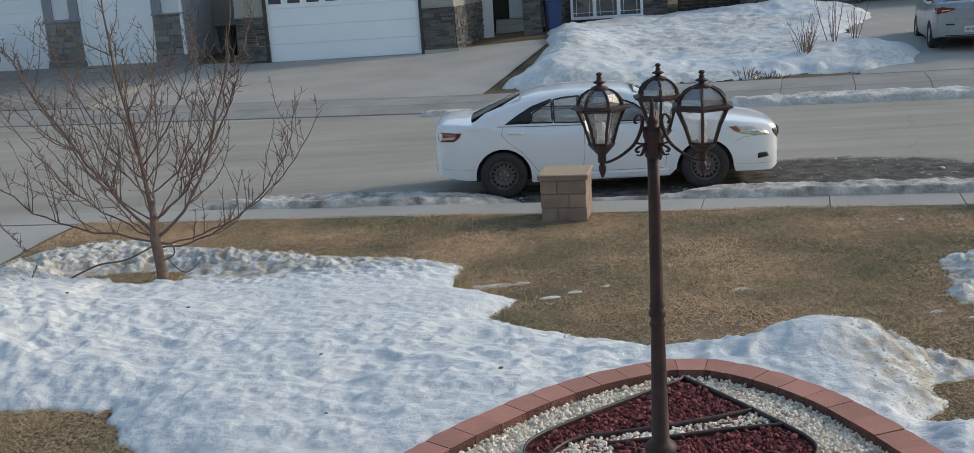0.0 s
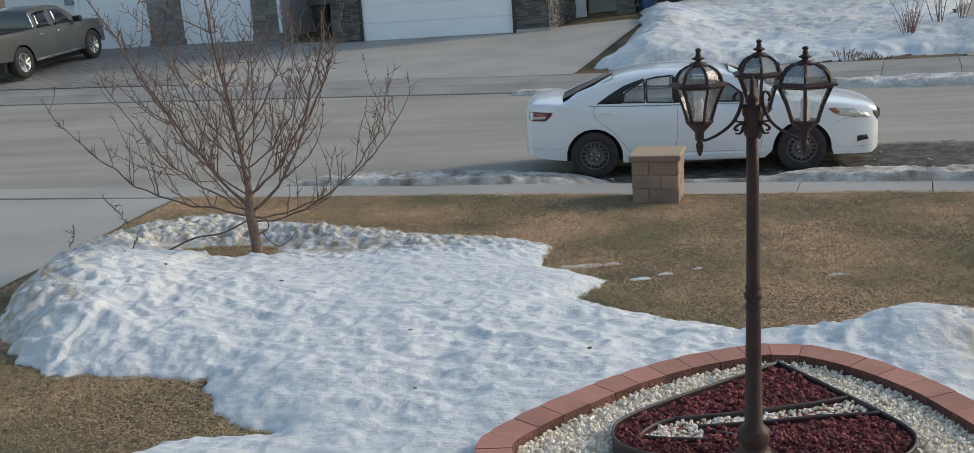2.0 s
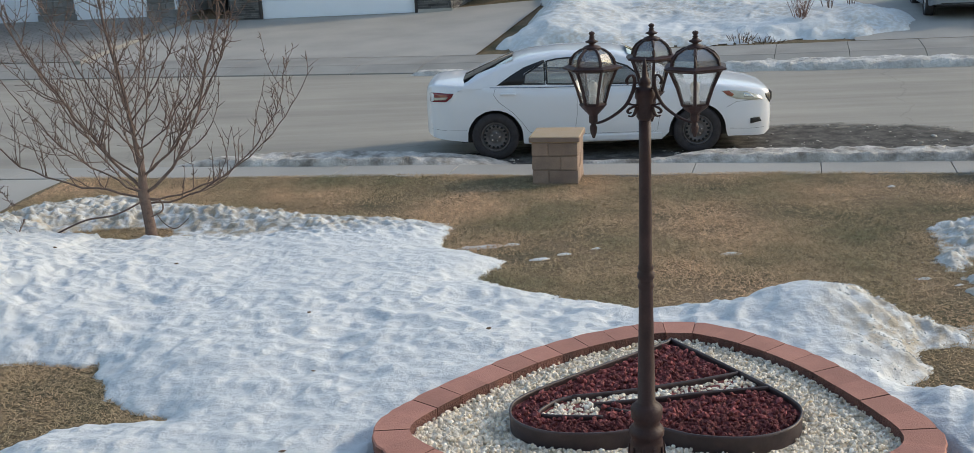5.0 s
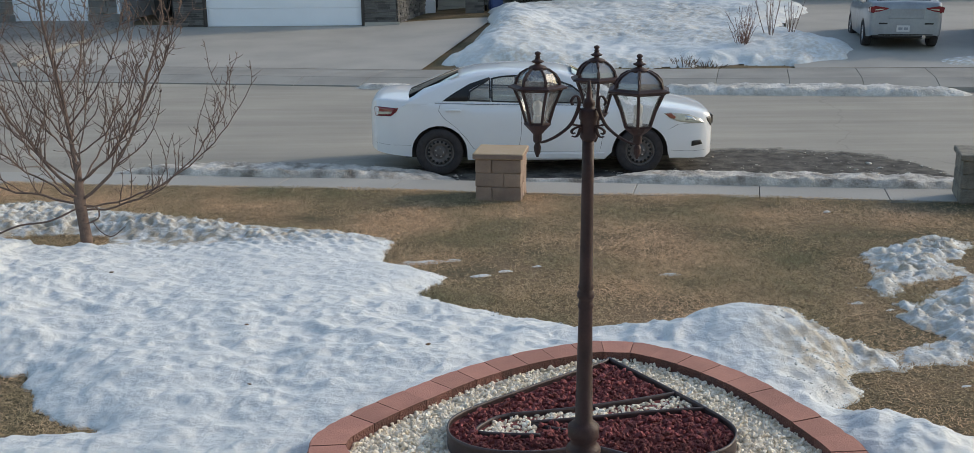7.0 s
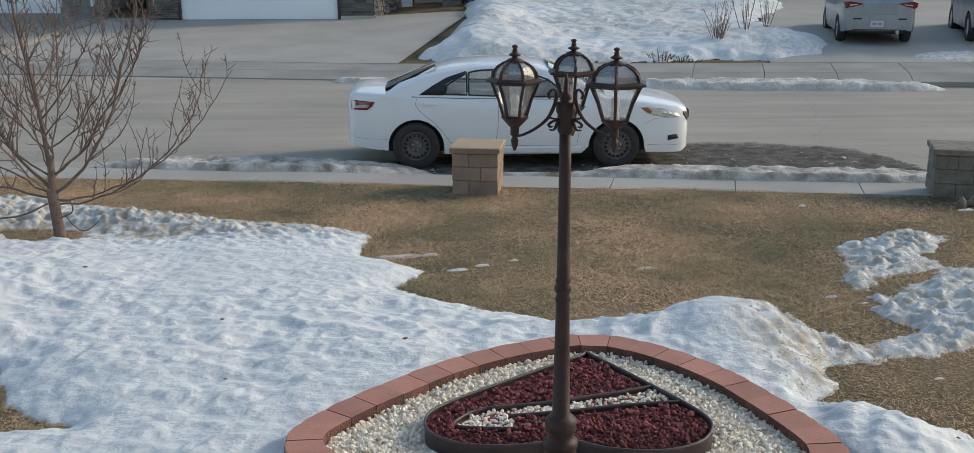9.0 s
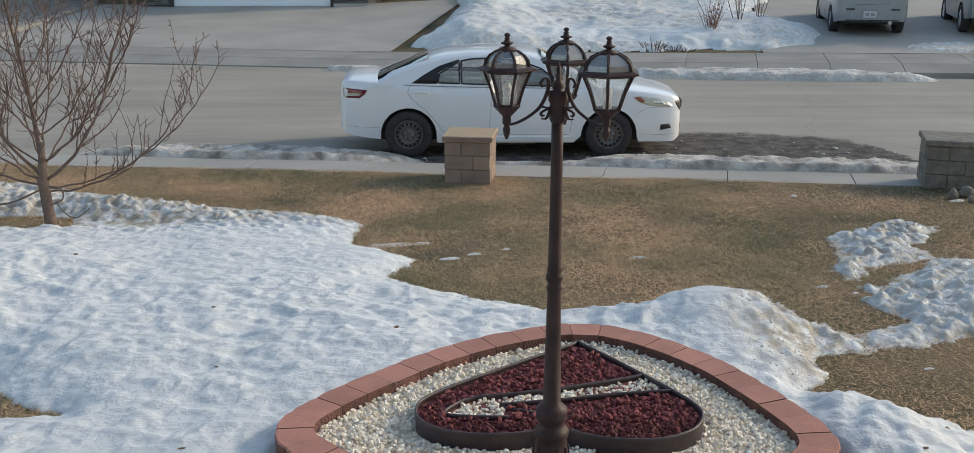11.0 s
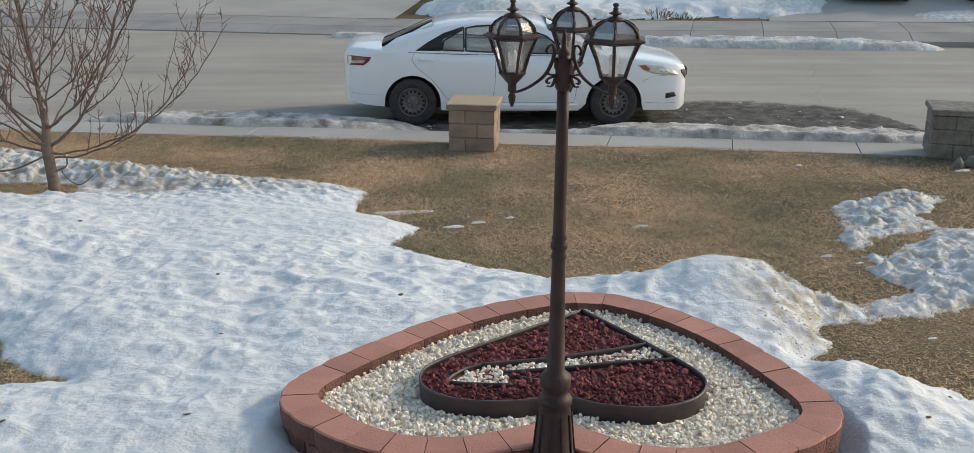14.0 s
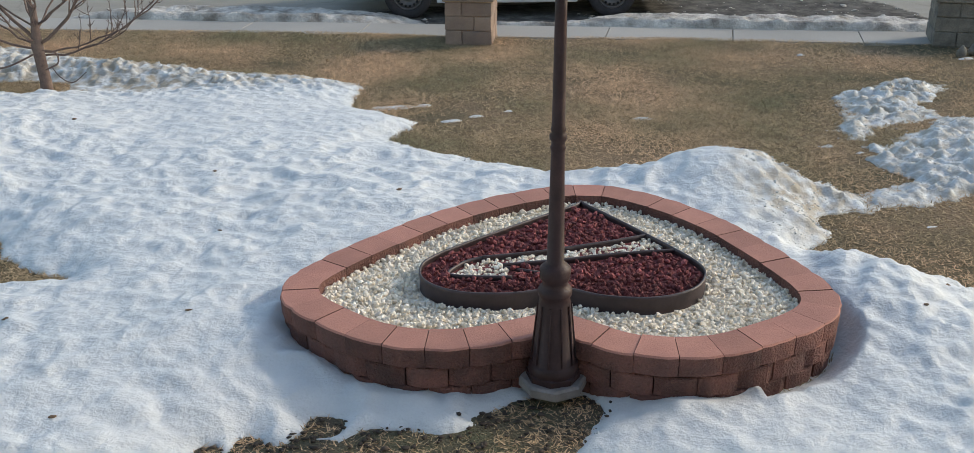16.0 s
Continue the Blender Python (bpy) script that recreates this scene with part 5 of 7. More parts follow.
# bits of ice on the ridges and the wet gutter, leaf litter by the bed
rng = np.random.RandomState(21)
px = np.concatenate([rng.uniform(2.2, 7.4, 900), rng.uniform(-4.4, 0.2, 500), rng.uniform(3.4, 6.8, 110)])
py = lawn_edge(px) + np.concatenate([rng.normal(1.3, 0.3, 900), rng.normal(1.2, 0.3, 500), rng.uniform(1.9, 3.7, 110)])
size = 0.012 * np.exp(rng.normal(0, 0.55, len(px)))
keep = py > lawn_edge(px) + 0.75
px, py, size = px[keep], py[keep], np.minimum(size[keep], 0.05)
crumbs("ice_crumbs", "broken bits of grey ice along the gutter", px, py, road_z(px, py) + 0.1 * size, size * 1.3, GREY_SNOW, 23, 0 * px, 0.3)
px, py = rng.uniform(-0.75, 1.25, 900), rng.uniform(2.9, 3.72, 900)
near_soil = np.maximum(inside(px, py, BARE), np.max([hr - np.hypot(px - hx, py - hy) for hx, hy, hr in THAW], 0))
keep = (near_soil > -0.05) & (rng.uniform(size=900) < np.interp(near_soil, [-0.05, 0, 0.12], [0.15, 0.9, 0.35])) & (inside(px, py, BED) < -0.01)
px, py = px[keep], py[keep]
ci, cj = ((py - NEAR_Y) / STEP).astype(int), ((px + 6.2) / STEP).astype(int)
crumbs("leaf_litter", "dark leaf litter on thawing ground beside the bed", px, py, lawn_z(px, py) + np.maximum(DEPTH[ci, cj], 0.012) + 0.006, rng.uniform(0.006, 0.02, len(px)), LITTER, 24, 0 * px, 0.2)["category"] = "litter"

# ---- vehicles ----
def spoke_wheel(parent, x, y, z, r, width, rim_mat, side, kind, turn=0.0):
    """A wheel in the plane y; side is -1 or 1 for its outer face."""
    w = new("wheel")
    w.parent = parent
    w.matrix_basis = Matrix.Translation((x, y, z)) @ Matrix.Rotation(radians(90) * side * -1, 4, "X") @ Matrix.Rotation(turn, 4, "Z")
    h = width / 2
    rr = r * 0.63
    bm = lathe(bmesh.new(), [(rr, -h), (r * 0.93, -h), (r * 0.985, -h * 0.75), (r, -h * 0.4), (r, h * 0.4), (r * 0.985, h * 0.75), (r * 0.93, h), (rr + 0.012, h), (rr, h - 0.02), (rr, -h + 0.02)], 36)
    part("tyre", bm, TYRE, w, smooth=True)
    bm = lathe(bmesh.new(), [(rr, -0.02), (rr, h - 0.015), (rr - 0.02, h - 0.012), (rr - 0.03, h - 0.05)], 36)
    part("rim", bm, rim_mat, w, smooth=True)
    if kind == "steel":
        bm = lathe(bmesh.new(), [(rr - 0.02, h - 0.055), (rr * 0.80, h - 0.02), (rr * 0.62, h - 0.018), (rr * 0.5, h - 0.045), (rr * 0.42, h - 0.05), (rr * 0.3, h - 0.02), (0.03, h - 0.015)], 32)
        part("disc", bm, rim_mat, w, smooth=True)
        for k in range(16):
            a = k * math.pi / 8
            bm = bmesh.new()
            bmesh.ops.create_icosphere(bm, subdivisions=1, radius=0.02)
            bmesh.ops.scale(bm, vec=(1, 1, 0.4), verts=bm.verts)
            bmesh.ops.translate(bm, vec=(rr * 0.72 * math.cos(a), rr * 0.72 * math.sin(a), h - 0.016), verts=bm.verts)
            part("slot", bm, RIMSLOT, w)
        for k in range(5):
            a = k * 2 * math.pi / 5
            part("wheel_nut", lathe(bmesh.new(), [(0.011, h - 0.03), (0.011, h - 0.004)], 6, rr * 0.27 * math.cos(a), rr * 0.27 * math.sin(a)), CHROME, w)
    else:
        part("backing", lathe(bmesh.new(), [(rr - 0.02, h - 0.09), (0.02, h - 0.085)], 20), DARK, w)
        for k in range(6 if kind == "truck" else 10):
            n = 6 if kind == "truck" else 10
            a = k * 2 * math.pi / n
            for off in ((-0.16, 0.16) if kind == "truck" else (0,)):
                bm = bmesh.new()
                p0 = Vector((0.05 * math.cos(a), 0.05 * math.sin(a), h - 0.03))
                p1 = Vector(((rr - 0.012) * math.cos(a + off), (rr - 0.012) * math.sin(a + off), h - 0.022))
                tube(bm, [p0, p0.lerp(p1, 0.5), p1], 0.017, 5)
                part("spoke", bm, rim_mat, w)
        part("hub", lathe(bmesh.new(), [(0.06, h - 0.05), (0.055, h - 0.015), (0.02, h - 0.01)], 14), rim_mat, w)
    return w


class Shell:
    """The outer form of a car: lower body and cabin, from side and plan curves (x runs from tail to nose)."""

    def __init__(self, spec):
        self.s = spec
        self.W = spec["width"] / 2

    def half(self, x):
        L, T = self.s["length"], self.s.get("tail", 0.0)
        return self.W * float(np.interp(x, [T, T + 0.04, T + 0.12, T + 0.35, T + 0.9, L - 1.2, L - 0.6, L - 0.3, L - 0.12, L - 0.03, L], self.s["plan"]))

    def deck(self, x):
        return float(np.interp(x, *self.s["deck"]))

    def low(self, x):
        z = float(np.interp(x, *self.s["sill"]))
        for cx in self.s["axles"]:
            r = self.s["arch"]
            if abs(x - cx) < r:
                z = max(z, self.s["wheel_r"] + math.sqrt(r * r - (x - cx) ** 2) - 0.015)
        return z

    def side(self, x, z):
        """Half width of the body or cabin at that place."""
        d = self.deck(x)
        belt = float(np.interp(x, *self.s["belt"])) if "belt" in self.s else d
        w = self.half(x)
        if z <= belt + 1e-6 or not (self.s["roof"][0][0] < x < self.s["roof"][0][-1]):
            t = (z - 0.2) / max(d - 0.2, 0.1)
            return w * (1 - 0.05 * max(0, 0.35 - t) / 0.35 - 0.015 * math.sin(max(0, t - 0.35) * 9) * 0.3 - 0.055 * max(0, (t - 0.55) / 0.45) ** 2)
        top = float(np.interp(x, *self.s["roof"]))
        t = min(1, max(0, (z - belt) / max(self.s["roof_top"] - belt, 0.05)))
        return self.W * (0.935 - (self.s.get("tumble", 0.24)) * t ** 1.15)

    def build(self, parent, paint, openings=()):
        s = self.s
        L = s["length"]
        T = s.get("tail", 0.0)
        xs = sorted(set([T, T + 0.02, T + 0.06, T + 0.12, T + 0.2] + list(np.arange(0.3, L - 0.25, 0.1)) + [L - 0.2, L - 0.12, L - 0.06, L - 0.02, L] + [c + s["arch"] * f for c in s["axles"] for f in (-1, -0.985, -0.93, -0.85, -0.72, 0.72, 0.85, 0.93, 0.985, 1)]))
        rows = 9
        bm = bmesh.new()
        cols = []
        for x in xs:
            lo, d = self.low(x), self.deck(x)
            col = []
            for k in range(rows):
                z = lo + (d - 0.03 - lo) * k / (rows - 1)
                col.append((self.side(x, min(z, d)), z))
            w = col[-1][0]
            col += [(w - 0.02, d - 0.008), (w - 0.06, d), (w * 0.6, d + 0.018), (0, d + 0.028)]
            full = [(-a, z) for a, z in col] + [(a, z) for a, z in reversed(col[:-1])]
            cols.append([bm.verts.new((x, a, z)) for a, z in full])
        for a, b in zip(cols, cols[1:]):
            for k in range(len(a) - 1):
                bm.faces.new((a[k], b[k], b[k + 1], a[k + 1]))
        bm.faces.new(cols[0])
        bm.faces.new(cols[-1][::-1])
        bmesh.ops.recalc_face_normals(bm, faces=bm.faces)
        body = part("body", bm, paint, parent, smooth=True)
        body.data.set_sharp_from_angle(angle=radians(38))
        # cabin
        bm = bmesh.new()
        cols = []
        x0, x1 = s["roof"][0][0], s["roof"][0][-1]
        for x in np.linspace(x0 + 0.01, x1 - 0.01, 150 if openings else 44):
            top = float(np.interp(x, *s["roof"]))
            belt = min(float(np.interp(x, *s["belt"])) if "belt" in s else self.deck(x), top - 0.005)
            col = []
            rows = 24 if openings else 5
            for k in range(rows + 1):
                z = belt - 0.03 + (top - 0.045 - belt + 0.03) * k / rows
                col.append((self.side(x, max(z, belt + 0.001)), z))
            w = col[-1][0]
            col += [(w - 0.035, top - 0.015), (w * 0.6, top), (0, top + 0.012)]
            full = [(-a, z) for a, z in col] + [(a, z) for a, z in reversed(col[:-1])]
            cols.append([bm.verts.new((x, a, z)) for a, z in full])
        for a, b in zip(cols, cols[1:]):
            for k in range(len(a) - 1):
                bm.faces.new((a[k], b[k], b[k + 1], a[k + 1]))
        bm.faces.new(cols[0])
        bm.faces.new(cols[-1][::-1])
        for pane in openings:
            mid = [(f, f.calc_center_median()) for f in bm.faces if len(f.verts) == 4]
            hit = inside(np.array([c.x for _, c in mid]), np.array([c.z for _, c in mid]), pane) > 0.0
            hit &= np.array([abs(c.y) for _, c in mid]) > 0.45
            bmesh.ops.delete(bm, geom=[f for (f, _), h in zip(mid, hit) if h], context="FACES")
        bmesh.ops.recalc_face_normals(bm, faces=bm.faces)
        cabin = part("cabin", bm, paint, parent, smooth=True)
        cabin.data.set_sharp_from_angle(angle=radians(38))
        # dark inside of the arches and floor
        bm = bmesh.new()
        box(bm, 0.55, L - 0.5, -self.W * 0.75, self.W * 0.75, 0.22, 0.62)
        part("underbody", bm, DARK, parent)
        return body

    def panel(self, name, outline, mat, parent, near=-1, proud=0.005, label="", steps=8):
        """A pane or trim piece laid on the side, from an (x, z) outline."""
        pts = []
        for (xa, za), (xb, zb) in zip(outline, outline[1:] + outline[:1]):
            pts += [(xa + (xb - xa) * k / steps, za + (zb - za) * k / steps) for k in range(steps)]
        cx, cz = sum(p[0] for p in pts) / len(pts), sum(p[1] for p in pts) / len(pts)
        bm = bmesh.new()
        rings = []
        for f, out in ((1.0, -0.012), (1.0, proud), (0.5, proud), (0.02, proud)):
            rings.append([bm.verts.new((cx + (x - cx) * f, near * (self.side(cx + (x - cx) * f, cz + (z - cz) * f) + out), cz + (z - cz) * f)) for x, z in pts])
        for a, b in zip(rings, rings[1:]):
            for k in range(len(a)):
                bm.faces.new((a[k], a[(k + 1) % len(a)], b[(k + 1) % len(a)], b[k]))
        bm.faces.new(rings[-1])
        bmesh.ops.recalc_face_normals(bm, faces=bm.faces)
        return part(name, bm, mat, parent, label, True)

    def seam(self, name, pts, parent, mat=None, r=0.0026, near=-1):
        bm = bmesh.new()
        line = []
        for (xa, za), (xb, zb) in zip(pts, pts[1:]):
            line += [(xa + (xb - xa) * k / 6, za + (zb - za) * k / 6) for k in range(6)]
        line.append(pts[-1])
        tube(bm, [(x, near * (self.side(x, z) - 0.001), z) for x, z in line], r, 5)
        return part(name, bm, mat or DARK, parent)


def car_glass(parent, name, quad, bulge=0.02, mat=None):
    """A curved windscreen between four corners."""
    a, b, c, d2 = [Vector(q) for q in quad]
    n = (b - a).cross(d2 - a).normalized()
    bm = bmesh.new()
    g = []
    for j in range(7):
        row = []
        for i in range(9):
            s, t = i / 8, j / 6
            p = a.lerp(b, s).lerp(d2.lerp(c, s), t) + n * bulge * (1 - (2 * s - 1) ** 2)
            row.append(bm.verts.new(p))
        g.append(row)
    for j in range(6):
        for i in range(8):
            bm.faces.new((g[j][i], g[j][i + 1], g[j + 1][i + 1], g[j + 1][i]))
    return part(name, bm, mat or CARGLASS, parent, smooth=True)


SEDAN = dict(length=4.83, tail=0.05, width=1.82, wheel_r=0.325, arch=0.385, axles=(1.035, 3.785), roof_top=1.42,
             plan=[0.36, 0.60, 0.79, 0.92, 0.985, 1.0, 0.975, 0.92, 0.83, 0.70, 0.55],
             deck=([0.05, 0.08, 0.16, 0.35, 0.9, 1.6, 3.3, 3.6, 4.0, 4.4, 4.64, 4.77, 4.83], [0.86, 1.0, 1.045, 1.05, 1.03, 0.97, 0.95, 0.975, 0.945, 0.89, 0.85, 0.81, 0.70]),
             belt=([0.5, 1.0, 1.5, 3.0, 3.7], [1.0, 0.985, 0.965, 0.94, 0.94]),
             sill=([0, 0.25, 0.6, 1.5, 3.2, 4.3, 4.7, 4.8], [0.36, 0.30, 0.26, 0.21, 0.21, 0.22, 0.2, 0.25]),
             roof=([0.52, 0.8, 1.15, 1.5, 1.9, 2.3, 2.7, 3.0, 3.35, 3.7], [1.0, 1.145, 1.285, 1.37, 1.415, 1.42, 1.395, 1.32, 1.16, 0.95]))


WINDOWS = [("rear_quarter_glass", [(1.44, 1.03), (1.46, 1.15), (1.73, 1.305), (1.735, 1.02)]),
           ("rear_door_glass", [(1.76, 1.02), (1.755, 1.31), (1.9, 1.335), (2.11, 1.345), (2.11, 1.005)]),
           ("front_door_glass", [(2.22, 1.0), (2.22, 1.345), (2.55, 1.315), (2.85, 1.21), (3.12, 1.01), (3.08, 0.985)])]


def white_sedan(x, y, z, rz):
    car = thing("white_car", x, y, z, "white four-door sedan with black steel wheels parked at the kerb", "car", rz)
    sh = Shell(SEDAN)
    sh.build(car, CARWHITE, [w for _, w in WINDOWS])
    part("interior", boxed(0.9, 3.3, -0.76, 0.76, 0.9, 0.96), SEATCLOTH, car)
    for x0 in (1.32, 2.35):
        for y0 in (-0.4, 0.4):
            bm = boxed(x0, x0 + 0.13, y0 - 0.25, y0 + 0.25, 0.9, 1.12, 0.05)
            box(bm, x0 - 0.02, x0 + 0.08, y0 - 0.13, y0 + 0.13, 1.13, 1.28, 0.04)
            part("seat_back", bm, SEATCLOTH, car)
    for near in (-1, 1):
        for cx in SEDAN["axles"]:
            spoke_wheel(car, cx, near * (0.91 - 0.115), 0.325, 0.325, 0.215, STEELRIM, near, "steel", 0.3 + cx)
    for near in (-1, 1):
        for name, pane in WINDOWS:
            sh.panel(name, pane, TINTED, car, near, 0.004).visible_shadow = False
            sh.seam("window_rim", pane + pane[:1], car, DARK, 0.012, near)
        sh.panel("pillar_trim", [(1.08, 1.025), (1.25, 1.135), (1.45, 1.245), (1.72, 1.33), (1.735, 1.315), (1.45, 1.165), (1.43, 1.02)], DARK, car, near, 0.006, "black trim ahead of the rear pillar")
        sh.panel("door_pillar", [(2.115, 1.0), (2.115, 1.33), (2.215, 1.33), (2.215, 1.0)], DARK, car, near, 0.008)
        sh.seam("door_seam", [(2.165, 0.96), (2.16, 0.6), (2.12, 0.33)], car, near=near)
        sh.seam("door_seam", [(1.06, 1.0), (1.03, 0.9), (1.1, 0.8), (1.28, 0.66), (1.42, 0.5), (1.5, 0.38), (1.62, 0.33), (3.24, 0.33), (3.28, 0.6), (3.22, 0.94)], car, near=near)
        sh.seam("belt_strip", [(0.98, 1.0), (1.6, 0.98), (3.2, 0.955)], car, CHROME, 0.007, near)
        sh.panel("sill_trim", [(1.5, 0.22), (1.5, 0.31), (3.3, 0.31), (3.3, 0.22)], CARWHITE, car, near, 0.012)
        sh.panel("door_handle", [(1.12, 0.90), (1.13, 0.925), (1.34, 0.918), (1.34, 0.895)], CARWHITE, car, near, 0.03)
        sh.panel("door_handle", [(2.28, 0.83), (2.29, 0.857), (2.46, 0.853), (2.46, 0.827)], CARWHITE, car, near, 0.03)
        sh.panel("tail_lamp", [(0.14, 0.815), (0.13, 0.925), (0.17, 0.945), (0.48, 0.935), (0.45, 0.88), (0.37, 0.82)], REDLENS, car, near, 0.007, "red tail lamp")
        sh.panel("tail_lamp_stripe", [(0.15, 0.835), (0.15, 0.872), (0.40, 0.885), (0.37, 0.85)], LAMPLENS, car, near, 0.009)
        sh.panel("head_lamp", [(4.10, 0.845), (4.2, 0.85), (4.45, 0.82), (4.62, 0.75), (4.68, 0.695), (4.5, 0.70), (4.3, 0.73), (4.18, 0.775)], LAMPLENS, car, near, 0.006, "hazy yellowed head lamp")
        sh.panel("indicator", [(4.115, 0.838), (4.2, 0.842), (4.27, 0.79), (4.24, 0.765), (4.18, 0.785)], AMBER, car, near, 0.009)
        sh.panel("fog_recess", [(4.5, 0.38), (4.5, 0.455), (4.63, 0.46), (4.66, 0.40)], DARK, car, near, 0.006)
        sh.panel("grille_corner", [(4.72, 0.72), (4.71, 0.765), (4.77, 0.765), (4.82, 0.71), (4.83, 0.64), (4.79, 0.63)], DARK, car, near, 0.006)
        sh.panel("head_lamp_reflector", [(4.4, 0.75), (4.4, 0.805), (4.5, 0.785), (4.56, 0.735)], CHROME, car, near, 0.008)
        sh.seam("bumper_seam", [(4.22, 0.33), (4.5, 0.31), (4.7, 0.31)], car, near=near, r=0.002)
        sh.seam("bumper_seam", [(0.14, 0.44), (0.3, 0.425), (0.64, 0.42)], car, near=near, r=0.002)
        sh.seam("bumper_seam", [(4.17, 0.62), (4.3, 0.69), (4.5, 0.70)], car, near=near, r=0.002)
        bm = bmesh.new()
        box(bm, 3.0, 3.14, 0.0, 0.17, 0.985, 1.1, 0.03)
        bmesh.ops.translate(bm, vec=(0, 0.83, 0), verts=bm.verts)
        if near < 0:
            bmesh.ops.scale(bm, vec=(1, -1, 1), verts=bm.verts)
            bmesh.ops.reverse_faces(bm, faces=bm.faces)
        part("wing_mirror", bm, CARWHITE, car, smooth=True)
    car_glass(car, "rear_screen", [(0.60, 0.66, 1.042), (0.60, -0.66, 1.042), (1.30, -0.57, 1.338), (1.30, 0.57, 1.338)], 0.035)
    car_glass(car, "windscreen", [(3.63, -0.70, 1.0), (3.63, 0.70, 1.0), (2.86, 0.59, 1.368), (2.86, -0.59, 1.368)], 0.04)
    bm = boxed(4.78, 4.86, -0.45, 0.45, 0.62, 0.76, 0.02)
    part("grille", bm, DARK, car)
    bm = boxed(4.80, 4.855, -0.42, 0.42, 0.3, 0.42, 0.02)
    part("lower_intake", bm, DARK, car)
    return car


white_sedan(-1.135, 14.76, 0.0, -0.6)


def plate_bars(parent, x, y, z):
    part("number_plate", boxed(x - 0.004, x + 0.004, y - 0.15, y + 0.15, z - 0.075, z + 0.075, 0.003), PLATE, parent, "pale number plate with dark bars")
    part("plate_bar", boxed(x - 0.008, x - 0.003, y - 0.11, y - 0.015, z - 0.03, z + 0.03), GREYTRIM, parent)
    part("plate_bar", boxed(x - 0.008, x - 0.003, y + 0.015, y + 0.11, z - 0.03, z + 0.03), GREYTRIM, parent)


SMALL = dict(length=4.55, width=1.76, wheel_r=0.32, arch=0.375, axles=(0.95, 3.6), roof_top=1.47,
             plan=[0.80, 0.885, 0.93, 0.965, 0.99, 1.0, 0.97, 0.90, 0.80, 0.68, 0.56],
             deck=([0, 0.03, 0.1, 0.3, 0.9, 1.6, 3.1, 3.4, 3.8, 4.2, 4.42, 4.55], [0.92, 1.06, 1.11, 1.12, 1.09, 0.99, 0.98, 1.0, 0.95, 0.86, 0.75, 0.55]),
             belt=([0.5, 1.0, 1.5, 3.0, 3.7], [1.08, 1.03, 0.99, 0.96, 0.96]),
             sill=([0, 0.25, 0.6, 1.5, 3.2, 4.55], [0.34, 0.29, 0.27, 0.22, 0.22, 0.25]),
             roof=([0.5, 0.8, 1.1, 1.5, 1.9, 2.3, 2.6, 2.85, 3.2, 3.5], [1.09, 1.26, 1.38, 1.45, 1.48, 1.48, 1.44, 1.36, 1.18, 0.97]))


def silver_sedan(x, y, z, rz):
    car = thing("silver_car", x, y, z, "dusty silver sedan parked on a concrete driveway, tail to the street", "car", rz)
    sh = Shell(SMALL)
    sh.build(car, CARSILVER)
    for near in (-1, 1):
        for cx in SMALL["axles"]:
            spoke_wheel(car, cx, near * (0.88 - 0.11), 0.32, 0.32, 0.205, CHROME, near, "alloy")
        sh.panel("side_glass", [(1.0, 1.07), (1.25, 1.28), (1.6, 1.37), (2.2, 1.385), (2.55, 1.345), (3.1, 1.03), (1.6, 1.02)], CARGLASS, car, near, 0.005)
        sh.panel("tail_lamp", [(0.03, 0.86), (0.02, 0.99), (0.1, 1.02), (0.34, 0.98), (0.3, 0.89)], REDLENS, car, near, 0.008, "red tail lamp")
        for mat, pts, out, lab in ((REDLENS, [(0.82, 0.88), (0.84, 1.0), (0.72, 1.03), (0.42, 0.985), (0.44, 0.955), (0.62, 0.9)], -0.012, "red swept tail lamp"), (LAMPLENS, [(0.72, 0.925), (0.72, 0.955), (0.52, 0.965), (0.55, 0.945)], -0.018, "pale lamp lens")):
            bm = bmesh.new()
            face = [bm.verts.new((out, near * a, b)) for a, b in pts]
            rear = [bm.verts.new((0.06, near * a, b)) for a, b in pts]
            bm.faces.new(face)
            for k in range(len(pts)):
                bm.faces.new((face[k], face[(k + 1) % len(pts)], rear[(k + 1) % len(pts)], rear[k]))
            bmesh.ops.recalc_face_normals(bm, faces=bm.faces)
            part("tail_lamp", bm, mat, car, lab)
        sh.seam("door_seam", [(2.1, 1.0), (2.08, 0.33)], car, near=near)
    car_glass(car, "rear_screen", [(0.56, 0.62, 1.12), (0.56, -0.62, 1.12), (1.2, -0.54, 1.42), (1.2, 0.54, 1.42)], 0.03)
    part("tailgate_panel", boxed(-0.012, 0.03, -0.42, 0.42, 0.72, 0.99, 0.02), CARSILVER, car)
    part("bumper_line", boxed(-0.006, 0.02, -0.62, 0.62, 0.345, 0.37, 0.004), DARK, car)
    part("bumper_skirt", boxed(0.0, 0.05, -0.6, 0.6, 0.30, 0.345, 0.01), DARK, car)
    for near in (-1, 1):
        part("reflector", boxed(-0.008, 0.02, near * 0.52 - 0.1, near * 0.52 + 0.1, 0.60, 0.635, 0.005), DARK, car)
    bm = bmesh.new()
    tube(bm, [(-0.02, -0.42, 0.31), (0.25, -0.42, 0.31)], 0.045, 12)
    part("exhaust", bm, CHROME, car)
    plate_bars(car, -0.012, 0.06, 0.50)
    return car


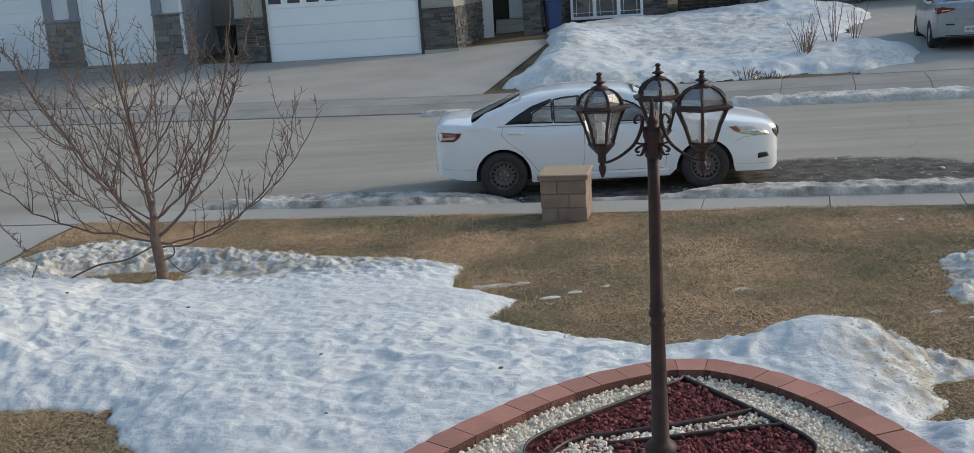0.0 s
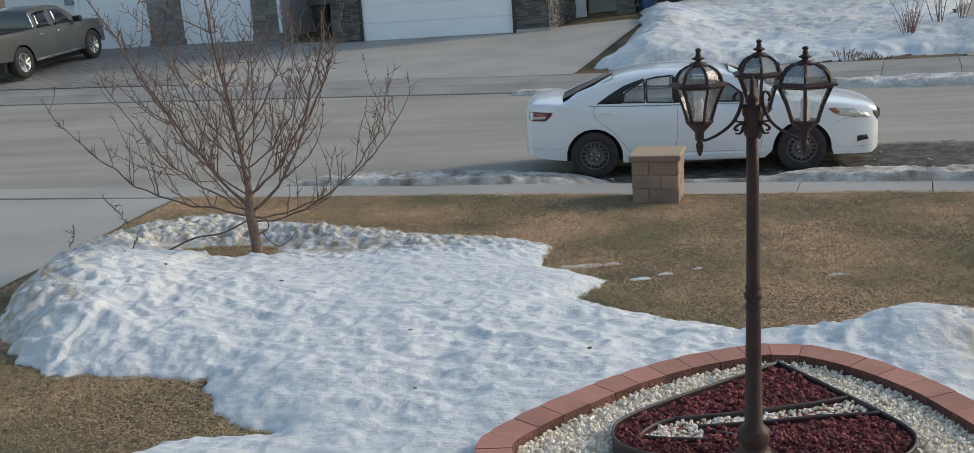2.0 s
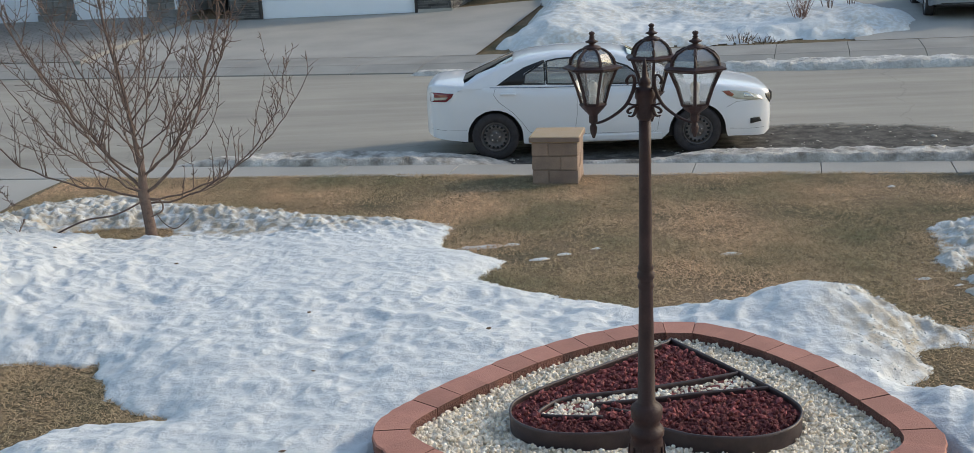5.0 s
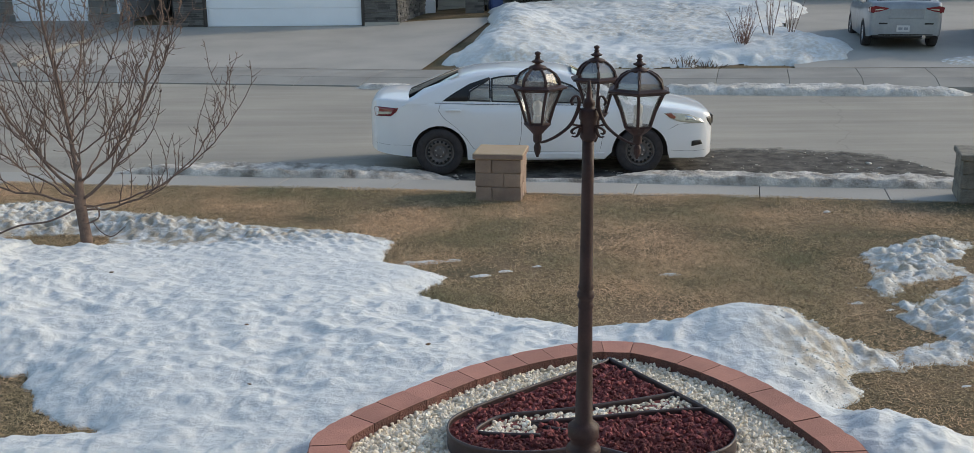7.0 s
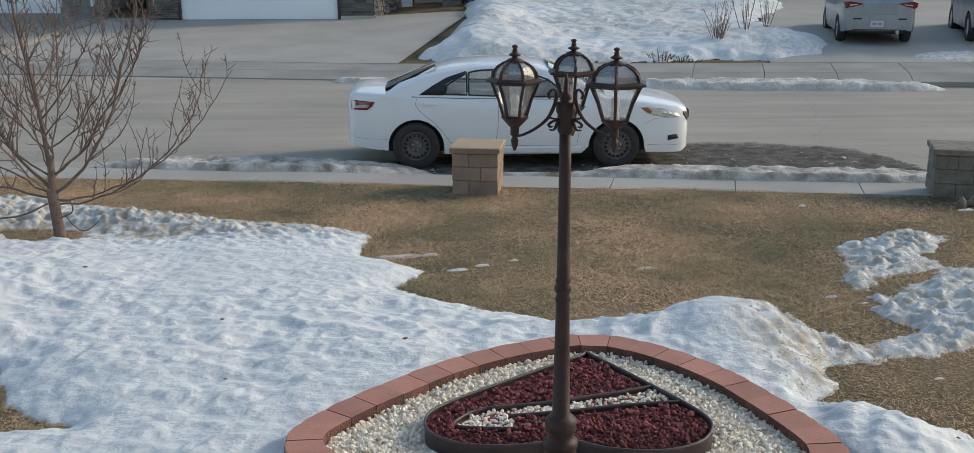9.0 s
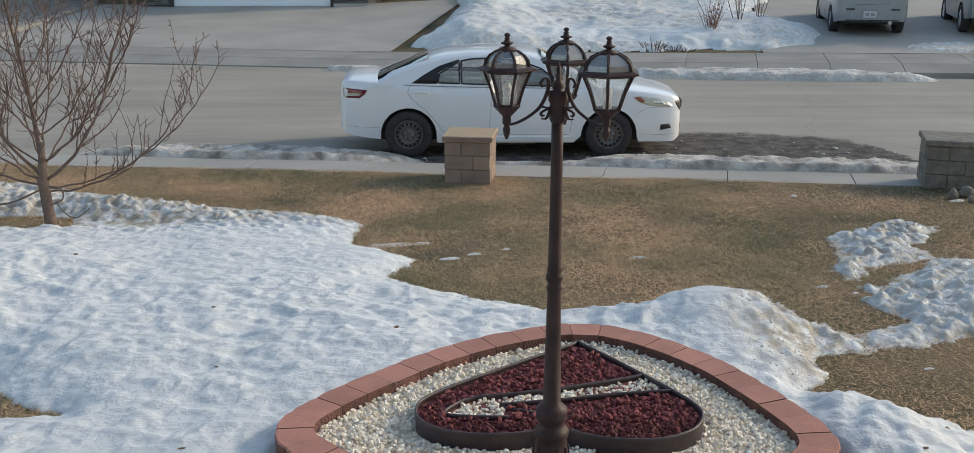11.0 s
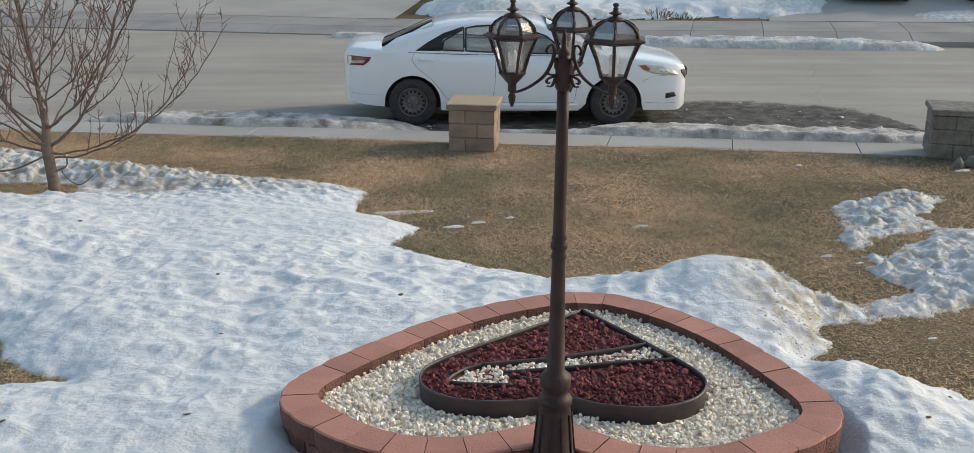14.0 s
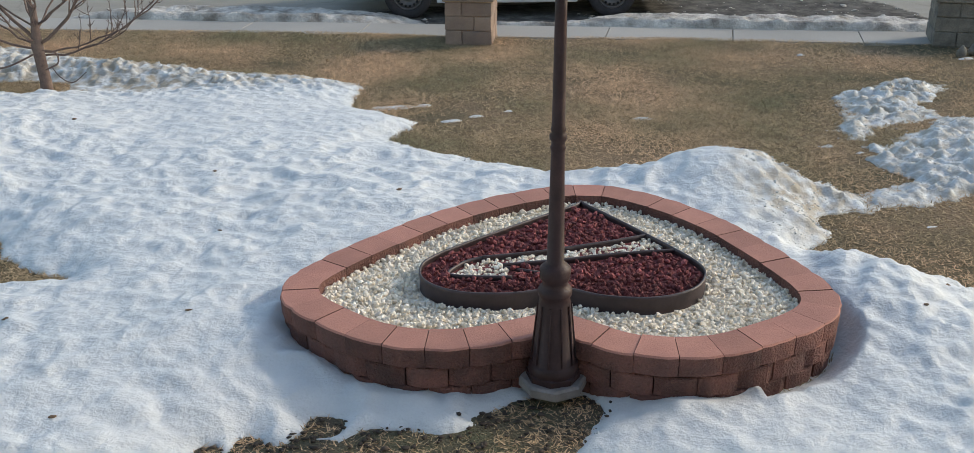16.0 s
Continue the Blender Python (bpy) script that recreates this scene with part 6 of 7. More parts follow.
silver_sedan(10.62, 25.35, float(yard_z(10.6, 26.2)) + 0.01, 78)

TRUCK = dict(length=5.9, width=2.0, wheel_r=0.46, arch=0.53, axles=(1.2, 4.95), roof_top=1.9,
             plan=[0.93, 0.95, 0.965, 0.98, 1.0, 1.0, 0.99, 0.96, 0.92, 0.86, 0.80],
             deck=([0, 0.03, 1.9, 2.0, 4.3, 4.6, 5.6, 5.8, 5.9], [1.33, 1.35, 1.35, 1.3, 1.28, 1.30, 1.24, 1.15, 0.85]),
             belt=([1.9, 4.4], [1.30, 1.25]),
             sill=([0, 0.5, 2.0, 4.2, 5.9], [0.62, 0.58, 0.48, 0.48, 0.5]), tumble=0.2,
             roof=([1.95, 2.0, 2.15, 2.5, 3.2, 3.6, 3.9, 4.2, 4.5], [1.35, 1.7, 1.88, 1.92, 1.92, 1.88, 1.75, 1.53, 1.28]))


def pickup(x, y, z, rz):
    car = thing("pickup_truck", x, y, z, "dark grey crew-cab pickup truck with bright wheels on a paver driveway", "truck", rz)
    sh = Shell(TRUCK)
    sh.build(car, CARGREY)
    for near in (-1, 1):
        for cx in TRUCK["axles"]:
            spoke_wheel(car, cx, near * (1.0 - 0.14), 0.46, 0.46, 0.27, CHROME, near, "truck", 0.2)
        sh.panel("rear_door_glass", [(2.15, 1.34), (2.2, 1.76), (2.5, 1.8), (2.95, 1.8), (2.95, 1.32)], CARGLASS, car, near, 0.006)
        sh.panel("front_door_glass", [(3.05, 1.32), (3.05, 1.8), (3.5, 1.78), (3.8, 1.66), (4.15, 1.32)], CARGLASS, car, near, 0.006)
        sh.seam("door_seam", [(3.0, 1.3), (3.0, 0.55)], car, near=near)
        sh.seam("door_seam", [(2.05, 1.3), (2.05, 0.9), (2.2, 0.55)], car, near=near)
        sh.seam("door_seam", [(4.2, 1.26), (4.2, 0.55)], car, near=near)
        sh.panel("chrome_pillar", [(1.98, 1.33), (2.02, 1.8), (2.08, 1.82), (2.06, 1.33)], CHROME, car, near, 0.008)
        sh.panel("door_handle", [(2.2, 1.13), (2.2, 1.17), (2.4, 1.17), (2.4, 1.13)], CHROME, car, near, 0.03)
        sh.panel("door_handle", [(3.1, 1.13), (3.1, 1.17), (3.3, 1.17), (3.3, 1.13)], CHROME, car, near, 0.03)
        sh.panel("head_lamp", [(5.62, 0.98), (5.6, 1.16), (5.78, 1.12), (5.84, 1.0)], LAMPLENS, car, near, 0.006)
        sh.panel("running_board", [(1.75, 0.42), (1.75, 0.48), (4.35, 0.48), (4.35, 0.42)], CHROME, car, near, 0.08)
        bm = boxed(3.95, 4.12, near * 1.13 - 0.13, near * 1.13 + 0.13, 1.3, 1.48, 0.03)
        part("wing_mirror", bm, DARK, car)
    car_glass(car, "windscreen", [(4.42, -0.75, 1.33), (4.42, 0.75, 1.33), (3.72, 0.66, 1.85), (3.72, -0.66, 1.85)], 0.04)
    part("bed_liner", boxed(0.12, 1.86, -0.82, 0.82, 1.372, 1.385), DARK, car)
    return car


pickup(-18.27, 27.98, 0.30, 85.7).matrix_world = pose(-18.27, 27.98, 0.30, 0, -2.6, 85.7)

VAN = dict(length=4.6, width=1.84, wheel_r=0.35, arch=0.41, axles=(0.95, 3.65), roof_top=1.68,
           plan=[0.82, 0.89, 0.93, 0.965, 0.99, 1.0, 0.97, 0.92, 0.84, 0.72, 0.6],
           deck=([0, 0.03, 0.1, 0.9, 3.1, 3.4, 4.2, 4.45, 4.6], [1.0, 1.1, 1.12, 1.08, 1.05, 1.06, 0.96, 0.85, 0.6]), belt=([0.1, 3.6], [1.1, 1.03]),
           sill=([0, 0.5, 1.5, 3.2, 4.6], [0.42, 0.36, 0.28, 0.28, 0.3]), tumble=0.2,
           roof=([0.1, 0.3, 0.6, 1.2, 2.0, 2.5, 2.9, 3.3, 3.55], [1.12, 1.5, 1.64, 1.69, 1.69, 1.64, 1.48, 1.22, 1.04]))


def crossover(x, y, z, rz):
    car = thing("silver_crossover", x, y, z, "silver crossover car parked on a driveway beside a sedan", "car", rz)
    sh = Shell(VAN)
    sh.build(car, CARSILVER)
    for near in (-1, 1):
        for cx in VAN["axles"]:
            spoke_wheel(car, cx, near * (0.92 - 0.12), 0.35, 0.35, 0.22, CHROME, near, "alloy")
        sh.panel("side_glass", [(0.75, 1.14), (0.9, 1.45), (1.6, 1.57), (2.3, 1.56), (2.7, 1.45), (3.15, 1.09)], CARGLASS, car, near, 0.005)
        sh.panel("tail_lamp", [(0.03, 0.95), (0.03, 1.1), (0.3, 1.08), (0.25, 0.95)], REDLENS, car, near, 0.008, "red tail lamp")
    return car


crossover(13.75, 25.0, float(yard_z(13.8, 26.0)) + 0.01, 74)

# ---- houses across the street ----
def boards(parent, x0, x1, y, z0, z1, mat, rise=0.16, name="siding_board"):
    """Lap siding on a wall that faces the street."""
    me = None
    n = int((z1 - z0) / rise)
    for k in range(n):
        if me is None:
            bm = bmesh.new()
            v = [bm.verts.new(p) for p in ((0, -0.022, 0), (x1 - x0, -0.022, 0), (x1 - x0, -0.006, rise), (0, -0.006, rise), (0, 0, 0), (x1 - x0, 0, 0))]
            bm.faces.new((v[0], v[1], v[2], v[3]))
            bm.faces.new((v[4], v[5], v[1], v[0]))
            ob = part(name, bm, mat, parent)
            me = ob.data
        else:
            ob = new(name, me)
            ob.parent = parent
        ob.matrix_basis = Matrix.Translation((x0, y, z0 + k * rise))


def ledge(parent, a, b, z0, z1, mat, seed, course=0.075, length=0.3, name="stone_veneer", depth=0.05):
    """Stacked ledge stone along a wall line from a to b, each stone with its own depth."""
    rng = random.Random(seed)
    ax, ay = a
    bx, by = b
    run = math.hypot(bx - ax, by - ay)
    ux, uy = (bx - ax) / run, (by - ay) / run
    nx, ny = uy, -ux
    vs, fs = [], []
    z = z0
    while z < z1 - 0.02:
        h = min(rng.uniform(0.7, 1.3) * course, z1 - z)
        s = 0.0
        while s < run - 0.01:
            w = min(rng.uniform(0.5, 1.5) * length, run - s)
            d = rng.uniform(0.3, 1.0) * depth
            o = len(vs)
            for dd in (0.0, d):
                for ss, zz in ((s + 0.004, z + 0.004), (s + w - 0.004, z + 0.004), (s + w - 0.004, z + h - 0.004), (s + 0.004, z + h - 0.004)):
                    vs.append((ax + ux * ss + nx * dd, ay + uy * ss + ny * dd, zz))
            fs += [(o + 4, o + 5, o + 6, o + 7), (o, o + 1, o + 5, o + 4), (o + 1, o + 2, o + 6, o + 5), (o + 2, o + 3, o + 7, o + 6), (o + 3, o, o + 4, o + 7)]
            s += w
        z += h
    return tagged(mesh_part(name, vs, fs, mat, parent), kind="stuff")


def wall(parent, a, b, z0, z1, mat, thick=0.25, name="wall"):
    ax, ay = a
    bx, by = b
    run = math.hypot(bx - ax, by - ay)
    nx, ny = -(by - ay) / run * thick, (bx - ax) / run * thick
    bm = bmesh.new()
    lo = [bm.verts.new((x, y, z0)) for x, y in ((ax, ay), (bx, by), (bx + nx, by + ny), (ax + nx, ay + ny))]
    hi = [bm.verts.new((v.co.x, v.co.y, z1)) for v in lo]
    bm.faces.new(lo[::-1])
    bm.faces.new(hi)
    for k in range(4):
        bm.faces.new((lo[k], lo[(k + 1) % 4], hi[(k + 1) % 4], hi[k]))
    return part(name, bm, mat, parent)


def gable(parent, x0, x1, y0, y1, z, rise, mat):
    """A roof with its ridge along y, with eaves."""
    o, xm = 0.5, (x0 + x1) / 2
    v = []
    for y in (y0 - o, y1 + o):
        v += [(x0 - o, y, z - 0.12), (xm, y, z + rise), (x1 + o, y, z - 0.12), (x1 + o, y, z - 0.32), (xm, y, z + rise - 0.2), (x0 - o, y, z - 0.32)]
    f = [tuple(range(6)), tuple(range(11, 5, -1))] + [(k, k + 6, (k + 1) % 6 + 6, (k + 1) % 6) for k in range(6)]
    return mesh_part("roof", v, f, mat, parent)


def garage_door(parent, x0, x1, y, z0, z1, windows, mat, sections=4, cols=8):
    door = part("garage_door", boxed(x0, x1, y - 0.01, y + 0.06, z0, z1), mat, parent, "white sectional garage door")
    hs = (z1 - z0) / sections
    for k in range(sections):
        part("door_section", boxed(x0 + 0.004, x1 - 0.004, y - 0.035, y - 0.011, z0 + k * hs + 0.005, z0 + (k + 1) * hs - 0.005, 0.004), mat, door)
    w = (x1 - x0) / cols
    if windows:
        for k in range(cols):
            cx = x0 + (k + 0.5) * w
            zt = z1 - 0.1
            part("door_window", boxed(cx - 0.23, cx + 0.23, y - 0.047, y - 0.034, zt - 0.33, zt, 0.006), mat, door)
            part("pane", boxed(cx - 0.2, cx + 0.2, y - 0.052, y - 0.046, zt - 0.3, zt - 0.03), PANE, door)
    else:
        for k in range(sections):
            for c in range(cols):
                cx = x0 + (c + 0.5) * w
                part("raised_panel", boxed(cx - w * 0.42, cx + w * 0.42, y - 0.045, y - 0.034, z0 + k * hs + 0.12, z0 + (k + 1) * hs - 0.12, 0.008), mat, door)
    return door


# middle house with the double garage
H2 = thing("house", -4.0, 33.85, 0.4, "greige sided house with dark ledge stone and white double garage", "house")
H2.matrix_world = Matrix.Identity(4)
wall(H2, (-9.2, 33.87), (-8.24, 33.87), 0.3, 4.6, SIDING)
wall(H2, (-3.24, 33.87), (-2.2, 33.87), 0.3, 4.6, SIDING)
wall(H2, (-8.24, 33.87), (-3.24, 33.87), 2.78, 4.6, SIDING)
boards(H2, -9.2, -8.24, 33.87, 1.98, 4.5, SIDING)
boards(H2, -3.24, -2.2, 33.87, 1.95, 4.5, SIDING)
boards(H2, -8.24, -3.24, 33.87, 2.80, 4.5, SIDING)
ledge(H2, (-9.2, 33.86), (-8.27, 33.86), 0.45, 1.94, LEDGE, 1)
ledge(H2, (-3.21, 33.86), (-2.2, 33.86), 0.58, 1.9, LEDGE, 2)
part("stone_sill", boxed(-9.22, -8.26, 33.78, 33.87, 1.94, 1.985, 0.008), GREYTRIM, H2)
part("stone_sill", boxed(-3.22, -2.17, 33.78, 33.87, 1.90, 1.945, 0.008), GREYTRIM, H2)
part("footing", boxed(-3.2, -2.1, 33.75, 33.95, 0.3, 0.6), CONCRETE, H2)
garage_door(H2, -8.18, -3.30, 33.93, 0.50, 2.72, True, DOORWHITE)
for x0, x1, z0, z1 in ((-8.27, -8.18, 0.45, 2.80), (-3.30, -3.21, 0.45, 2.80), (-8.18, -3.30, 2.72, 2.80)):
    part("door_trim", boxed(x0, x1, 33.80, 33.95, z0, z1), BROWNDOOR, H2, "dark brown garage door trim")
wall(H2, (-2.2, 33.87), (-1.42, 37.9), 0.4, 4.6, SIDING)
ledge(H2, (-2.19, 33.86), (-1.41, 37.9), 0.55, 1.9, LEDGE, 3)
part("entry_column", boxed(-1.5, -1.12, 37.45, 37.8, 0.5, 3.9, 0.01), DOORWHITE, H2, "white entry column")
wall(H2, (-1.45, 40.3), (0.7, 40.3), 0.4, 4.6, BROWNDOOR)
for k in range(3):
    part("step", boxed(-1.1, 0.5, 38.9 + 0.3 * k, 40.3, 0.5, 0.75 + 0.17 * k), CONCRETE, H2)
entry = part("front_door", boxed(-0.62, 0.28, 40.18, 40.27, 1.1, 3.15, 0.01), DOORWHITE, H2, "white front door")
part("pane", boxed(-0.35, 0.02, 40.165, 40.178, 1.9, 3.0), PANE, entry)
part("stone_column", boxed(-0.05, 0.52, 36.05, 36.6, 0.5, 4.2), LEDGE, H2)
ledge(H2, (-0.06, 36.04), (0.53, 36.04), 0.5, 4.2, LEDGE, 4)
ledge(H2, (0.53, 36.04), (0.53, 36.6), 0.5, 4.2, LEDGE, 5)
wall(H2, (0.6, 39.0), (5.1, 39.0), 0.4, 4.6, LEDGE)
for a, b, z0, z1, sd in (((0.6, 38.99), (1.6, 38.99), 0.4, 3.6, 6), ((4.24, 38.99), (5.1, 38.99), 0.4, 3.6, 7), ((1.6, 38.99), (4.24, 38.99), 0.4, 0.96, 8), ((1.6, 38.99), (4.24, 38.99), 2.18, 3.6, 9)):
    ledge(H2, a, b, z0, z1, LEDGE, sd)
win = part("window", boxed(1.64, 4.20, 38.93, 39.0, 0.99, 2.14), PANE, H2, "white-framed three-pane window")
for x0, x1, z0, z1 in ((1.62, 4.22, 0.96, 1.06), (1.62, 4.22, 2.07, 2.17), (1.62, 1.72, 1.06, 2.07), (4.12, 4.22, 1.06, 2.07), (2.42, 2.55, 1.06, 2.07), (3.28, 3.41, 1.06, 2.07)):
    part("window_frame", boxed(x0, x1, 38.88, 38.95, z0, z1, 0.008), DOORWHITE, win)
for cx in (2.07, 2.915, 3.765):
    for x0, x1, z0, z1 in ((cx - 0.24, cx - 0.225, 1.1, 2.03), (cx + 0.225, cx + 0.24, 1.1, 2.03), (cx - 0.34, cx + 0.34, 1.92, 1.935), (cx - 0.34, cx + 0.34, 1.19, 1.205)):
        part("muntin", boxed(x0, x1, 38.922, 38.93, z0, z1), DOORWHITE, win)
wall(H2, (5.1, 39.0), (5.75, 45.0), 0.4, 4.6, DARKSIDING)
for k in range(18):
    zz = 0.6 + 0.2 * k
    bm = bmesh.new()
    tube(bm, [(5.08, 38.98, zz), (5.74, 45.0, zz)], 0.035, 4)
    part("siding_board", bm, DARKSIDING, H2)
wall(H2, (-9.18, 45), (-9.18, 34.14), 0.3, 4.6, SIDING)
wall(H2, (5.7, 46.0), (-9.2, 46.0), 0.3, 4.6, SIDING)
gable(H2, -9.3, -2.1, 33.87, 46, 4.6, 2.2, ROOF)
gable(H2, -2.1, 5.7, 38.4, 46, 4.6, 2.0, ROOF)
part("porch_ceiling", boxed(-2.2, 0.7, 36.0, 40.4, 4.2, 4.32), DOORWHITE, H2)

# pale house with two single garage doors
H1 = thing("house", 0, 0, 0, "pale stucco house with grey trim and white garage doors", "house")
FY = 35.2
for x0, x1, z0, z1 in ((-21.2, -18.62, 0.4, 5.2), (-16.02, -14.78, 0.4, 5.2), (-12.34, -11.3, 0.4, 5.2), (-18.62, -16.02, 3.2, 5.2), (-14.78, -12.34, 3.2, 5.2)):
    wall(H1, (x0, FY), (x1, FY), z0, z1, LIGHTWALL)
wall(H1, (-11.32, FY + 0.26), (-11.32, 46), 0.3, 5.2, LIGHTWALL)
wall(H1, (-21.18, 46), (-21.18, FY + 0.26), 0.3, 5.2, LIGHTWALL)
for x0, x1 in ((-18.55, -16.1), (-14.7, -12.42)):
    garage_door(H1, x0, x1, FY + 0.08, 0.60, 3.0, False, DOORWHITE, 5, 4)
    for a, b in ((x0 - 0.08, x0), (x1, x1 + 0.08)):
        part("door_trim", boxed(a, b, FY - 0.03, FY + 0.1, 0.55, 3.2), DOORWHITE, H1)
    part("door_trim", boxed(x0, x1, FY - 0.03, FY + 0.1, 3.0, 3.2), DOORWHITE, H1)
    # grey arched surround
    for a, b in ((x0 - 0.42, x0 - 0.1), (x1 + 0.1, x1 + 0.42)):
        part("surround_post", boxed(a, b, FY - 0.07, FY, 2.2, 3.25, 0.01), GREYTRIM, H1)
    bm = bmesh.new()
    arc = [(x0 - 0.42 + (x1 - x0 + 0.84) * k / 12, 3.22 + 0.22 * math.sin(math.pi * k / 12)) for k in range(13)]
    lo = [bm.verts.new((x, FY - 0.07, z)) for x, z in arc]
    hi = [bm.verts.new((x, FY - 0.07, z + 0.33)) for x, z in arc]
    lb = [bm.verts.new((x, FY + 0.0, z)) for x, z in arc]
    hb = [bm.verts.new((x, FY + 0.0, z + 0.33)) for x, z in arc]
    for k in range(12):
        bm.faces.new((lo[k], lo[k + 1], hi[k + 1], hi[k]))
        bm.faces.new((lb[k], lb[k + 1], lo[k + 1], lo[k]))
        bm.faces.new((hi[k], hi[k + 1], hb[k + 1], hb[k]))
    part("surround_arch", bm, GREYTRIM, H1)


def cast_stones(parent, x0, x1, y, z0, z1, course, seed):
    rng = random.Random(seed)
    z = z0
    while z < z1 - 0.05:
        x = x0
        h = min(course, z1 - z)
        while x < x1 - 0.02:
            w = min(rng.uniform(0.3, 0.62), x1 - x)
            if x1 - x - w < 0.15:
                w = x1 - x
            part("cast_stone", boxed(x + 0.006, x + w - 0.006, y - rng.uniform(0.04, 0.07), y, z + 0.006, z + h - 0.006, 0.01), BIGSTONE, parent)
            x += w
        z += h


cast_stones(H1, -16.0, -14.8, FY, 0.85, 2.12, 0.21, 1)
cast_stones(H1, -12.32, -11.3, FY, 0.85, 2.16, 0.21, 2)
for x0, x1 in ((-16.05, -14.75), (-12.36, -11.25)):
    part("stone_cap", boxed(x0, x1, FY - 0.1, FY, 2.13 if x0 < -13 else 2.17, 2.22, 0.01), GREYTRIM, H1)
    part("footing", boxed(x0, x1, FY - 0.12, FY, 0.45, 0.84, 0.02), BIGSTONE, H1)
part("downpipe", boxed(-11.4, -11.28, FY - 0.09, FY - 0.005, 0.75, 4.5, 0.02), DOORWHITE, H1)
gable(H1, -21.3, -11.2, FY, 46, 5.2, 2.5, ROOF)
wall(None, (-11.28, 38.4), (-9.22, 38.4), 0.3, 3.6, SIDING, 0.12, "gap_wall")
tagged(bpy.data.objects["gap_wall"], "shaded grey wall closing the gap between houses", "wall", kind="structure")


def wheelie_bin(x, y, z, rz, mat, label):
    b = thing("wheelie_bin", x, y, z, label, "bin", rz)
    bm = lathe(bmesh.new(), [(0.30, 0.06), (0.40, 1.0), (0.42, 1.0), (0.42, 1.04)], 4)
    bmesh.ops.rotate(bm, verts=bm.verts, cent=(0, 0, 0), matrix=Matrix.Rotation(radians(45), 3, "Z"))
    bmesh.ops.bevel(bm, geom=[e for e in bm.edges if abs(e.verts[0].co.z - e.verts[1].co.z) > 0.5], offset=0.05, segments=2, affect="EDGES")
    part("bin_body", bm, mat, b)
    bm = boxed(-0.31, 0.31, -0.33, 0.31, 1.04, 1.1, 0.025)
    part("lid", bm, mat, b)
    for s in (-1, 1):
        bm = bmesh.new()
        tube(bm, [(s * 0.24, 0.26, 0.1), (s * 0.3, 0.26, 0.1)], 0.1, 12)
        part("bin_wheel", bm, TYRE, b)
    bm = bmesh.new()
    tube(bm, [(-0.22, 0.34, 1.0), (0.22, 0.34, 1.0)], 0.018, 6)
    part("handle", bm, mat, b)
    return b


wheelie_bin(-10.3, 36.6, float(yard_z(-10.3, 36.6)) - 0.03, 0, BINBLACK, "black wheelie bin standing between two houses")
wheelie_bin(0.95, 36.6, float(yard_z(0.95, 36.6)) - 0.02, 10, BINBLUE, "blue wheelie bin standing beside a stone column")

# slatted fence and the right-hand house
fence = thing("fence", 0, 0, 0, "dark horizontal-slat wooden fence between two houses", "fence")
for x0, x1 in ((5.9, 6.85), (6.95, 7.9)):
    for px in (x0, x1):
        part("post", boxed(px - 0.05, px + 0.05, 41.95, 42.05, 0.5, 2.75), FENCEWOOD, fence)
    for k in range(14):
        part("slat", boxed(x0 + 0.05, x1 - 0.05, 41.97, 42.0, 0.75 + k * 0.14, 0.75 + k * 0.14 + 0.115), FENCEWOOD, fence)
H3 = thing("house", 0, 0, 0, "dark brown stone-faced house with a brown garage", "house")
wall(H3, (8.0, 41.0), (12.5, 41.0), 0.4, 5.0, BROWNDOOR)
ledge(H3, (8.0, 40.99), (12.5, 40.99), 0.5, 3.4, LEDGE, 21, 0.09, 0.4)
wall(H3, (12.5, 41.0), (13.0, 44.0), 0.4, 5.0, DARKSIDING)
wall(H3, (13.0, 44.0), (16.0, 44.0), 0.4, 5.0, SIDING)
wall(H3, (16.0, 44.0), (16.2, 40.5), 0.4, 5.0, DOORWHITE)
wall(H3, (16.2, 40.5), (25.0, 40.5), 0.4, 5.0, DARKSIDING)
garage_door(H3, 17.0, 22.0, 40.4, 0.66, 2.9, False, BROWNDOOR)
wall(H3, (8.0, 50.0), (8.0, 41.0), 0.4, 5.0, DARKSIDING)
gable(H3, 8.0, 25.0, 41.0, 50, 5.0, 2.6, ROOF)

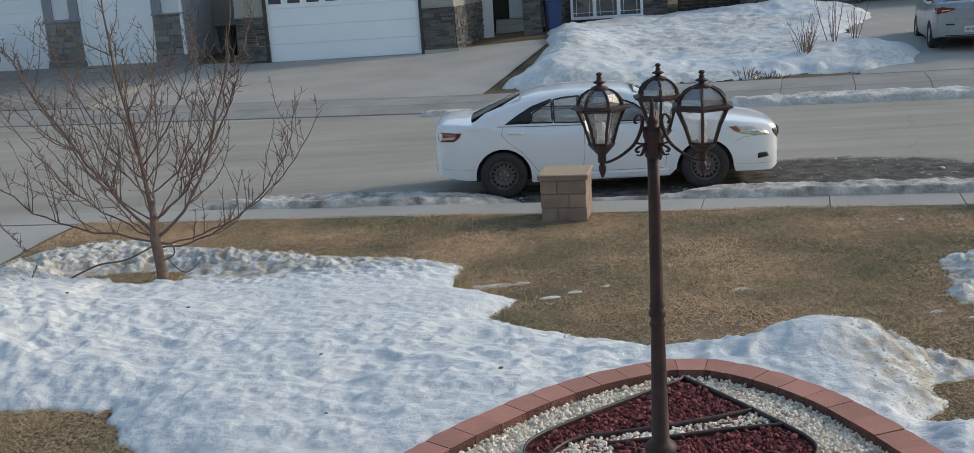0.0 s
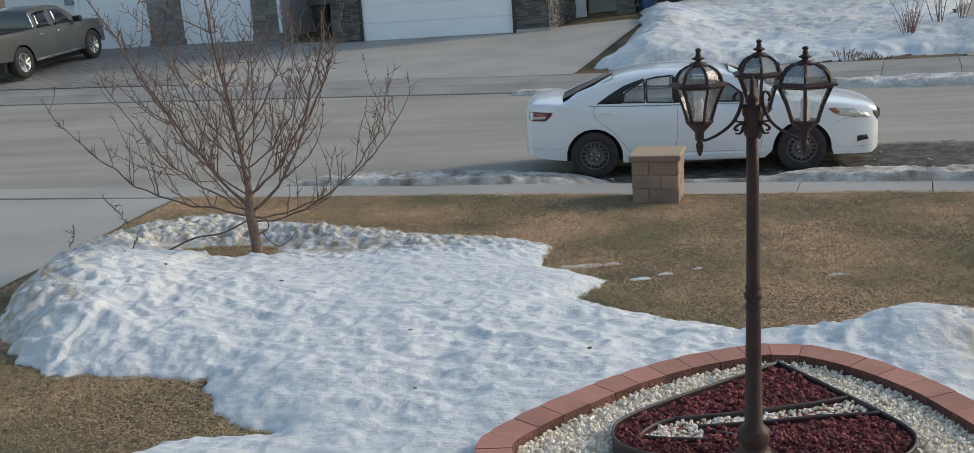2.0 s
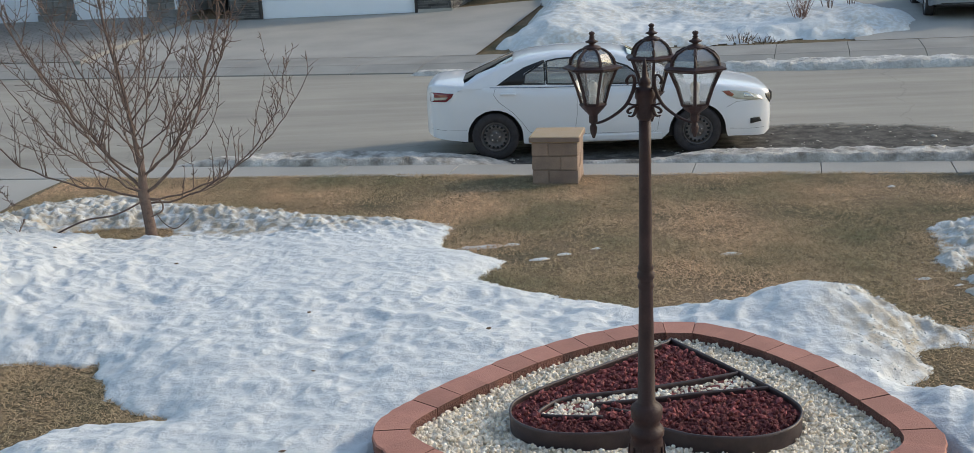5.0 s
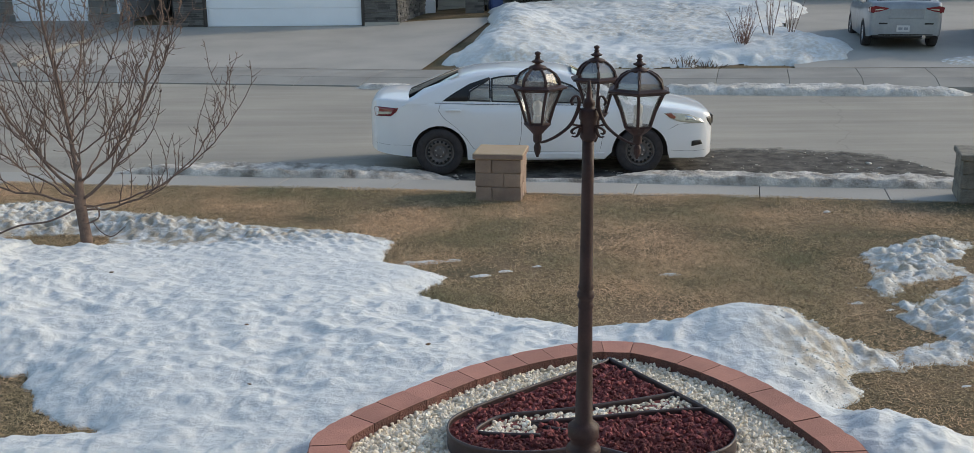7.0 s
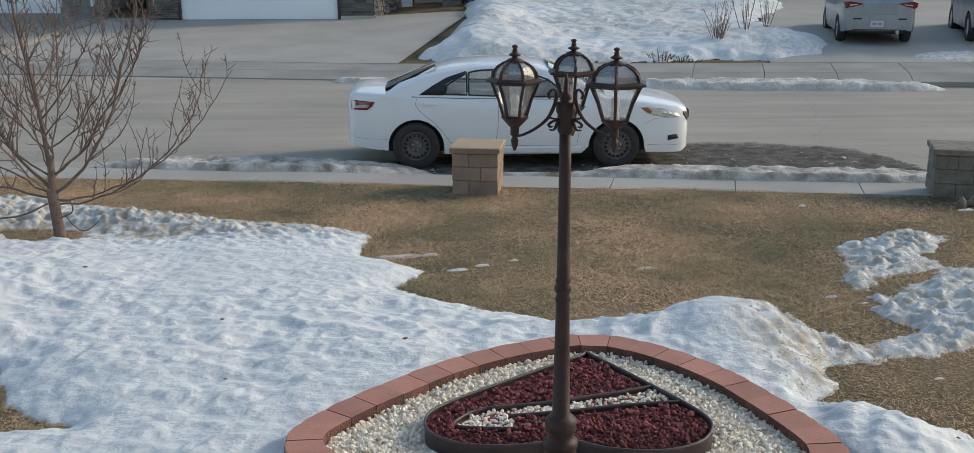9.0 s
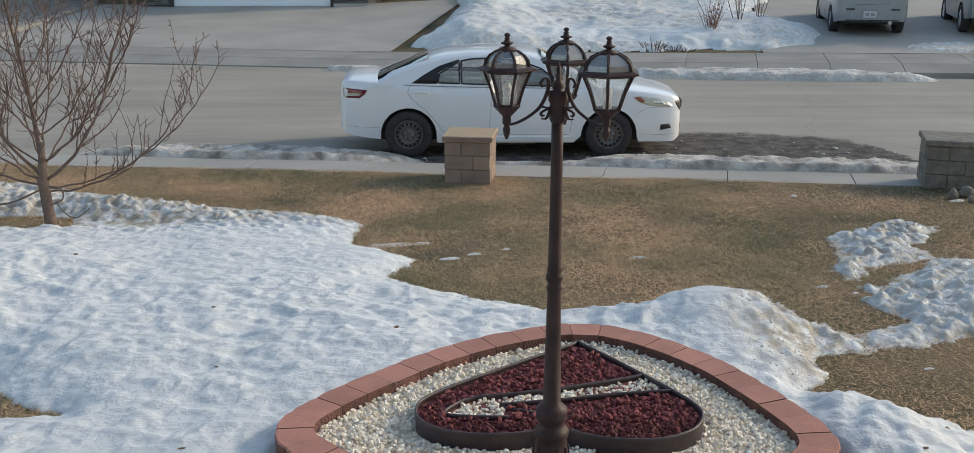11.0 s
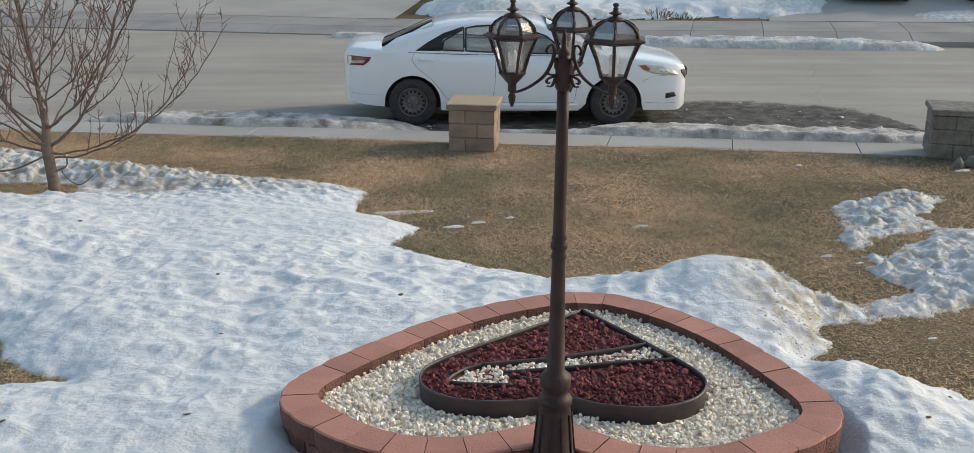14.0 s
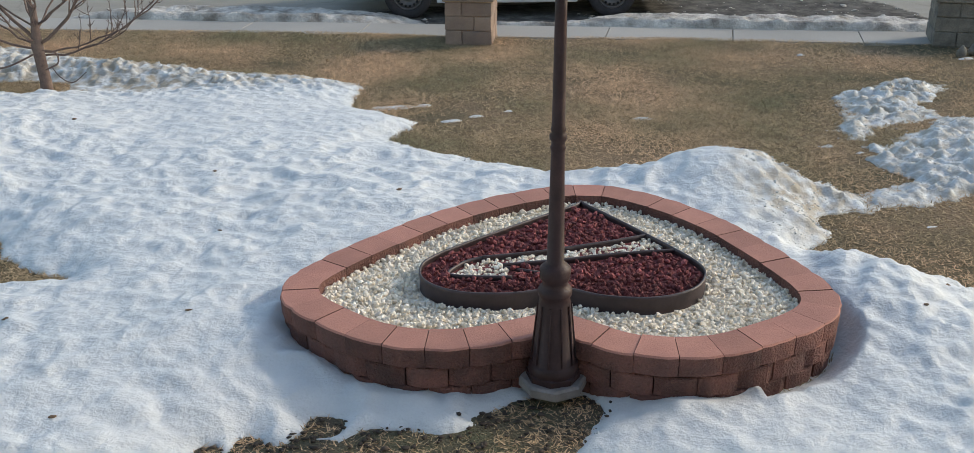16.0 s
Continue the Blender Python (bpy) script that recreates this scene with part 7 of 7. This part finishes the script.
# ---- the house behind the camera ----
home = wall(None, (9.0, -1.35), (-5.6, -1.35), 0.0, 6.2, SIDING, 0.3, "wall_home")
tagged(home, "plain pale wall of the viewer's house", "wall", kind="structure")

# ---- dead grass ----
def blades(name, label, count, x0, x1, y0, y1, seed, high):
    rng = np.random.RandomState(seed)
    x, y = rng.uniform(x0, x1, count), rng.uniform(y0, y1, count)
    i = np.clip(((y - NEAR_Y) / STEP).astype(int), 0, len(YS) - 1)
    j = np.clip(((x + 6.2) / STEP).astype(int), 0, len(XS) - 1)
    thin = fbm(x, y, 0.9, 3, 0.5, 17)
    ok = (y < lawn_edge(x)) & (DEPTH[i, j] < 0.012) & (inside(x, y, BED) < 0) & (x > -5.7) & (rng.uniform(size=count) < (0.65 + 0.8 * thin) * np.where(y > 5, np.interp(x + 0.25 * (9.5 - y), [2.9, 3.8], [1, 0.45]), 1))
    x, y = x[ok], y[ok]
    n = len(x)
    a, h = rng.uniform(0, 6.28, n), rng.uniform(0.15, 1.0, n) ** 2 * high
    lean = rng.uniform(0.8, 2.6, n) * high
    w = rng.uniform(0.0022, 0.0045, n)
    z = lawn_z(x, y) + 0.008
    p = np.stack([x - w * np.sin(a), y + w * np.cos(a), z], -1)
    q = np.stack([x + w * np.sin(a), y - w * np.cos(a), z], -1)
    t = np.stack([x + lean * np.cos(a), y + lean * np.sin(a), z + h], -1)
    co = np.stack([p, q, t], 1).reshape(-1, 3)
    me = bpy.data.meshes.new(name)
    me.vertices.add(3 * n)
    me.vertices.foreach_set("co", co.ravel())
    me.loops.add(3 * n)
    me.loops.foreach_set("vertex_index", np.arange(3 * n))
    me.polygons.add(n)
    me.polygons.foreach_set("loop_start", np.arange(0, 3 * n, 3))
    me.update(calc_edges=True)
    me.materials.append(BLADES)
    return tagged(new(name, me), label, "grass", kind="stuff")


blades("grass", "short matted dead brown grass blades", 1000000, -5.7, 7.5, 6.8, 13.2, 1, 0.026)
blades("grass", "short matted dead brown grass blades", 420000, -5.7, 5.2, 2.6, 6.8, 2, 0.022)
